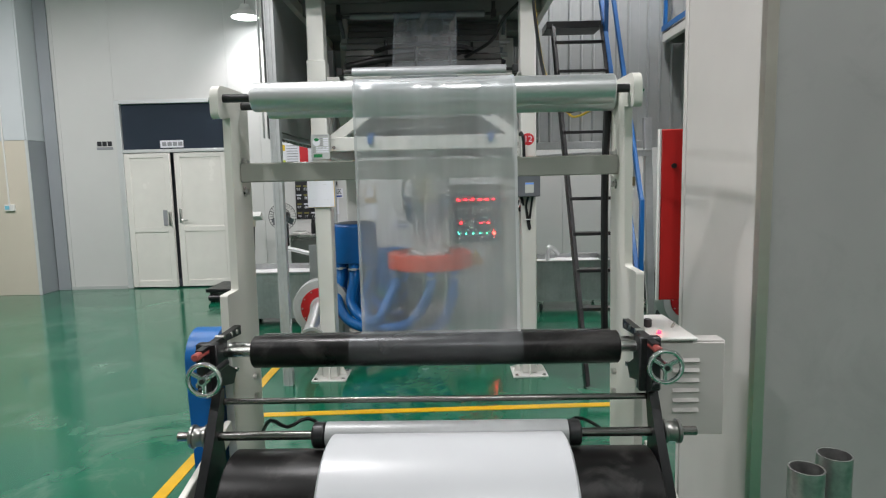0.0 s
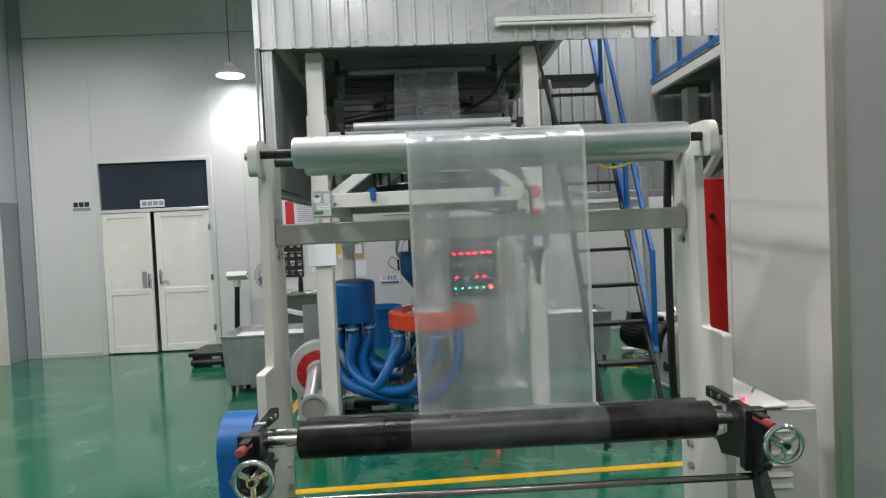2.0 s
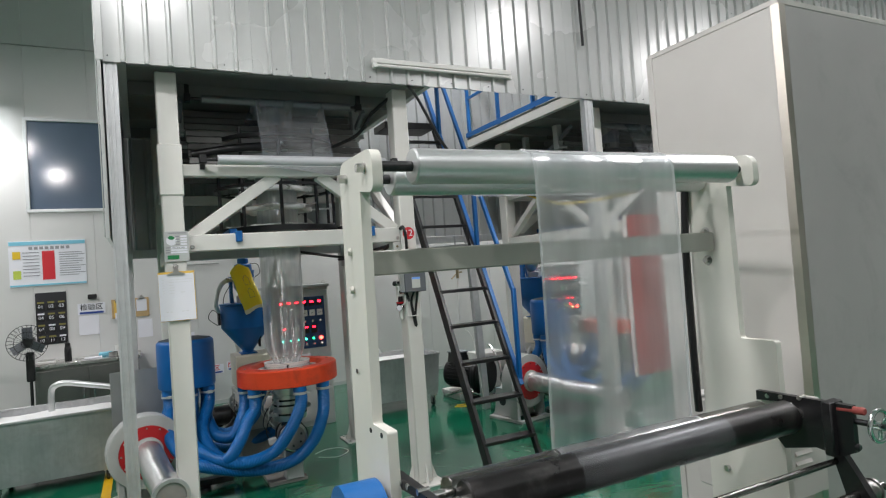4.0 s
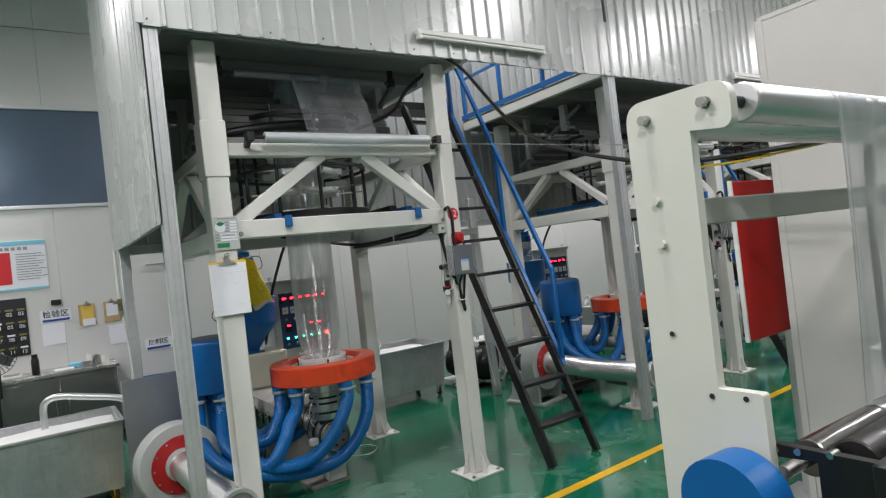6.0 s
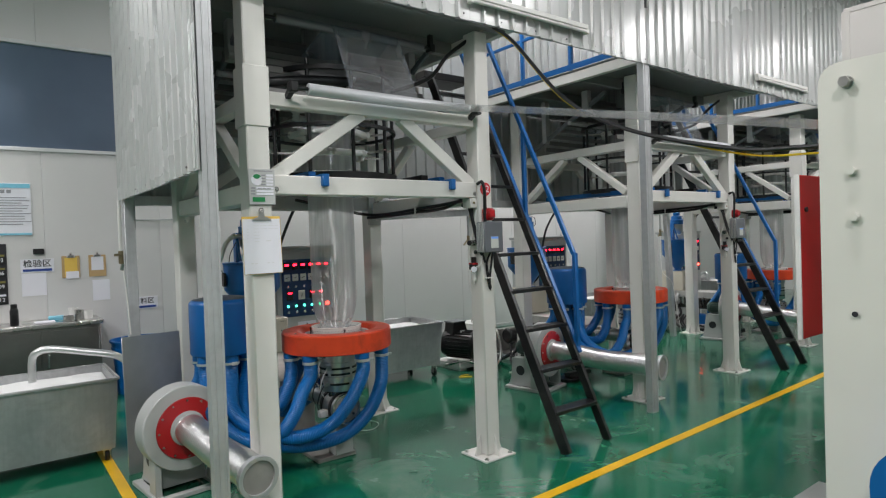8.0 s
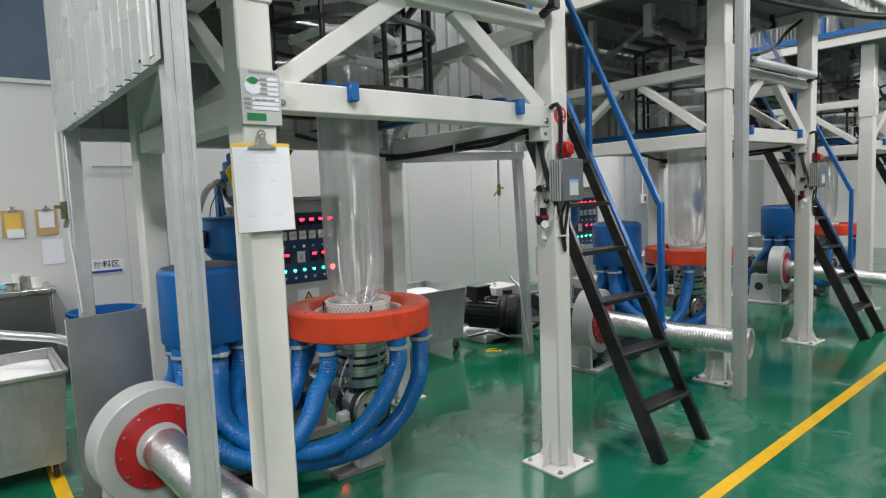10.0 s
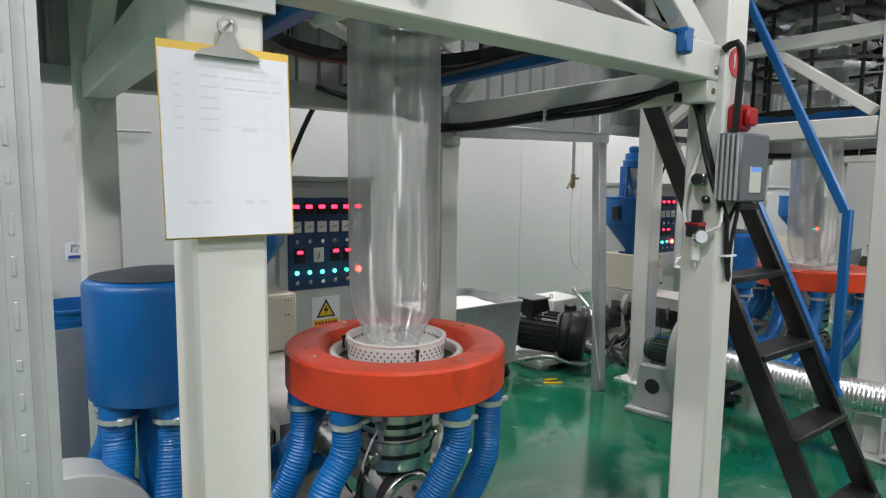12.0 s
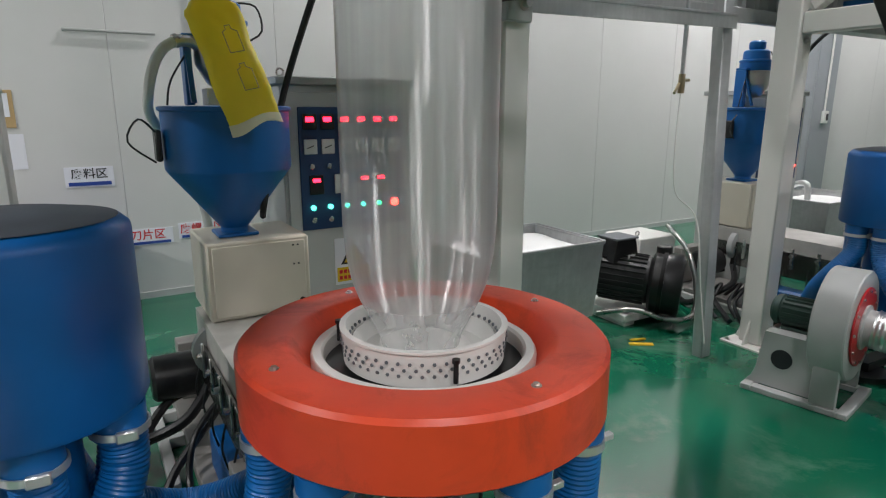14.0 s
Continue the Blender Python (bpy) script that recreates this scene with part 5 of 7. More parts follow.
def resin_bin(x0, x1, y0, y1, z0, z1, label, pipe):
    """Open galvanised trough on castors, with pellets."""
    b = thing("resin_bin", label, "bin", ((x0 + x1) / 2, (y0 + y1) / 2, 0), "resin bins")
    t, k = 0.012, 0.03
    s = Shape()
    outer = [(x0 + k, y0 + k), (x1 - k, y0 + k), (x1 - k, y1 - k), (x0 + k, y1 - k)]
    rim = [(x0, y0), (x1, y0), (x1, y1), (x0, y1)]
    inner = [(x0 + t, y0 + t), (x1 - t, y0 + t), (x1 - t, y1 - t), (x0 + t, y1 - t)]
    low = [(x0 + k + t, y0 + k + t), (x1 - k - t, y0 + k + t), (x1 - k - t, y1 - k - t), (x0 + k + t, y1 - k - t)]
    vs = [(*p, z0) for p in outer] + [(*p, z1) for p in rim] + [(*p, z1) for p in inner] + [(*p, z0 + 0.02) for p in low]
    fs = [(3, 2, 1, 0), (12, 13, 14, 15)]
    for i in range(4):
        j = (i + 1) % 4
        fs += [(i, j, 4 + j, 4 + i), (4 + i, 4 + j, 8 + j, 8 + i), (8 + i, 8 + j, 12 + j, 12 + i)]
    s.add(vs, fs)
    part("trough", s, GALV_BIN, b)
    part("rim", Shape().beam((x0, y0 - 0.008, z1), (x1, y0 - 0.008, z1), 0.016, 0.02, 0.003).beam((x0, y1 + 0.008, z1), (x1, y1 + 0.008, z1), 0.016, 0.02, 0.003)
         .beam((x0 - 0.008, y0, z1), (x0 - 0.008, y1, z1), 0.016, 0.02, 0.003).beam((x1 + 0.008, y0, z1), (x1 + 0.008, y1, z1), 0.016, 0.02, 0.003), GALV_BIN, b)
    heap = Shape()
    n, m = 22, 12
    vs = []
    for j in range(m + 1):
        for i in range(n + 1):
            u, v = i / n, j / m
            h = z1 - 0.055 + 0.05 * math.sin(math.pi * u) * math.sin(math.pi * v) + 0.012 * noise.noise((u * 5, v * 4, 1.7))
            vs.append((x0 + 0.02 + u * (x1 - x0 - 0.04), y0 + 0.02 + v * (y1 - y0 - 0.04), h))
    heap.add(vs, [(j * (n + 1) + i, j * (n + 1) + i + 1, (j + 1) * (n + 1) + i + 1, (j + 1) * (n + 1) + i) for j in range(m) for i in range(n)])
    part("resin", heap, PELLETS, b, "heap of white resin pellets")
    for cx in (x0 + 0.08, x1 - 0.08):
        for cy in (y0 + 0.08, y1 - 0.08):
            c = part("castor", Shape().box(cx - 0.03, cx + 0.03, cy - 0.03, cy + 0.03, z0 - 0.012, z0 - 0.001).box(cx - 0.022, cx - 0.016, cy - 0.02, cy + 0.02, 0.04, z0 - 0.012).box(cx + 0.016, cx + 0.022, cy - 0.02, cy + 0.02, 0.04, z0 - 0.012), STAINLESS, b)
            part("wheel", Shape().cyl((cx - 0.014, cy, 0.045), (cx + 0.014, cy, 0.045), 0.045, 18, bevel=0.006), BLACK, c)
    if pipe:
        part("suction_pipe", Shape().sweep(pipe, 0.026, 14), ALUMINIUM, b, "bent dull steel suction pipe")
    return b


def blower(x, y, z, dx, dy, dz):
    """Grey centrifugal blower with a red face and a foil duct; the duct's open end lies at dx, dy, dz."""
    b = thing("blower", "grey centrifugal blower with a red inlet plate and motor", "blower", (x, y, 0), "blowers")
    ax = Vector((dx - x, dy - y, 0)).normalized()
    m = Matrix.Translation((x, y, z)) @ ax.to_track_quat("Z", "Y").to_matrix().to_4x4()
    part("casing", Shape().lathe([(0.0, -0.075), (0.262, -0.075), (0.268, -0.069), (0.268, 0.069), (0.262, 0.075), (0.0, 0.075)], m, 56), GREY_PAINT, b)
    plate = part("inlet_plate", Shape().lathe([(0.09, 0.076), (0.19, 0.076), (0.192, 0.08), (0.19, 0.085), (0.09, 0.085)], m, 48, closed=True), RED, b, "red inlet plate with bolts")
    for k in range(12):
        t = 2 * math.pi * k / 12
        p = m @ Vector((0.175 * math.cos(t), 0.175 * math.sin(t), 0.085))
        part("bolt", Shape().cyl(p, p + ax * 0.008, 0.007, 6), STAINLESS, plate)
    part("spigot", Shape().lathe([(0.082, 0.07), (0.108, 0.086), (0.108, 0.094), (0.087, 0.1), (0.087, 0.15), (0.08, 0.15)], m, 32), GREY_PAINT, b)
    part("motor", Shape().lathe([(0.0, -0.31), (0.06, -0.31), (0.075, -0.295), (0.078, -0.27), (0.07, -0.265), (0.07, -0.1), (0.09, -0.095), (0.09, -0.076)], m, 28), material_motor, b, "dark green ribbed motor")
    for k in range(18):
        t = 2 * math.pi * k / 18
        p = m @ Vector((0.074 * math.cos(t), 0.074 * math.sin(t), -0.255))
        part("fin", Shape().beam(p, p + ax * 0.15, 0.004, 0.012), material_motor, b)
    side = Vector((ax.y, -ax.x, 0))
    q = Matrix((side.to_4d(), ax.to_4d(), (0, 0, 1, 0), (x, y, 0, 1))).transposed()
    q[3] = (0, 0, 0, 1)
    outline = [(-0.36, 0.031), (-0.05, 0.031), (-0.05, 0.08), (-0.085, z - 0.085), (-0.29, z - 0.085), (-0.315, 0.12), (-0.335, 0.06)]
    block = Shape().prism(outline, -0.15, 0.15, "x")
    block.v = [tuple(q @ Vector(p)) for p in block.v]
    part("pedestal", block, GREY_PAINT, b)
    for s in (-1, 1):
        part("pedestal_hole", Shape().cyl(q @ Vector((0.1495 * s, -0.2, z * 0.47)), q @ Vector((0.1525 * s, -0.2, z * 0.47)), 0.05, 24), INK_BLACK, b)
    part("motor_foot", Shape().box(-0.07, 0.07, -0.25, -0.12, z - 0.084, z - 0.066, 0.003, q), material_motor, b)
    part("base_frame", Shape().box(-0.21, 0.21, -0.36, -0.31, 0, 0.03, 0.004, q).box(-0.21, 0.21, 0.07, 0.12, 0, 0.03, 0.004, q).box(-0.21, -0.155, -0.31, 0.07, 0, 0.03, 0.004, q).box(0.155, 0.21, -0.31, 0.07, 0, 0.03, 0.004, q), GREY_PAINT, b)
    part("leg", Shape().box(-0.2, -0.16, -0.05, 0.06, 0.03, z - 0.1, 0.004, q), GREY_PAINT, b)
    part("leg", Shape().box(0.16, 0.2, -0.05, 0.06, 0.03, z - 0.1, 0.004, q), GREY_PAINT, b)
    # duct
    a0 = m @ Vector((0, 0, 0.13))
    e = Vector((dx, dy, dz))
    d = thing("foil_duct", "crinkled aluminium foil duct with an open mesh end", "duct", tuple(a0), "foil ducts")
    mid = a0.lerp(e, 0.5) + Vector((0, 0, -0.015))
    part("tube", Shape().sweep([a0, a0.lerp(e, 0.25) + Vector((0, 0, -0.005)), mid, a0.lerp(e, 0.78), e], 0.094, 28, rib=(0.021, 0.0032)), FOIL, d)
    way = (e - mid).normalized()
    m2 = Matrix.Translation(e) @ way.to_track_quat("Z", "Y").to_matrix().to_4x4()
    part("end_ring", Shape().lathe([(0.09, -0.02), (0.108, -0.02), (0.112, 0.0), (0.112, 0.02), (0.09, 0.02)], m2, 32, closed=True), GALV, d)
    mesh = Shape().cyl(e + way * 0.004, e + way * 0.008, 0.09, 28)
    part("mesh_screen", mesh, GRIMY, d, "grey mesh screen")
    return b, d


material_motor = material("dark_green_motor", (0.03, 0.06, 0.05), 0.45, 0, 0.1, 20)


def ladder(group="ladders"):
    """Steep black ship's ladder with a blue handrail."""
    l = thing("ladder", "steep black steel ladder with a blue handrail", "ladder", (1.58, 4.5, 0), group)
    y0, k = 4.5, 0.49
    top = 3.0
    for x in (1.345, 1.815):
        part("stringer", Shape().beam((x, y0, 0.0), (x, y0 + k * top, top), 0.012, 0.085, 0.003, (0, -1, 0.49)).beam((x + (0.014 if x < 1.5 else -0.014), y0 - 0.033, 0.02), (x + (0.014 if x < 1.5 else -0.014), y0 + k * top - 0.033, top), 0.028, 0.012, 0.002, (0, -1, 0.49)), BLACK, l)
    for i in range(11):
        z = 0.28 + i * 0.285
        if z > top:
            break
        part("tread", Shape().box(1.353, 1.807, y0 + k * z - 0.055, y0 + k * z + 0.055, z - 0.006, z + 0.004, 0.002).box(1.353, 1.807, y0 + k * z - 0.06, y0 + k * z - 0.0551, z - 0.022, z + 0.004, 0.002), BLACK, l)
    part("landing", Shape().box(1.3, 1.82, y0 + k * 3.02, y0 + k * 3.02 + 0.3, 2.995, 3.06, 0.004), BLACK, l, "black landing plate at the ladder top")
    x = 1.842
    part("lower_rail", Shape().beam((1.836, y0 + k * 0.62 - 0.03, 0.62), (1.836, y0 + k * 3.6 - 0.03, 3.6), 0.04, 0.045, 0.003, (0, -1, 0.49)), BLUE, l, "blue bar along the stringer")
    part("handrail", Shape().beam((x, 4.80, 1.40), (x, 4.80 + k * 2.9, 4.30), 0.034, 0.034, 0.004, (0, -1, 0.49)), BLUE, l, "blue handrail")
    for y, za, zb in ((4.79, 0.62, 1.41), (5.32, 1.7, 2.44), (5.9, 2.88, 3.61)):
        part("rail_post", Shape().box(x - 0.017, x + 0.017, y - 0.017, y + 0.017, za, zb, 0.003), BLUE, l)
    return l


def post_box():
    """Grey display box on the front post with its beacon."""
    b = thing("display_box", "grey finned display box with a lit screen on the post", "display box", (0.97, 4.8, 1.44), "display boxes")
    part("housing", Shape().box(0.868, 1.043, 4.745, 4.826, 1.45, 1.665, 0.006), GREY_BOX, b)
    for i in range(5):
        yy = 4.752 + i * 0.016
        part("fin", Shape().box(0.861, 0.8675, yy, yy + 0.007, 1.455, 1.66, 0.001), GREY_PAINT, b)
    part("screen", Shape().box(0.925, 0.992, 4.741, 4.744, 1.48, 1.56), SCREEN, b, "lit screen")
    part("screen_header", Shape().box(0.926, 0.991, 4.7395, 4.7405, 1.545, 1.559), SCREEN_BLUE, b)
    bc = thing("alarm_beacon", "red alarm sounder above the display box", "alarm", (0.99, 4.8, 1.69), "alarm beacons")
    part("body", Shape().box(0.92, 1.005, 4.785, 4.829, 1.675, 1.76, 0.01), RED, bc)
    part("lens", Shape().box(0.935, 0.995, 4.762, 4.784, 1.69, 1.748, 0.008), RED, bc)
    return [b, bc]


def post_air():
    """Air valves, regulator and loops of cable on the front post."""
    r = thing("air_regulator", "air valve and gauge regulator on the post", "regulator", (0.88, 4.88, 1.2), "air regulators")
    part("body", Shape().box(0.86, 0.914, 4.87, 4.915, 1.33, 1.38, 0.004).cyl((0.885, 4.89, 1.38), (0.885, 4.89, 1.42), 0.018, 16), BLACK, r)
    part("cap_plate", Shape().box(0.86, 0.912, 4.868, 4.918, 1.366, 1.379, 0.002), RED, r)
    g = part("gauge", Shape().cyl((0.87, 4.87, 1.335), (0.855, 4.852, 1.335), 0.024, 20, bevel=0.003), CHROME, r)
    part("dial", Shape().cyl((0.8545, 4.8514, 1.335), (0.8535, 4.8502, 1.335), 0.02, 20), PAPER, g)
    part("bowl", Shape().cyl((0.885, 4.89, 1.33), (0.885, 4.89, 1.25), 0.016, 14, bevel=0.004).cyl((0.885, 4.89, 1.25), (0.885, 4.89, 1.23), 0.005, 8), WHITE, r)
    part("valve", Shape().box(0.88, 0.914, 4.87, 4.91, 1.5, 1.54, 0.004).cyl((0.88, 4.89, 1.52), (0.84, 4.87, 1.52), 0.02, 16, bevel=0.004), STAINLESS, r)
    part("knob", Shape().cyl((0.84, 4.87, 1.52), (0.828, 4.864, 1.52), 0.018, 14, bevel=0.004), BLACK, r)
    part("knob", Shape().lathe([(0.0, -0.015), (0.011, -0.01), (0.015, 0.0), (0.011, 0.01), (0.0, 0.015)], Matrix.Translation((0.88, 4.86, 1.455)), 14), BLACK, r)
    part("air_tube", Shape().sweep([(0.9, 4.86, 1.75), (0.895, 4.9, 1.6), (0.88, 4.925, 1.5), (0.875, 4.93, 1.4), (0.88, 4.91, 1.345)], 0.006, 8).sweep([(0.87, 4.85, 1.35), (0.88, 4.81, 1.37), (0.9, 4.815, 1.44), (0.89, 4.84, 1.5)], 0.005, 8), WHITE, r, "clear air tubing")
    c = thing("cable_loops", "bundled black cables tied to the post", "cable", (0.93, 4.82, 1.2), "post cables")
    rnd = random.Random(5)
    for k in range(6):
        o = rnd.uniform(-0.012, 0.012)
        s = Shape().sweep([(0.95 + o, 4.79, 1.45), (0.935 + o, 4.815, 1.38), (0.94 + 2 * o, 4.818, 1.28), (0.955 + 2 * o, 4.816, 1.19 + o), (0.975 - o, 4.816, 1.2), (0.965 + o, 4.816, 1.3), (0.985 + o, 4.805, 1.45)], 0.005, 6)
        part("wire", s, CABLE, c)
    part("tie", Shape().box(0.925, 0.99, 4.803, 4.826, 1.268, 1.274), WHITE, c)
    for rad, way in ((0.011, [(0.88, 4.99, 1.79), (0.885, 4.93, 1.775), (0.885, 4.9, 1.72), (0.892, 4.875, 1.6), (0.892, 4.84, 1.5), (0.91, 4.805, 1.4)]),
                   (0.009, [(0.88, 4.99, 1.8), (0.892, 4.91, 1.78), (0.889, 4.885, 1.68), (0.897, 4.85, 1.55), (0.92, 4.805, 1.38)]),
                   (0.012, [(0.9, 4.84, 1.93), (0.905, 4.80, 1.945), (0.918, 4.79, 1.9), (0.925, 4.795, 1.8), (0.925, 4.80, 1.66)])):
        part("down_cable", Shape().sweep(way, rad, 8), CABLE, c)
    return [r, c]


def side_cables():
    c = thing("beam_cables", "black cables sagging along the side beam", "cable", (0.9, 5.6, 1.75), "beam cables")
    for r, way in ((0.013, [(0.885, 4.99, 1.825), (0.9, 5.2, 1.815), (0.905, 5.6, 1.80), (0.9, 5.95, 1.785), (0.86, 6.28, 1.79), (0.6, 6.33, 1.84), (0.2, 6.34, 1.92)]),
                   (0.012, [(0.885, 4.99, 1.84), (0.905, 5.25, 1.785), (0.9, 5.65, 1.775), (0.895, 6.05, 1.765), (0.85, 6.29, 1.765)])):
        part("cable", Shape().sweep(way, r, 8), CABLE, c)
    part("tie", Shape().box(0.88, 0.935, 5.597, 5.603, 1.758, 1.82), WHITE, c)
    part("drop_cable", Shape().sweep([(0.44, 6.5, 1.97), (0.42, 6.8, 1.92), (0.36, 6.98, 1.67), (0.27, 7.0, 1.39), (0.19, 7.0, 1.05), (0.2, 7.1, 0.95)], 0.014, 8), CABLE, c)
    return c


def post_label():
    """Printed equipment tag on the front post."""
    t = thing("equipment_tag", "grey printed equipment tag with a green bar on the post", "tag", (-0.645, 4.82, 1.75))
    part("card", Shape().box(-0.735, -0.565, 4.819, 4.8285, 1.765, 1.985, 0.001), LIGHT_GREY, t)
    part("green_bar", Shape().box(-0.715, -0.635, 4.8165, 4.8185, 1.782, 1.81), INK_GREEN, t)
    part("seal", Shape().cyl((-0.684, 4.8185, 1.918), (-0.684, 4.8168, 1.918), 0.036, 28), PAPER, t)
    part("emblem", Shape().prism([(-0.712, 1.938), (-0.698, 1.949), (-0.684, 1.953), (-0.67, 1.949), (-0.656, 1.938), (-0.676, 1.924), (-0.692, 1.924)], 4.8145, 4.8166, "y"), INK_GREEN, t)
    s = Shape()
    for i in range(4):
        s.box(-0.622, -0.577, 4.8165, 4.8185, 1.94 - i * 0.019, 1.953 - i * 0.019)
    for i in range(3):
        s.box(-0.69, -0.577, 4.8165, 4.8185, 1.86 - i * 0.018, 1.873 - i * 0.018)
    tagged(part("field", s, PAPER, t), kind="stuff")
    ln = Shape()
    for i in range(9):
        ln.box(-0.7 + i * 0.0135, -0.69 + i * 0.0135, 4.8168, 4.8185, 1.968, 1.976)
    for i in range(3):
        ln.box(-0.723, -0.697, 4.8168, 4.8185, 1.862 - i * 0.018, 1.87 - i * 0.018)
    for i in range(4):
        ln.box(-0.655, -0.628, 4.8168, 4.8185, 1.942 - i * 0.019, 1.95 - i * 0.019)
    for i in range(3):
        ln.box(-0.68 + i * 0.03, -0.655 + i * 0.03, 4.8145, 4.8163, 1.863, 1.867)
    tagged(part("lettering", ln, INK_GREY, t), kind="stuff")
    t.matrix_basis = Matrix.Translation((-0.656, 4.815, 1.872)) @ Matrix.Diagonal((0.85, 1, 0.87, 1)) @ Matrix.Translation((0.65, -4.8285, -1.875)) @ t.matrix_basis


def clipboard():
    """Clipboard hung on the front post, leaning out a little."""
    m = Matrix.Translation((-0.668, 4.812, 1.712)) @ pose(0, 0, 0, -1.5, 0, 0) @ pose(0, 0, 0, 0, -0.5, 0)
    c = thing("clipboard", "yellow clipboard with a printed form hung on the post", "clipboard", m)
    part("board", Shape().box(-0.1065, 0.106, -0.0045, -0.002, -0.311, 0.0, 0.001, m), KRAFT, c)
    part("paper", Shape().box(-0.1055, 0.1015, -0.0085, -0.0065, -0.308, -0.014, 0.0, m), PAPER, c)
    ln = Shape()
    for r in range(6):
        for k, w in ((0, 0.012), (1, 0.03), (2, 0.034), (3, 0.034), (4, 0.018)):
            if r < 2 or k < 2:
                x = -0.085 + k * 0.039
                ln.box(x, x + w, -0.0089, -0.0087, -0.049 - r * 0.017 - 0.0028, -0.049 - r * 0.017, 0, m)
    ln.box(0.02, 0.045, -0.0089, -0.0087, -0.135, -0.13, 0, m)
    for k in range(2):
        ln.box(-0.07 + k * 0.022, -0.056 + k * 0.022, -0.0089, -0.0087, -0.255, -0.25, 0, m).box(0.02 + k * 0.024, 0.034 + k * 0.024, -0.0089, -0.0087, -0.255, -0.25, 0, m)
    ln.box(-0.045, 0.04, -0.0089, -0.0087, -0.036, -0.029, 0, m)
    tagged(part("lettering", ln, INK_FAINT, c), kind="stuff")
    rules = Shape()
    for r in range(8):
        z = -0.043 - r * 0.017
        rules.box(-0.09, 0.09, -0.0088, -0.0087, z - 0.0005, z, 0, m)
    for x in (-0.09, -0.06, -0.02, 0.025, 0.06, 0.09):
        rules.box(x, x + 0.0005, -0.0088, -0.0087, -0.162, -0.043, 0, m)
    tagged(part("ruling", rules, INK_PALE, c), kind="stuff")
    k = Shape()
    k.prism([(-0.052, -0.02), (0.052, -0.02), (0.046, -0.012), (0.018, -0.003), (0.011, 0.016), (-0.011, 0.016), (-0.018, -0.003), (-0.046, -0.012)], -0.017, -0.0095, "y")
    k.v = [tuple(m @ Vector(p)) for p in k.v]
    k.lathe([(0.01, -0.003), (0.016, -0.003), (0.016, 0.003), (0.01, 0.003)], m @ Matrix.Translation((0, -0.014, 0.03)) @ pose(0, 0, 0, 90, 0, 0), 18, closed=True)
    part("clip", k, STAINLESS, c, "steel spring clip")
    nail = Shape().cyl((-0.668, 4.818, 1.74), (-0.668, 4.775, 1.745), 0.003, 8)
    part("nail", nail, STAINLESS, c)


def number_sticker():
    s = thing("number_sticker", "round red machine number sticker on the post", "sticker", (0.975, 4.828, 1.9))
    part("disc", Shape().cyl((0.962, 4.83, 1.895), (0.962, 4.8265, 1.895), 0.047, 28), INK_RED, s)
    words("number", "12", 0.068, facing(0.962, 4.826, 1.895), PAPER, s)


def film_rollers():
    """Guide rollers at the tower's front with the web running over them."""
    out = []
    for (x0, x1, y, z, r, arm, lab) in ((-0.382, 0.79, 4.775, 2.425, 0.033, (4.85, 2.385), "guide roller wrapped in film on the tower front"), (-0.43, 0.655, 5.1, 2.916, 0.03, (5.1, 3.01), "dull grey guide roller under the platform")):
        g = thing("guide_roller", lab, "roller", ((x0 + x1) / 2, y, z), "guide rollers")
        part("barrel", Shape().cyl((x0, y, z), (x1, y, z), r, 28, bevel=0.003), WRAPPED if y < 5 else DULL_ROLLER, g)
        part("shaft", Shape().cyl((x0 - 0.1, y, z), (x1 + 0.08, y, z), 0.011, 12), BLACK, g)
        for x in (x0 - 0.09, x1 + 0.07):
            part("bracket", Shape().box(x - 0.022, x + 0.022, y - 0.03, y + 0.03, z - 0.028, z + 0.028, 0.004).beam((x, y, z), (x, arm[0], arm[1]), 0.03, 0.03), BLACK, g)
        out.append(g)
    return out


def upper_gear():
    """Rods, beams and rolls glimpsed in the dark under the platform."""
    g = thing("web_frame", "dark web guide frame with rods under the platform", "web frame", (0.16, 5.7, 2.5), "web frames")
    for y, z, r in ((5.5, 2.78, 0.018), (5.75, 2.72, 0.022), (6.1, 2.62, 0.016)):
        part("rod", Shape().cyl((-0.58, y, z), (0.9, y, z), r, 12), GALV, g)
    for x in (-0.55, 0.84):
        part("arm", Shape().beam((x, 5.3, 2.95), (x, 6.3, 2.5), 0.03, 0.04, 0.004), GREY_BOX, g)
        part("hanger", Shape().box(x - 0.03, x + 0.03, 5.5, 5.58, 2.75, 3.01, 0.004), GREY_PAINT, g)
        part("hanger", Shape().box(x - 0.03, x + 0.03, 6.08, 6.14, 2.56, 3.01, 0.004), GREY_PAINT, g)
    for k in range(8):
        y, z = 5.2 + 0.055 * k, 2.5 + 0.062 * k
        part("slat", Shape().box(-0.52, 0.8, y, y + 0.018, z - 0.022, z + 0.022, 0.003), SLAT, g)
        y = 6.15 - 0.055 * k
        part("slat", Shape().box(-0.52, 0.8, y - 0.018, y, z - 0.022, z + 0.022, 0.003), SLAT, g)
    part("black_tube", Shape().sweep([(-0.5, 5.25, 2.55), (-0.2, 5.22, 2.6), (0.2, 5.25, 2.64), (0.6, 5.4, 2.66), (0.85, 5.6, 2.62)], 0.03, 12), CABLE, g)
    part("hose_loop", Shape().sweep([(0.95, 4.9, 2.98), (0.8, 5.0, 2.85), (0.7, 5.1, 2.7), (0.5, 5.3, 2.62)], 0.014, 8), CABLE, g)
    return g


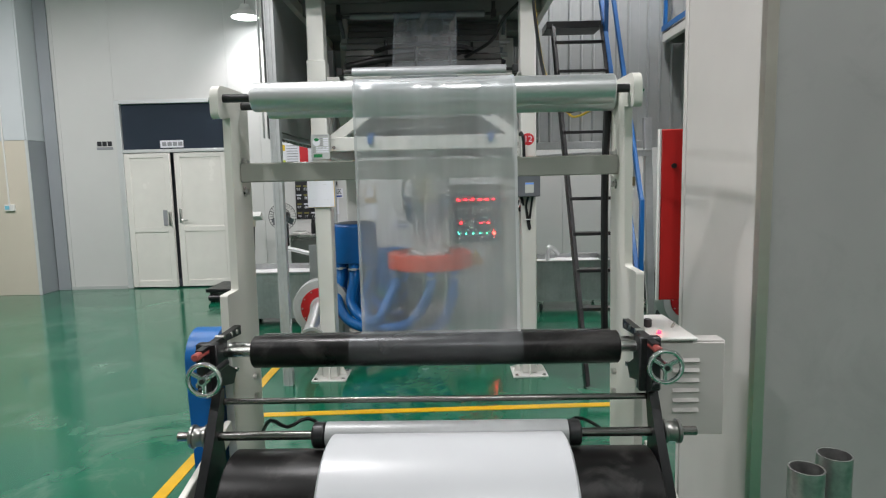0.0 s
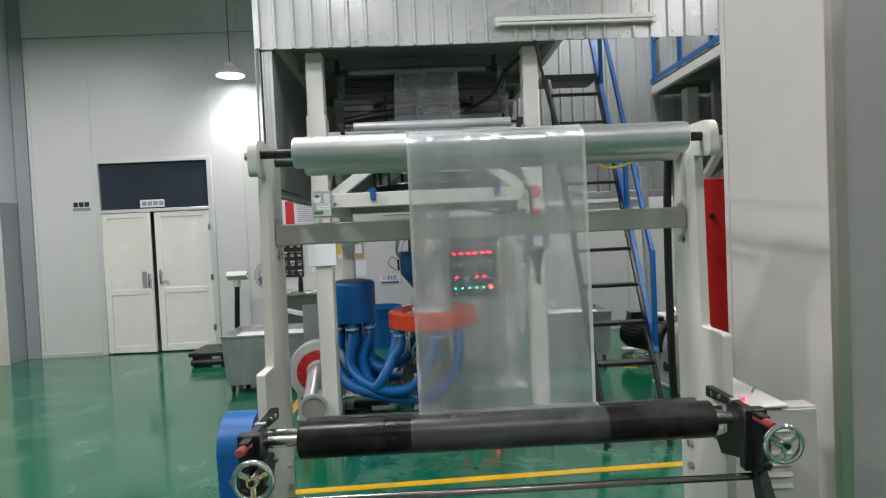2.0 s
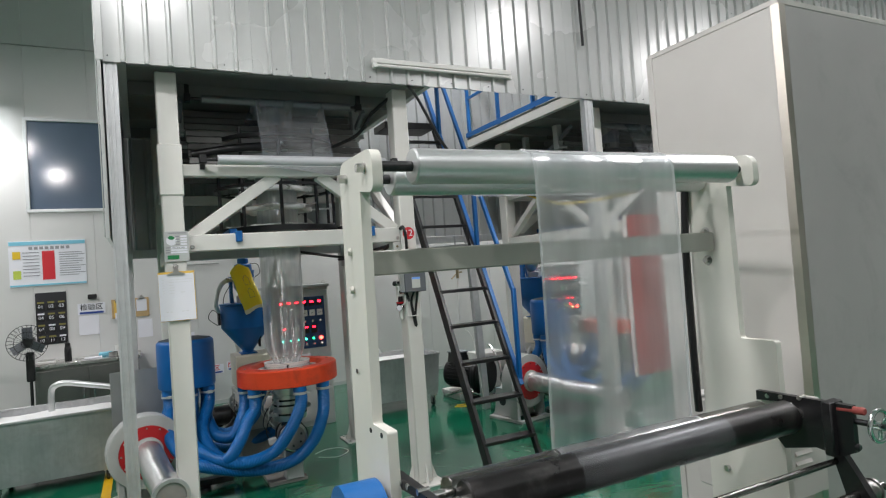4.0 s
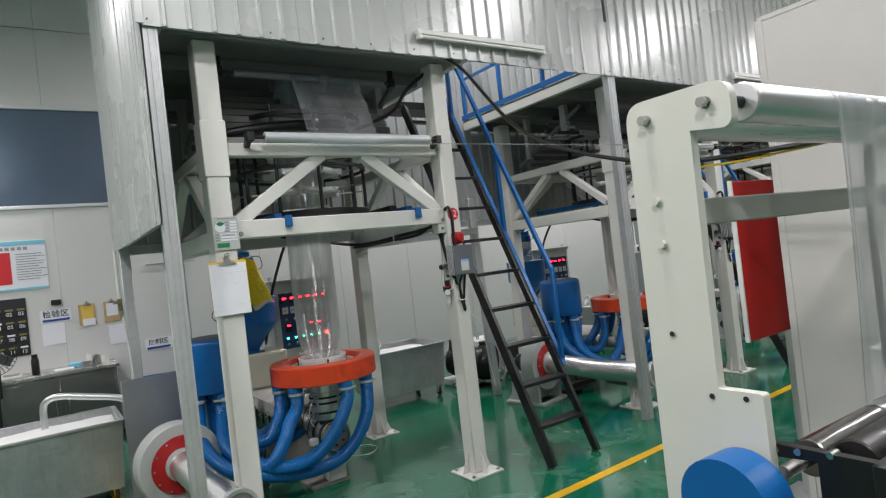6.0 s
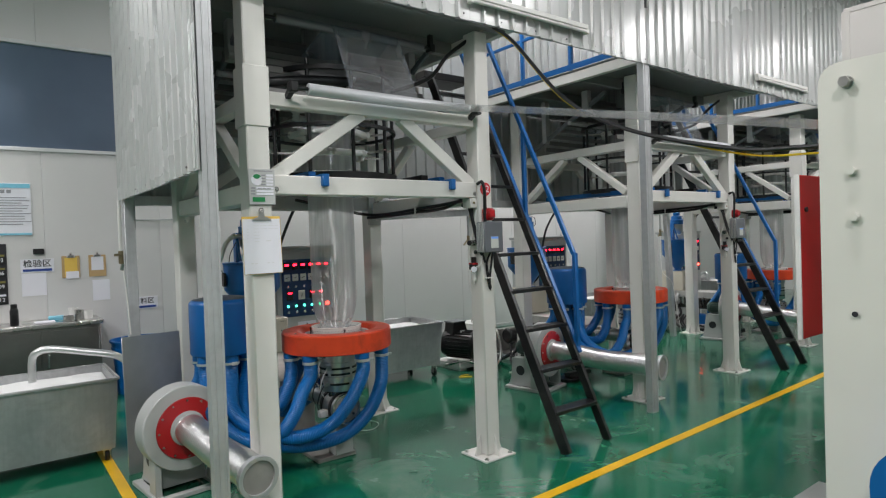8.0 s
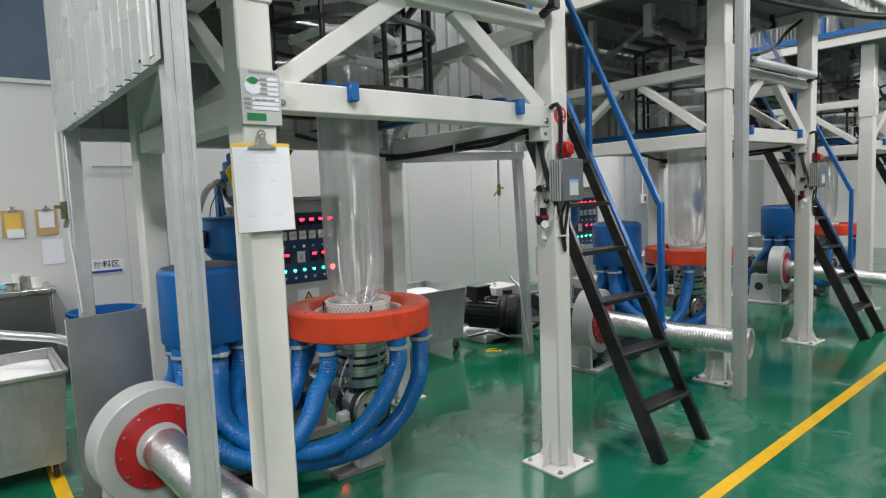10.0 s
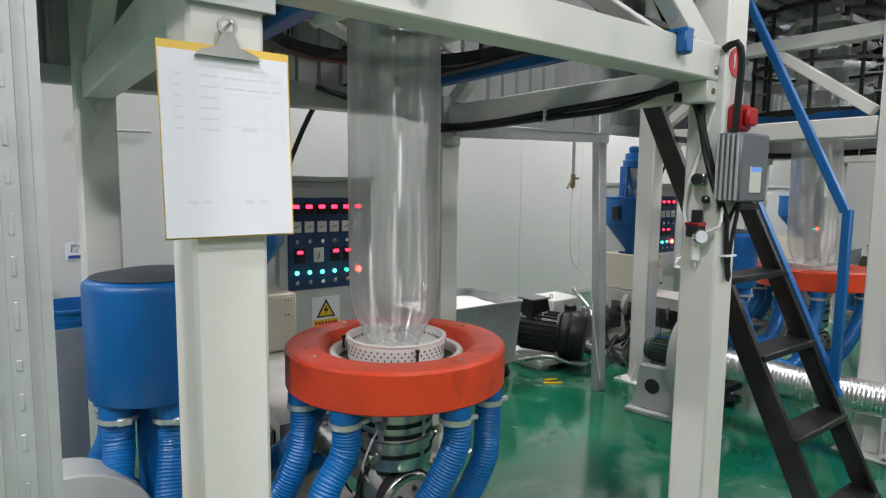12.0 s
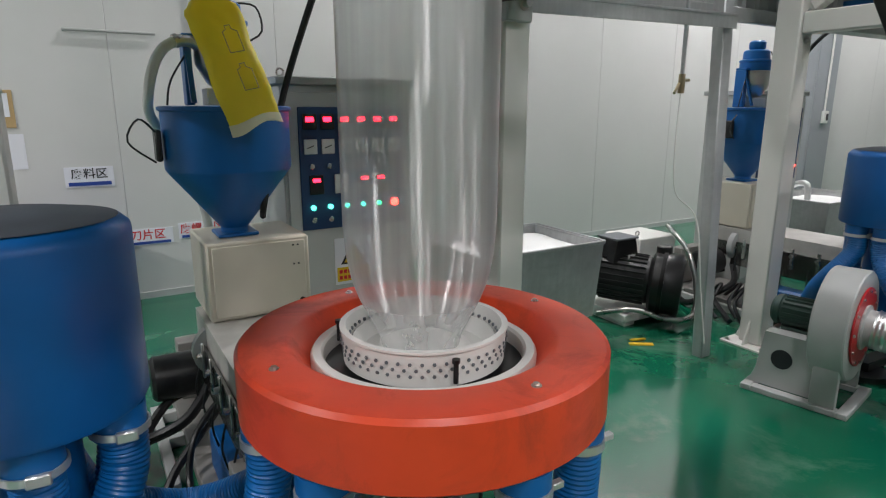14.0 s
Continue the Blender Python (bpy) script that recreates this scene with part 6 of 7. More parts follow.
def shifted(ob, n, dx=None, dy=None):
    return copy_thing(ob, Matrix.Translation((NEXT[0] * n if dx is None else dx, NEXT[1] * n if dy is None else dy, 0)) @ ob.matrix_basis)


def machines():
    row = [tower(), basket(), air_ring(), bubble(), air_drum(), *ring_hoses(), extruder(), hopper(), cabinet(), *post_box(), *post_air(), side_cables(), *film_rollers(), upper_gear(), ladder(), mill_motor()]
    for n in (1, 2):
        for ob in row:
            shifted(ob, n)
    post_label()
    clipboard()
    number_sticker()
    loader_hose()
    sack()
    b = resin_bin(1.34, 2.24, 7.1, 7.75, 0.13, 0.61, "galvanised resin bin on castors heaped with white pellets", [(1.54, 7.4, 0.45), (1.54, 7.4, 0.68), (1.56, 7.45, 0.74), (1.64, 7.6, 0.7), (1.72, 7.7, 0.62)])
    for n in (1, 2):
        shifted(b, n)
    resin_bin(-2.06, -1.12, 6.63, 7.33, 0.095, 0.612, "galvanised resin bin on castors filled with white pellets", [(-1.62, 7.0, 0.5), (-1.62, 7.0, 0.75), (-1.59, 6.98, 0.82), (-1.5, 6.95, 0.84), (-1.3, 6.9, 0.8), (-1.08, 6.85, 0.74), (-0.95, 6.85, 0.6)])
    blower(-0.895, 5.72, 0.42, -0.775, 4.72, 0.35)
    blower(2.62, 5.89, 0.40, 2.86, 4.72, 0.35)
    blower(6.45, 5.95, 0.44, 6.6, 4.85, 0.35)
    deck(-0.94, 1.22, False, "steel platform over the machine tower")
    deck(2.70, 4.96, True, "steel platform with a blue railing over the machine tower")
    deck(6.45, 8.7, True, "steel platform with a blue railing over the machine tower")


def mill_motor():
    """Black drive motor and pulley guard on a pale bed."""
    x, y = 2.68, 7.25
    m = thing("drive_motor", "black drive motor and round pulley guard on a white bed", "motor", (x, y, 0), "drive motors")
    guard, back = Vector((2.81, 7.06, 0.27)), Vector((2.53, 7.46, 0.3))
    d = back - guard
    ax = Matrix.Translation(guard) @ d.to_track_quat("Z", "Y").to_matrix().to_4x4()
    n = d.length
    part("motor", Shape().lathe([(0.0, 0.1), (0.14, 0.1), (0.16, 0.12), (0.16, n - 0.04), (0.14, n), (0.0, n)], ax, 30), BLACK, m)
    for k in range(26):
        t = 2 * math.pi * k / 26
        p, q = ax @ Vector((0.165 * math.cos(t), 0.165 * math.sin(t), 0.14)), ax @ Vector((0.165 * math.cos(t), 0.165 * math.sin(t), n - 0.06))
        part("fin", Shape().beam(p, q, 0.006, 0.012), BLACK, m)
    part("guard", Shape().lathe([(0.0, -0.09), (0.19, -0.09), (0.205, -0.07), (0.205, 0.09), (0.18, 0.11), (0.0, 0.11)], ax, 36), BLACK, m)
    part("guard_ring", Shape().lathe([(0.2, 0.02), (0.217, 0.02), (0.217, 0.045), (0.2, 0.045)], ax, 36, closed=True), RUBBER, m)
    part("guard_cap", Shape().cyl((2.8, 7.1, 0.46), (2.8, 7.1, 0.52), 0.05, 18, bevel=0.006), BLACK, m)
    part("terminal_box", Shape().prism([(2.5, 0.4), (2.74, 0.4), (2.7, 0.55), (2.53, 0.55)], 7.26, 7.42, "y"), BLACK, m)
    part("box_lid", Shape().box(2.515, 2.715, 7.245, 7.435, 0.551, 0.565, 0.004), GREY_BOX, m)
    part("name_plate", Shape().box(2.6, 2.67, 7.225, 7.228, 0.42, 0.455), LIGHT_GREY, m)
    part("bed", Shape().box(2.49, 2.98, 7.12, 7.6, 0.025, 0.085, 0.008), WHITE, m)
    for px in (2.5, 2.86):
        part("foot", Shape().box(px, px + 0.1, 7.13, 7.59, 0.0, 0.024, 0.004), WHITE, m)
    part("hose", Shape().sweep([(2.42, 7.3, 0.06), (2.55, 7.1, 0.12), (2.7, 6.97, 0.07), (2.9, 6.93, 0.06), (3.03, 7.0, 0.2), (3.04, 7.1, 0.45), (3.05, 7.3, 0.6)], 0.018, 10), STAINLESS, m)
    part("white_case", Shape().box(3.02, 3.42, 7.5, 7.85, 0.0, 0.46, 0.008), WHITE, m)
    part("lifting_eye", Shape().lathe([(0.014, -0.004), (0.022, -0.004), (0.022, 0.004), (0.014, 0.004)], Matrix.Translation((3.1, 7.6, 0.48)) @ pose(0, 0, 0, 90, 0, 0), 14, closed=True), STAINLESS, m)
    for k, (dx, dy) in enumerate(((0.5, -0.5), (0.56, -0.42), (0.45, -0.35))):
        part("cable", Shape().sweep([(x + dx, y + dy, 0.02), (x + dx + 0.06, y + dy + 0.1, 0.12 - 0.02 * k), (x + dx + 0.2, y + dy + 0.12, 0.2), (x + dx + 0.3, y + dy + 0.3, 0.05)], 0.012, 8), CABLE, m)
    return m

# ---- winder ----
def rounded(outline):
    """An outline of (a, b, radius) with its corners turned into arcs."""
    out = []
    n = len(outline)
    for i, (a, b, r) in enumerate(outline):
        p = Vector((a, b))
        if not r:
            out.append((a, b))
            continue
        q0, q1 = Vector(outline[i - 1][:2]) - p, Vector(outline[(i + 1) % n][:2]) - p
        s, e = p + q0.normalized() * r, p + q1.normalized() * r
        for k in range(7):
            t = k / 6
            out.append(tuple((1 - t) ** 2 * s + 2 * t * (1 - t) * p + t * t * e))
    return out


PLATE_LEFT = rounded([(2.205, 0.0, 0), (2.205, 1.908, 0.05), (1.943, 1.903, 0.045), (1.943, 1.798, 0.03), (2.04, 1.812, 0.0), (2.04, 1.255, 0.006), (1.943, 1.255, 0.008), (1.935, 0.0, 0)])
PLATE_RIGHT = rounded([(2.205, 0.0, 0), (2.205, 1.913, 0.05), (1.935, 1.908, 0.045), (1.935, 1.803, 0.03), (2.04, 1.817, 0.0), (2.04, 1.31, 0.012), (1.915, 1.31, 0.012), (1.912, 0.0, 0)])


def handwheel(x, y, z, parent):
    m = Matrix.Translation((x, y, z)) @ pose(0, 0, 0, 90, 0, 0)
    w = part("handwheel", Shape().lathe([(0.042 + 0.0065 * math.cos(a), 0.0065 * math.sin(a)) for a in [2 * math.pi * i / 10 for i in range(10)]], m, 32, closed=True), CHROME, parent, "chrome handwheel")
    part("hub", Shape().lathe([(0.0, -0.01), (0.013, -0.01), (0.013, 0.012), (0.0, 0.012)], m, 16), CHROME, w)
    s = Shape()
    for k in range(3):
        t = 2 * math.pi * k / 3 + 0.5
        s.beam(m @ Vector((0.012 * math.cos(t), 0.012 * math.sin(t), 0)), m @ Vector((0.04 * math.cos(t), 0.04 * math.sin(t), 0)), 0.011, 0.008, 0.002, (0, 1, 0))
    part("spoke_spider", s, CHROME, w)
    part("hub_cap", Shape().cyl((x, y - 0.0105, z), (x, y - 0.016, z), 0.007, 12), BLACK, w)
    part("spindle", Shape().cyl((x, y + 0.012, z), (x, 1.76, z), 0.009, 12), BLACK, w)


def lean(z):
    """How far the winder's side plates lean inwards at height z."""
    return 0.013 * max(0.0, z - 1.1)


def winder():
    w = thing("winder", "cream film winder frame with rollers and handwheels", "winder", (0.24, 2.0, 0))
    for x0, x1, side in ((-0.408, -0.383, -1), (0.886, 0.911, 1)):
        plate = Shape().prism(PLATE_LEFT if side < 0 else PLATE_RIGHT, x0, x1, "x")
        plate.v = [(q[0] - side * lean(q[2]), q[1], q[2]) for q in plate.v]
        p = part("side_plate", plate, CREAM, w)
        xo = x0 if side < 0 else x1
        xi = x1 if side < 0 else x0
        for y, z in ((2.148, 1.86), (1.997, 1.862)):
            bolt(p, (xo - side * lean(z), y, z), (side, 0, 0), 0.0115, 0.018, STAINLESS, 1.15)
        for y, z in ((2.142, 1.672), (2.138, 1.574)):
            bolt(p, (xo - side * lean(z), y, z), (side, 0, 0), 0.0095, 0.006, CREAM, 1.1)
        for y, z in ((2.138, 1.672), (2.138, 1.574), (2.13, 0.93), (2.13, 0.86)):
            bolt(p, (xi - side * lean(z), y, z), (-side, 0, 0), 0.011, 0.014)
        for y, z in ((2.14, 1.368), (2.056, 1.237), (1.979, 1.241), (1.982, 1.115)):
            part("bolt_hole", Shape().cyl((xo - side * lean(z), y, z), (xo + side * (0.002 - lean(z)), y, z), 0.006, 14), BRASS if z < 1.2 else INK_BLACK, p)
        part("foot", Shape().box(x0 - 0.03, x1 + 0.03, 1.88, 2.25, 0, 0.015, 0.002), CREAM, p)
        # nip roller bearing arm
        xa, xb = (x1 + 0.002, x1 + 0.022) if side < 0 else (x0 - 0.022, x0 - 0.002)
        a = part("bearing_arm", Shape().prism([(1.985, 1.15), (1.69, 1.15), (1.69, 1.02), (1.73, 1.0), (1.8, 1.01), (1.9, 0.985), (1.93, 1.02), (1.865, 1.055), (1.865, 1.13), (1.985, 1.12)], xa, xb, "x"), BLACK, w, "black nip bearing arm")
        part("bearing_block", Shape().box(min(xa, xb) - 0.02, max(xa, xb) + 0.02, 1.735, 1.765, 1.0, 1.155, 0.004), BLACK, a)
        for y, z in ((1.9, 1.142), (1.945, 1.138), (1.84, 1.148), (1.93, 1.02)):
            part("bolt", Shape().cyl((xa - 0.004, y, z), (xb + 0.004, y, z), 0.007, 10), STAINLESS, a)
        part("grip", Shape().cyl(((xa + xb) / 2, 1.735, 1.135), ((xa + xb) / 2, 1.66, 1.138), 0.011, 14, bevel=0.003), material_grip, a, "dull red grip")
        part("grip", Shape().cyl(((xa + xb) / 2, 1.735, 1.035), ((xa + xb) / 2, 1.68, 1.035), 0.01, 12, bevel=0.003), BLACK, a)
        handwheel(-0.325 if side < 0 else 0.88, 1.605 if side < 0 else 1.63, 1.095 if side < 0 else 1.105, w)
        # lower swing arms for the shaft
        xs = (-0.36, -0.335) if side < 0 else (0.868, 0.893)
        part("swing_arm", Shape().prism([(1.76, 1.02), (1.735, 1.02), (1.69, 0.95), (1.66, 0.9), (1.54, 0.74), (1.52, 0.5), (1.74, 0.5), (1.75, 0.72), (1.73, 0.9), (1.75, 0.97)], xs[0], xs[1], "x"), BLACK, w)
        part("side_rail", Shape().beam((sum(xs) / 2 + side * 0.045, 1.3, 0.7 if side < 0 else 0.62), (sum(xs) / 2 + side * 0.045, 1.92, 0.83 if side < 0 else 0.75), 0.02, 0.06, 0.003), CREAM, w)
        part("bed_leg", Shape().box(xs[0] - 0.01, xs[1] + 0.01, 1.32, 1.93, 0.0, 0.5, 0.006), CREAM, w)
    part("cross_beam", Shape().box(-0.375, 0.878, 2.105, 2.15, 1.606, 1.67, 0.004), material_beam, w, "grey green cross beam")
    part("lower_cross_beam", Shape().box(-0.382, 0.885, 2.1, 2.16, 0.2, 0.3, 0.004), CREAM, w)
    for x1, y, z in ((0.83, 1.99, 1.866), (0.87, 2.148, 1.86)):
        part("roller", Shape().cyl((-0.28, y, z), (x1, y, z), 0.044, 36, bevel=0.004), ALUMINIUM, w, "large bright aluminium roller")
        part("roller_shaft", Shape().cyl((-0.373, y, z), (0.876, y, z), 0.013, 14), BLACK, w)
    part("guide_roller", Shape().cyl((-0.272, 1.935, 1.092), (0.812, 1.935, 1.092), 0.04, 36, bevel=0.003), OILY, w, "dark steel guide roller behind the nip")
    part("roller_shaft", Shape().cyl((-0.38, 1.935, 1.092), (0.885, 1.935, 1.092), 0.014, 12), STAINLESS, w)
    part("tie_rod", Shape().cyl((-0.37, 1.75, 0.982), (0.87, 1.75, 0.982), 0.009, 14), OILY, w)
    part("roller_shaft", Shape().cyl((-0.38, 1.846, 1.1), (0.886, 1.846, 1.1), 0.016, 14), STAINLESS, w)
    nip = part("nip_roller", Shape().cyl((-0.272, 1.846, 1.1), (0.812, 1.846, 1.1), 0.048, 40, bevel=0.004), RUBBER, w, "black rubber nip roller", at=pose(0.27, 1.846, 1.1))
    drum = part("winding_drum", Shape().cyl((-0.29, 1.66, 0.715), (0.86, 1.66, 0.715), 0.15, 48, bevel=0.006), RUBBER, w, "large black winding drum", at=pose(0.27, 1.66, 0.715))
    part("roller_shaft", Shape().cyl((-0.35, 1.66, 0.715), (0.9, 1.66, 0.715), 0.02, 14), STAINLESS, w)
    # belt guard and motor
    part("belt_guard", Shape().prism([(1.99 + 0.095 * math.cos(a), 1.047 + 0.095 * math.sin(a)) for a in [math.pi * i / 16 for i in range(17)]] + [(1.92, 0.62), (2.065, 0.62)], -0.51, -0.42, "x"), BLUE, w, "blue belt guard")
    part("guard_bolt", Shape().cyl((-0.465, 1.895, 0.985), (-0.465, 1.88, 0.985), 0.01, 8), STAINLESS, w)
    part("motor_cover", Shape().cyl((-0.7, 1.62, 0.6), (-0.46, 1.62, 0.6), 0.12, 32, bevel=0.015), BLUE, w, "blue motor cover")
    part("motor_foot", Shape().box(-0.66, -0.45, 1.53, 1.71, 0.0, 0.5, 0.008), BLACK, w)
    for way in ([(-0.3, 1.95, 0.8), (-0.26, 1.92, 0.855), (-0.2, 1.9, 0.84), (-0.14, 1.92, 0.86), (-0.08, 1.95, 0.8)], [(0.66, 1.95, 0.8), (0.7, 1.92, 0.85), (0.75, 1.94, 0.83), (0.8, 1.96, 0.79)]):
        part("wire", Shape().sweep(way, 0.006, 6), CABLE, w)
    part("cable", Shape().sweep([(0.865, 2.2, 1.86), (0.86, 2.215, 1.6), (0.862, 2.22, 1.2), (0.866, 2.222, 1.04)], 0.013, 8), CABLE, w, "black cable down the plate")
    # shaft with bearings
    y, z = 1.70, 0.9
    s = thing("winding_shaft", "steel winding shaft with ring bearings", "shaft", (0.27, y, z))
    part("shaft", Shape().cyl((-0.45, y, z), (0.99, y, z), 0.0125, 16), OILY, s)
    for x in (-0.388, 0.921):
        part("bearing", Shape().lathe([(0.0135, -0.025), (0.03, -0.025), (0.033, -0.022), (0.033, -0.015), (0.029, -0.013), (0.027, -0.008), (0.027, 0.008), (0.029, 0.013), (0.033, 0.015), (0.033, 0.022), (0.03, 0.025), (0.0135, 0.025)], Matrix.Translation((x, y, z)) @ pose(0, 0, 0, 0, 90, 0), 24, closed=True), DARK_STEEL, s)
    for x in (-0.05, 0.655):
        part("chuck", Shape().cyl((x - 0.018, y, z), (x + 0.018, y, z), 0.036, 20, bevel=0.005), BLACK, s)
    single("paper_core", Shape().pipe((-0.03, y, z), (0.637, y, z), 0.0365, 0.031), CORE, (0.29, y, z), "grey paper core on the winding shaft", "core")
    roll = thing("film_roll", "fat roll of white film being wound", "film roll", pose(0.314, 1.335, 0.855))
    at = Matrix.Translation((0.314, 1.335, 0.855)) @ pose(0, 0, 0, 0, 90, 0)
    part("wound_film", Shape().lathe([(0.041, -0.262), (0.18, -0.262), (0.19, -0.256), (0.19, 0.256), (0.18, 0.262), (0.041, 0.262)], at, 64, closed=True), ROLL_FILM, roll)
    part("core", Shape().lathe([(0.034, -0.27), (0.04, -0.27), (0.04, 0.27), (0.034, 0.27)], at, 32, closed=True), CORE, roll, "grey paper core")
    # control cabinet of the winder
    c = thing("winder_cabinet", "grey louvred control box bolted to the winder plate", "control cabinet", (1.04, 2.1, 0.76))
    part("body", Shape().box(0.912, 1.085, 1.99, 2.29, 0.76, 1.07, 0.006), PARTITION, c)
    part("louvre_panel", Shape().box(1.086, 1.19, 1.99, 2.05, 0.76, 1.075, 0.003), PARTITION, c)
    part("front_cover", Shape().box(0.914, 1.188, 1.984, 1.9895, 0.763, 1.068, 0.002), PARTITION, c)
    part("desk", Shape().box(0.93, 1.1, 1.975, 2.305, 1.076, 1.087, 0.004), WHITE, c, "white switch plate")
    for k in range(6):
        part("louvre", Shape().prism([(1.9835, 0.838 + k * 0.033), (1.977, 0.842 + k * 0.033), (1.9835, 0.853 + k * 0.033)], 1.025, 1.108, "x"), PARTITION, c)
    part("knob", Shape().cyl((0.985, 2.12, 1.088), (0.985, 2.118, 1.115), 0.014, 16, bevel=0.003), BLACK, c)
    part("knob", Shape().cyl((0.955, 2.25, 1.088), (0.955, 2.248, 1.11), 0.014, 16, bevel=0.003), BLACK, c)
    part("toggle", Shape().cyl((1.06, 2.1, 1.088), (1.07, 2.1, 1.108), 0.004, 10), STAINLESS, c)
    part("pilot_lamp", Shape().cyl((0.995, 2.03, 1.088), (0.995, 2.029, 1.096), 0.006, 12), LED_RED, c)
    return w, nip, drum, roll


material_grip = material("dull_red_grip", (0.3, 0.06, 0.05), 0.5, 0, 0.1, 20)
material_beam = material("grey_green_paint", (0.36, 0.36, 0.32), 0.4, 0, 0.05, 10, stain=0.08)


def webs():
    """Clear film from the upper rollers over the tower front to the winder."""
    def strip(name, rows, mat, label, wave=0.002, n=28, seed=1):
        rnd = random.Random(seed)
        ph = [rnd.uniform(0, 6.28) for _ in range(4)]
        dense = []
        for (x0, x1, y, z), (u0, u1, v, w) in zip(rows, rows[1:]):
            k = max(1, int(math.hypot(v - y, w - z) / 0.05))
            for j in range(k):
                t = j / k
                dense.append((x0 + (u0 - x0) * t, x1 + (u1 - x1) * t, y + (v - y) * t, z + (w - z) * t))
        dense.append(rows[-1])
        vs, fs = [], []
        for r, (x0, x1, y, z) in enumerate(dense):
            env = math.sin(math.pi * r / (len(dense) - 1))
            for i in range(n + 1):
                u = i / n
                d = env * wave * (math.sin(9 * u + ph[0]) + 0.6 * math.sin(23 * u + ph[1] + 0.1 * r) + 0.4 * math.sin(41 * u + ph[2]))
                edge = 0.02 * env * wave / 0.002 * (u ** 8 + (1 - u) ** 8) * 0.5
                vs.append((x0 + (x1 - x0) * u, y + d - edge, z + d * 0.4))
        for r in range(len(dense) - 1):
            for i in range(n):
                a = r * (n + 1) + i
                fs.append((a, a + 1, a + n + 2, a + n + 1))
        edge_mat = FILM_EDGE if mat is FILM else mat
        web = thing(name, label, "film web", (rows[0][0], rows[0][2], rows[0][3]), "film webs")
        part("sheet", Shape().add(vs, fs), mat, web)
        # strips over both folds, with the bright edge glint put into their haze
        for a, b in ((0, 1), (n - 1, n)):
            ev, ef = [], []
            for r in range(len(dense)):
                p, q = vs[r * (n + 1) + a], vs[r * (n + 1) + b]
                lo, hi = (0.0, 0.5) if a == 0 else (0.5, 1.0)
                for u in (lo, hi):
                    ev.append((p[0] + (q[0] - p[0]) * u, p[1] + (q[1] - p[1]) * u - 0.001, p[2] + (q[2] - p[2]) * u + 0.001))
            ef = [(2 * r, 2 * r + 1, 2 * r + 3, 2 * r + 2) for r in range(len(dense) - 1)]
            part("folded_edge", Shape().add(ev, ef), edge_mat, web, "folded film edge with its bright glint laid on as a strip")
        return web
    strip("film_web", [(0.02, 0.515, 2.118, 1.8265), (0.025, 0.515, 2.1, 1.862), (0.03, 0.52, 2.04, 1.878), (0.033, 0.523, 2.02, 1.9), (0.035, 0.525, 1.99, 1.913), (0.037, 0.525, 1.955, 1.896), (0.038, 0.527, 1.943, 1.864), (0.038, 0.53, 1.949, 1.55), (0.038, 0.535, 1.956, 1.17), (0.038, 0.535, 1.955, 1.1295), (0.038, 0.535, 1.935, 1.1345), (0.038, 0.535, 1.915, 1.1295), (0.038, 0.535, 1.899, 1.114)], FILM, "clear plastic film hanging down before the winder", 0.003, seed=3)
    strip("film_web", [(-0.08, 0.415, 4.79, 2.3895), (-0.06, 0.43, 3.9, 2.2), (-0.035, 0.45, 3.0, 2.0), (0.02, 0.515, 2.148, 1.8145)], FILM_WEB, "clear plastic film running level to the winder", 0.003, seed=5)
    up = strip("film_web", [(-0.07, 0.425, 5.1, 2.9475), (-0.07, 0.425, 5.072, 2.93), (-0.08, 0.415, 4.811, 2.42)], FILM_UP, "clear plastic film slanting down to the tower front", 0.002, seed=6)
    lay = strip("film_web", [(-0.15, 0.5, 6.1, 2.64), (-0.1, 0.47, 5.6, 2.8), (-0.07, 0.425, 5.13, 2.9475)], FILM_UP, "clear plastic film under the platform", 0.002, seed=7)
    for n in (1, 2):
        for ob in (up, lay):
            shifted(ob, n)
    single("film_wrap", Shape().lathe([(0.0488, -0.27), (0.0492, -0.268), (0.0492, 0.238), (0.0488, 0.24)], Matrix.Translation((0.29, 1.846, 1.1)) @ pose(0, 0, 0, 0, 90, 0), 40, closed=True), FILM_WRAP, (0.29, 1.846, 1.1), "thin film wrapped round the black nip roller", "film web")
    c = thing("air_cable", "sagging black and yellow cable from the tower to the winder", "cable", (0.99, 4.7, 2.95))
    pts = [(0.99, 4.72, 3.0), (0.96, 4.5, 2.84), (0.94, 4.06, 2.375), (0.92, 3.62, 2.117), (0.9, 3.04, 1.93), (0.885, 2.71, 1.888), (0.865, 2.2, 1.865)]
    part("black_cable", Shape().sweep(pts, 0.011, 8), CABLE, c)
    part("yellow_cable", Shape().sweep([(x + 0.012, y, z - 0.012 + 0.016 * math.sin(4 * y)) for x, y, z in pts], 0.005, 6), INK_YELLOW, c)


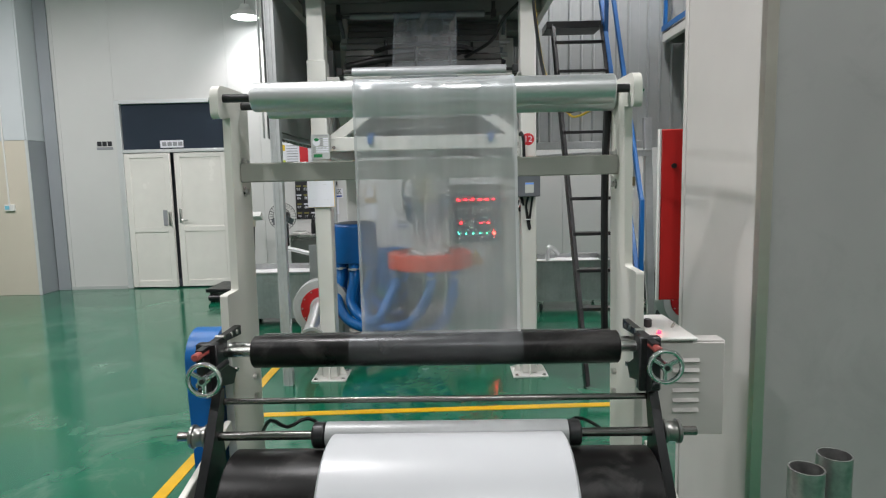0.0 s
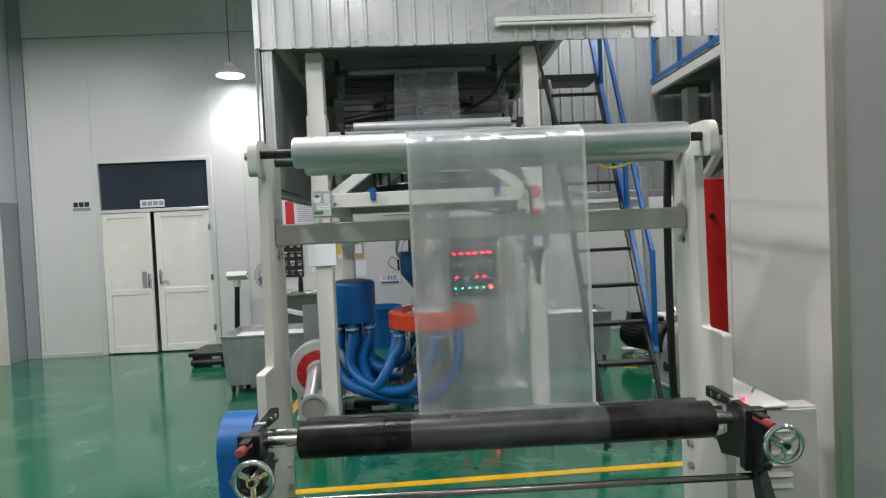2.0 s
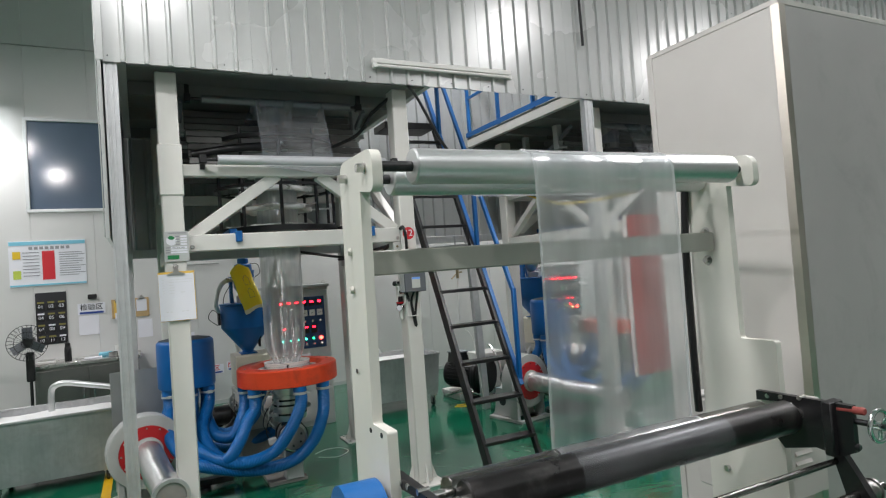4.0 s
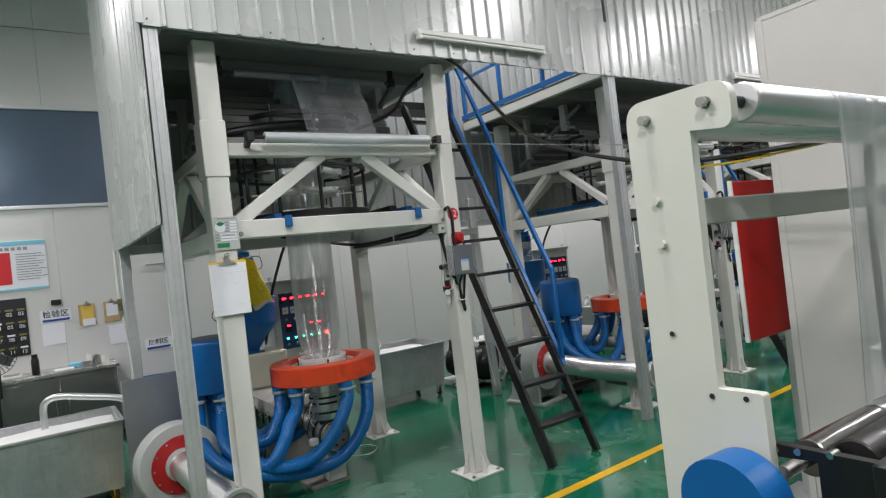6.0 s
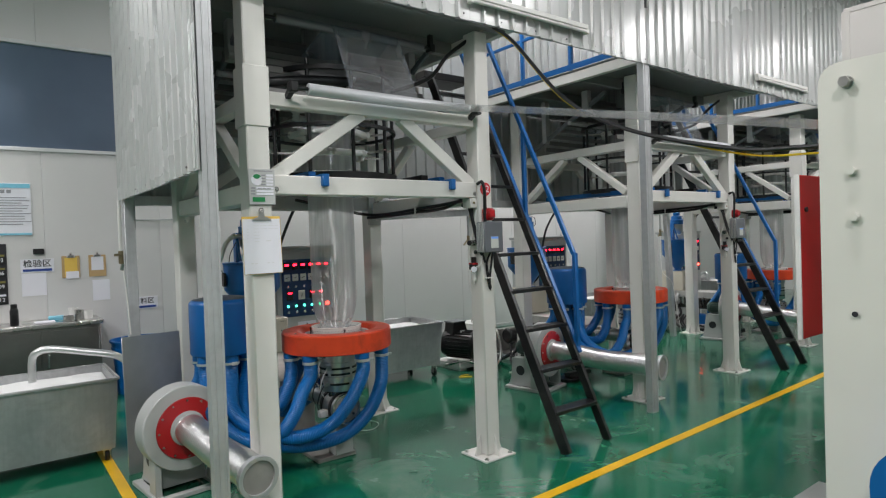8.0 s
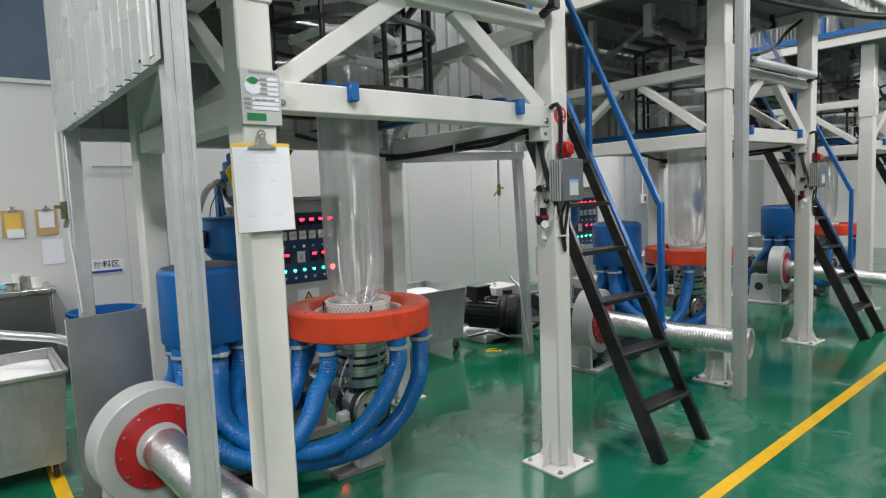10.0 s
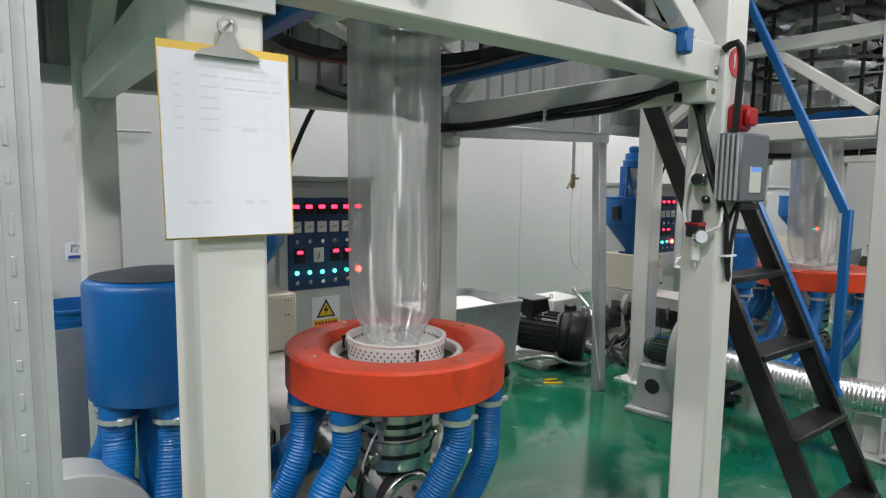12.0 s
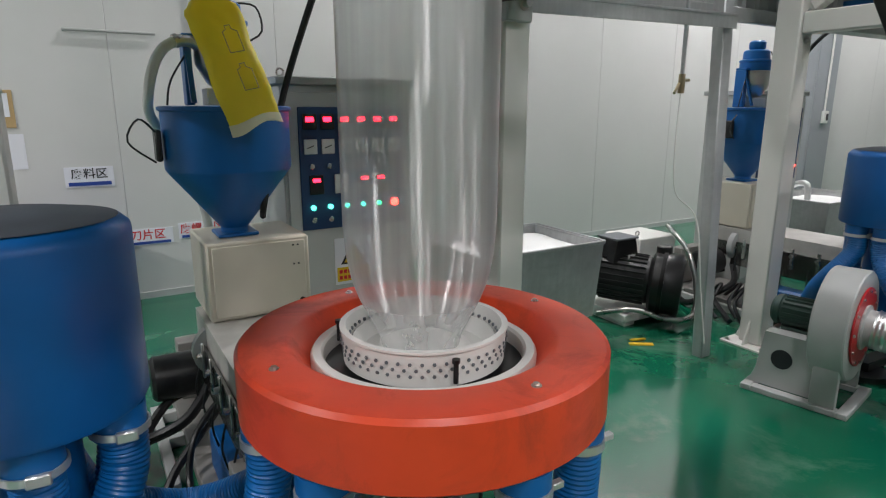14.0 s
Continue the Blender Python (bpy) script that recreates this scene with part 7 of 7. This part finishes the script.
def red_cabinet():
    b = thing("red_cabinet", "open red steel cabinet door with a pale edge on a stand", "cabinet", (1.9, 2.98, 0))
    part("door", Shape().box(1.342, 2.05, 2.955, 2.975, 1.0, 1.81, 0.004), RED_DOOR, b)
    part("edge", Shape().box(1.33, 1.341, 2.953, 2.977, 0.998, 1.812, 0.002), WHITE, b)
    part("lock", Shape().cyl((1.40, 2.955, 1.64), (1.40, 2.945, 1.64), 0.012, 12), BLACK, b)
    part("hinge", Shape().box(2.02, 2.06, 2.976, 3.0, 1.05, 1.15, 0.003).box(2.02, 2.06, 2.976, 3.0, 1.65, 1.75, 0.003), GREY_PAINT, b)
    part("stand", Shape().box(1.95, 2.05, 3.0, 3.1, 0.02, 1.8, 0.004), GREY_PAINT, b)
    part("stand_foot", Shape().box(1.75, 2.1, 2.9, 3.2, 0.0, 0.019, 0.003), GREY_PAINT, b)
    b.matrix_basis = Matrix.Translation((-0.012, -0.035, 0)) @ b.matrix_basis


def cores():
    for x, y, z in ((1.209, 1.5, 0.86), (1.314, 1.555, 0.868)):
        single("metal_core", Shape().pipe((x, y, 0), (x, y, z), 0.042, 0.038), ZINC, (x, y, 0), "zinc coated steel winding core standing on end", "core", "spare cores")


# ---- wall side: counter, boards, scale, fan ----


def wall_things():
    y = WALL_Y
    p = thing("poster", "white safety poster with a blue head and red block", "poster", (-1.84, y, 2.03))
    part("sheet", Shape().box(-2.253, -1.457, y - 0.01, y - 0.001, 1.745, 2.295, 0.001), PAPER, p)
    part("head", Shape().box(-2.248, -1.462, y - 0.013, y - 0.0105, 2.245, 2.29), INK_CYAN, p)
    part("foot", Shape().box(-2.248, -1.462, y - 0.013, y - 0.0105, 1.75, 1.77), INK_CYAN, p)
    part("red_block", Shape().box(-1.917, -1.788, y - 0.013, y - 0.0105, 1.82, 2.17), INK_RED, p)
    part("yellow_block", Shape().box(-2.214, -2.135, y - 0.013, y - 0.0105, 2.08, 2.17), INK_YELLOW, p)
    part("green_block", Shape().box(-2.214, -2.135, y - 0.013, y - 0.0105, 1.84, 1.94), INK_LIME, p)
    ln = Shape()
    for r in range(11):
        ln.box(-1.74, -1.5 + 0.04 * math.sin(r * 2.3), y - 0.0125, y - 0.0105, 2.14 - r * 0.028, 2.148 - r * 0.028)
    for k in range(8):
        ln.box(-2.05 + k * 0.055, -2.012 + k * 0.055, y - 0.0125, y - 0.0105, 2.19, 2.225)
    for r in range(8):
        ln.box(-2.114, -1.946, y - 0.0125, y - 0.0105, 2.15 - r * 0.04, 2.16 - r * 0.04)
    tagged(part("lettering", ln, INK_GREY, p), kind="stuff")
    h = thing("card_holder", "dark wall card holder with numbered pockets", "card holder", (-1.85, y, 1.34))
    part("back", Shape().box(-2.01, -1.69, y - 0.012, y - 0.001, 1.03, 1.66, 0.002), INK_BLACK, h)
    k = 0
    for r in range(4):
        for c in range(3):
            k += 1
            x, z = -1.957 + c * 0.107, 1.5 - r * 0.138
            q = part("pocket", Shape().box(x - 0.046, x + 0.046, y - 0.022, y - 0.0125, z - 0.05, z + 0.03, 0.003), BLACK, h)
            words("number", f"{k:02d}", 0.055, facing(x, y - 0.0228, z - 0.008), PAPER, q)
            part("card", Shape().box(x - 0.035, x + 0.035, y - 0.016, y - 0.0125, z + 0.03, z + 0.05), OLIVE if k % 4 else PAPER, h)
    for text, x, z, size in (("检验区", -1.425, 1.435, 0.085), ("废料区", -0.405, 0.945, 0.075)):
        s = thing("area_sign", "wall sign with dark area lettering and a blue bar", "sign", (x, y, z))
        part("plate", Shape().box(x - 0.15, x + 0.15, y - 0.005, y - 0.001, z - 0.085, z + 0.055), PAPER, s)
        words("lettering", text, size, facing(x, y - 0.0058, z + 0.003), INK_BLACK, s, bold=0.001)
        part("bar", Shape().box(x - 0.13, x + 0.13, y - 0.0075, y - 0.0055, z - 0.075, z - 0.05), INK_BLUE, s)
    for text, x, z in (("刀片区", -0.08, 0.47), ("废螺丝区", 0.3, 0.49)):
        s = thing("area_sign", "wall sign with red area lettering", "sign", (x, y, z))
        part("plate", Shape().box(x - 0.17, x + 0.17, y - 0.005, y - 0.001, z - 0.06, z + 0.06), PAPER, s)
        words("lettering", text, 0.08, facing(x, y - 0.0058, z + 0.01), INK_RED, s, bold=0.001)
        part("bar", Shape().box(x - 0.15, x + 0.15, y - 0.0075, y - 0.0055, z - 0.055, z - 0.035), INK_BLUE, s)
    for x, lab in ((-1.12, "tan clipboard with a folded paper on the wall"), (-0.865, "tan clipboard with a small white paper on the wall")):
        c = thing("wall_clipboard", lab, "clipboard", (x, y, 1.35), "wall clipboards")
        part("board", Shape().box(x - 0.085, x + 0.085, y - 0.01, y - 0.001, 1.27, 1.51, 0.002), CARD, c)
        part("paper", Shape().box(x - 0.06, x + 0.06, y - 0.014, y - 0.0105, 1.34 if x > -1 else 1.28, 1.49), PAPER if x > -1 else KRAFT, c)
        if x < -1:
            part("paper", Shape().box(x - 0.05, x + 0.075, y - 0.017, y - 0.0145, 1.262, 1.34), PAPER, c)
        part("clip", Shape().box(x - 0.04, x + 0.04, y - 0.022, y - 0.0145, 1.49, 1.515, 0.003).cyl((x, y - 0.018, 1.515), (x, y - 0.018, 1.545), 0.012, 10), STAINLESS, c)
    for x, z0, z1, w in ((-1.46, 1.1, 1.34, 0.11), (-0.835, 1.0, 1.23, 0.085)):
        single("wall_paper", Shape().box(x - w, x + w, y - 0.004, y - 0.001, z0, z1), PAPER, (x, y, z0), "white paper sheet pinned to the wall", "paper", "pinned papers")
    single("wall_socket", Shape().box(-1.46, -1.36, y - 0.03, y - 0.001, 1.54, 1.6, 0.006), BLACK, (-1.45, y, 1.54), "small black box on the wall", "socket")
    single("wall_hook", Shape().cyl((-0.45, y - 0.03, 1.9), (0.1, y - 0.03, 1.9), 0.01, 8).cyl((-0.45, y - 0.03, 1.9), (-0.45, y, 1.9), 0.01, 8), GREY_PAINT, (-0.2, y, 1.9), "thin grey rail on the wall", "rail")
    for x in (0.35, 0.46):
        single("wall_conduit", Shape().cyl((x, y - 0.03, 1.75), (x, y - 0.03, 3.9), 0.016, 10), WHITE, (x, y, 1.75), "white cable conduit on the wall", "conduit", "wall conduits")
    # steel counter
    c = thing("steel_counter", "stainless steel cabinet counter against the wall", "counter", (-1.45, 9.05, 0))
    part("body", Shape().box(-1.98, -0.93, 8.82, 9.37, 0.06, 0.8, 0.004), COUNTER_STEEL, c)
    part("worktop", Shape().box(-2.01, -0.9, 8.79, 9.385, 0.801, 0.84, 0.005), STAINLESS, c)
    for a, b in ((-1.96, -1.46), (-1.45, -0.95)):
        d = part("door", Shape().box(a, b, 8.805, 8.819, 0.1, 0.77, 0.004), COUNTER_STEEL, c)
        part("handle", Shape().box(b - 0.06 if a < -1.9 else a + 0.04, b - 0.04 if a < -1.9 else a + 0.06, 8.785, 8.804, 0.4, 0.55, 0.003), CHROME, d)
    part("plinth", Shape().box(-1.95, -0.96, 8.86, 9.36, 0.0, 0.06), BLACK, c)
    z = 0.841
    b = thing("vacuum_flask", "black vacuum flask on the counter", "flask", (-1.66, 8.95, z))
    part("body", Shape().lathe([(0.0, z), (0.035, z), (0.037, z + 0.01), (0.037, z + 0.15), (0.03, z + 0.17), (0.0, z + 0.17)], Matrix.Translation((-1.66, 8.95, 0)), 20), BLACK, b)
    part("cup", Shape().lathe([(0.0, z + 0.17), (0.028, z + 0.17), (0.028, z + 0.21), (0.024, z + 0.215), (0.0, z + 0.215)], Matrix.Translation((-1.66, 8.95, 0)), 20), BLACK, b)
    s = thing("bench_scale", "small bench scale on the counter", "scale", (-1.87, 8.98, z))
    part("base", Shape().box(-1.96, -1.78, 8.88, 9.08, z, z + 0.03, 0.006), WHITE, s)
    part("pan", Shape().box(-1.94, -1.8, 8.9, 9.06, z + 0.031, z + 0.04, 0.002), STAINLESS, s)
    for i, (x, yy, r, h, mt) in enumerate(((-1.2, 8.98, 0.05, 0.05, STAINLESS), (-1.1, 9.02, 0.042, 0.1, STAINLESS), (-1.02, 8.97, 0.038, 0.09, WHITE), (-1.14, 9.12, 0.045, 0.12, WHITE))):
        single("steel_cup" if mt is STAINLESS else "white_jar", Shape().lathe([(0.0, z), (r, z), (r, z + h), (r - 0.004, z + h), (r - 0.004, z + 0.006), (0.0, z + 0.006)], Matrix.Translation((x, yy, 0)), 20), mt, (x, yy, z), "small steel cup on the counter" if mt is STAINLESS else "white plastic jar on the counter", "cup" if mt is STAINLESS else "jar", "counter cups")
    single("notepad", Shape().box(-1.5, -1.32, 8.9, 9.05, z, z + 0.015, 0.002), PAPER, (-1.41, 8.97, z), "white paper pad on the counter", "notepad")
    single("plastic_tray", Shape().box(-1.36, -1.22, 9.1, 9.25, z, z + 0.04, 0.006), INK_CYAN, (-1.3, 9.1, z), "pale blue plastic tray on the counter", "tray")
    # blue tub
    t = thing("blue_tub", "blue plastic tub on the floor by the wall", "tub", (-0.45, 8.9, 0))
    part("tub", Shape().lathe([(0.0, 0.0), (0.24, 0.0), (0.28, 0.48), (0.288, 0.482), (0.288, 0.5), (0.28, 0.503), (0.288, 0.55), (0.303, 0.553), (0.303, 0.575), (0.278, 0.575), (0.23, 0.02), (0.0, 0.02)], Matrix.Translation((-0.53, 9.0, 0)), 32), BLUE, t)
    # platform scale
    s = thing("platform_scale", "black platform scale with a green display", "scale", (-2.75, 8.5, 0))
    part("platform", Shape().box(-3.0, -2.5, 8.15, 8.8, 0.13, 0.18, 0.008), BLACK, s)
    for lx in (-2.96, -2.6):
        part("runner", Shape().box(lx, lx + 0.06, 8.2, 8.75, 0.0, 0.13), BLACK, s)
    part("axle", Shape().cyl((-2.95, 8.14, 0.06), (-2.55, 8.14, 0.06), 0.04, 12), BLACK, s)
    part("column", Shape().cyl((-2.55, 8.78, 0.18), (-2.5, 8.75, 1.0), 0.035, 14), BLACK, s)
    part("collar", Shape().cyl((-2.505, 8.752, 0.98), (-2.5, 8.75, 1.08), 0.05, 14), IVORY, s)
    q = Matrix.Translation((-2.48, 8.72, 1.13)) @ pose(0, 0, 0, -35, 0, 0)
    hd = part("display_head", Shape().box(-0.14, 0.14, -0.06, 0.06, -0.04, 0.04, 0.008, q), WHITE, s)
    part("display", Shape().box(-0.11, 0.05, -0.02, 0.05, 0.0405, 0.043, 0, q), SCREEN_GREEN, hd)
    # pedestal fan
    f = thing("pedestal_fan", "black pedestal fan near the wall", "fan", (-1.98, 8.6, 0))
    part("base", Shape().cyl((-1.98, 8.6, 0), (-1.98, 8.6, 0.04), 0.2, 28, bevel=0.01), BLACK, f)
    part("column", Shape().cyl((-1.98, 8.6, 0.04), (-1.98, 8.6, 0.95), 0.016, 12).box(-2.02, -1.94, 8.57, 8.63, 0.7, 1.02, 0.01), BLACK, f)
    part("motor", Shape().cyl((-1.98, 8.66, 1.13), (-1.98, 8.52, 1.13), 0.06, 20, bevel=0.012), BLACK, f)
    g = Shape()
    for k in range(28):
        t = 2 * math.pi * k / 28
        a = Vector((math.cos(t), 0, math.sin(t)))
        c0 = Vector((-1.98, 8.46, 1.13))
        g.sweep([c0 + a * 0.04 + Vector((0, -0.03, 0)), c0 + a * 0.14 + Vector((0, -0.028, 0)), c0 + a * 0.19, c0 + a * 0.14 + Vector((0, 0.06, 0))], 0.0022, 4, step=0.06)
    for r, dy in ((0.19, 0.0), (0.12, -0.03), (0.05, -0.031)):
        g.lathe([(r - 0.003, dy - 0.003), (r + 0.003, dy - 0.003), (r + 0.003, dy + 0.003), (r - 0.003, dy + 0.003)], Matrix.Translation((-1.98, 8.46, 1.13)) @ pose(0, 0, 0, -90, 0, 0), 36, closed=True)
    part("guard_cage", g, BLACK, f)
    for k in range(3):
        t = 2 * math.pi * k / 3
        m = Matrix.Translation((-1.98, 8.47, 1.13)) @ pose(0, 0, 0, 0, math.degrees(t), 0)
        bl = Shape().box(-0.05, 0.05, -0.004, 0.004, 0.04, 0.165, 0.003, m @ pose(0, 0, 0, 0, 0, 22))
        part("blade", bl, GREY_BOX, f)


def floor_side():
    m = Matrix.Translation((-0.94, 6.28, 0)) @ pose(0, 0, 0, -3, 0, 6)
    single("metal_sheet", Shape().box(-0.19, 0.2, -0.004, 0.004, 0.0, 0.95, 0.001, m), DULL_SHEET, m, "loose dull steel sheet leaning behind the blower", "metal sheet")
    a = thing("air_drop", "steel air pipe with a brass valve under the cladding", "pipe", (-1.02, 6.9, 1.5))
    part("pipe", Shape().cyl((-1.03, 6.83, 1.55), (-1.03, 6.83, 1.94), 0.013, 10), WHITE, a)
    part("valve", Shape().cyl((-1.03, 6.83, 1.45), (-1.03, 6.83, 1.55), 0.018, 12).box(-1.08, -1.03, 6.8, 6.82, 1.51, 1.53, 0.003), BRASS, a)
    part("coupling", Shape().cyl((-1.03, 6.83, 1.4), (-1.02, 6.82, 1.45), 0.014, 10), STAINLESS, a)
    part("tube", Shape().sweep([(-1.02, 6.82, 1.4), (-1.0, 6.8, 1.1), (-0.99, 6.8, 0.9)], 0.005, 6), WHITE, a)
    for dx in (0.0, 3.64):
        b = thing("air_drop", "steel air pipe with a valve behind the machines", "pipe", (2.4 + dx, 6.75, 1.4), "air drops")
        x = 2.38 + dx
        part("pipe", Shape().cyl((x, 6.75, 1.58), (x, 6.75, 1.96), 0.012, 10), GALV, b)
        part("valve", Shape().cyl((x, 6.75, 1.48), (x, 6.75, 1.58), 0.018, 12).cyl((x - 0.02, 6.75, 1.53), (x - 0.09, 6.72, 1.48), 0.008, 8).cyl((x, 6.75, 1.55), (x + 0.06, 6.75, 1.55), 0.008, 8), BRASS, b)
        part("tube", Shape().sweep([(x, 6.75, 1.48), (x - 0.02, 6.74, 1.2), (x - 0.01, 6.72, 0.95), (x + 0.06, 6.62, 0.8), (x + 0.09, 6.57, 0.4), (x + 0.1, 6.52, 0.1)], 0.004, 8), WHITE, b)
    single("valve_handle", Shape().beam((2.3, 6.9, 0.004), (2.42, 6.82, 0.004), 0.03, 0.008).beam((2.34, 6.93, 0.009), (2.44, 6.9, 0.009), 0.02, 0.008), INK_YELLOW, (2.36, 6.87, 0), "scrap of yellow plastic on the floor", "scrap")
    single("floor_wire", Shape().sweep([(0.46, 6.0, 0.02), (0.62, 5.95, 0.006), (0.75, 6.06, 0.006), (0.72, 6.2, 0.006), (0.6, 6.24, 0.006), (0.46, 6.12, 0.02)], 0.003, 6), WHITE, (0.5, 6.0, 0), "white wire looped on the floor", "wire")


def bays():
    for x, y, z, _ in BAYS:
        l = thing("high_bay_lamp", "white high bay lamp hung on a cord", "pendant lamp", (x, y, z), "high bay lamps")
        m = Matrix.Translation((x, y, z))
        part("shade", Shape().lathe([(0.19, -0.02), (0.2, -0.02), (0.2, 0.0), (0.17, 0.05), (0.08, 0.1), (0.06, 0.16), (0.0, 0.165), (0.0, 0.155), (0.05, 0.15), (0.07, 0.095), (0.16, 0.045), (0.19, 0.0)], m, 36), WHITE, l)
        part("diffuser", Shape().lathe([(0.0, -0.025), (0.1, -0.022), (0.186, -0.008), (0.186, 0.0), (0.0, 0.0)], m, 32), LAMP_ON, l)
        part("cord", Shape().cyl((x, y, z + 0.165), (x, y, HALL[4]), 0.006, 8), CABLE, l)


# the winder stands turned a little against the row of machines
TURN = Matrix.Translation((0.275, 1.958, 0)) @ pose(0, 0, 0, 0, 0, -1.0) @ Matrix.Translation((-0.27, -2.0, 0))

hall()
partition()
enclosure()
machines()
WINDER, NIP, DRUM_ROLLER, FILM_ROLL = winder()
webs()
for kind in ("winder", "winding_shaft", "paper_core", "winder_cabinet", "film_wrap", "film_web"):
    bpy.data.objects[kind].matrix_basis = TURN @ bpy.data.objects[kind].matrix_basis
red_cabinet()
cores()
wall_things()
floor_side()
bays()


def motions():
    steps = [i * 0.5 for i in range(29)]
    walk(FILM_ROLL, [(t, TURN @ pose(0.314, 1.335, 0.855, 80 * t)) for t in steps])
    base = base_of(WINDER).inverted()
    walk(DRUM_ROLLER, [(t, base @ pose(0.27, 1.66, 0.715, -100 * t)) for t in steps])
    walk(NIP, [(t, base @ pose(0.27, 1.846, 1.1, 150 * t)) for t in steps])


motions()
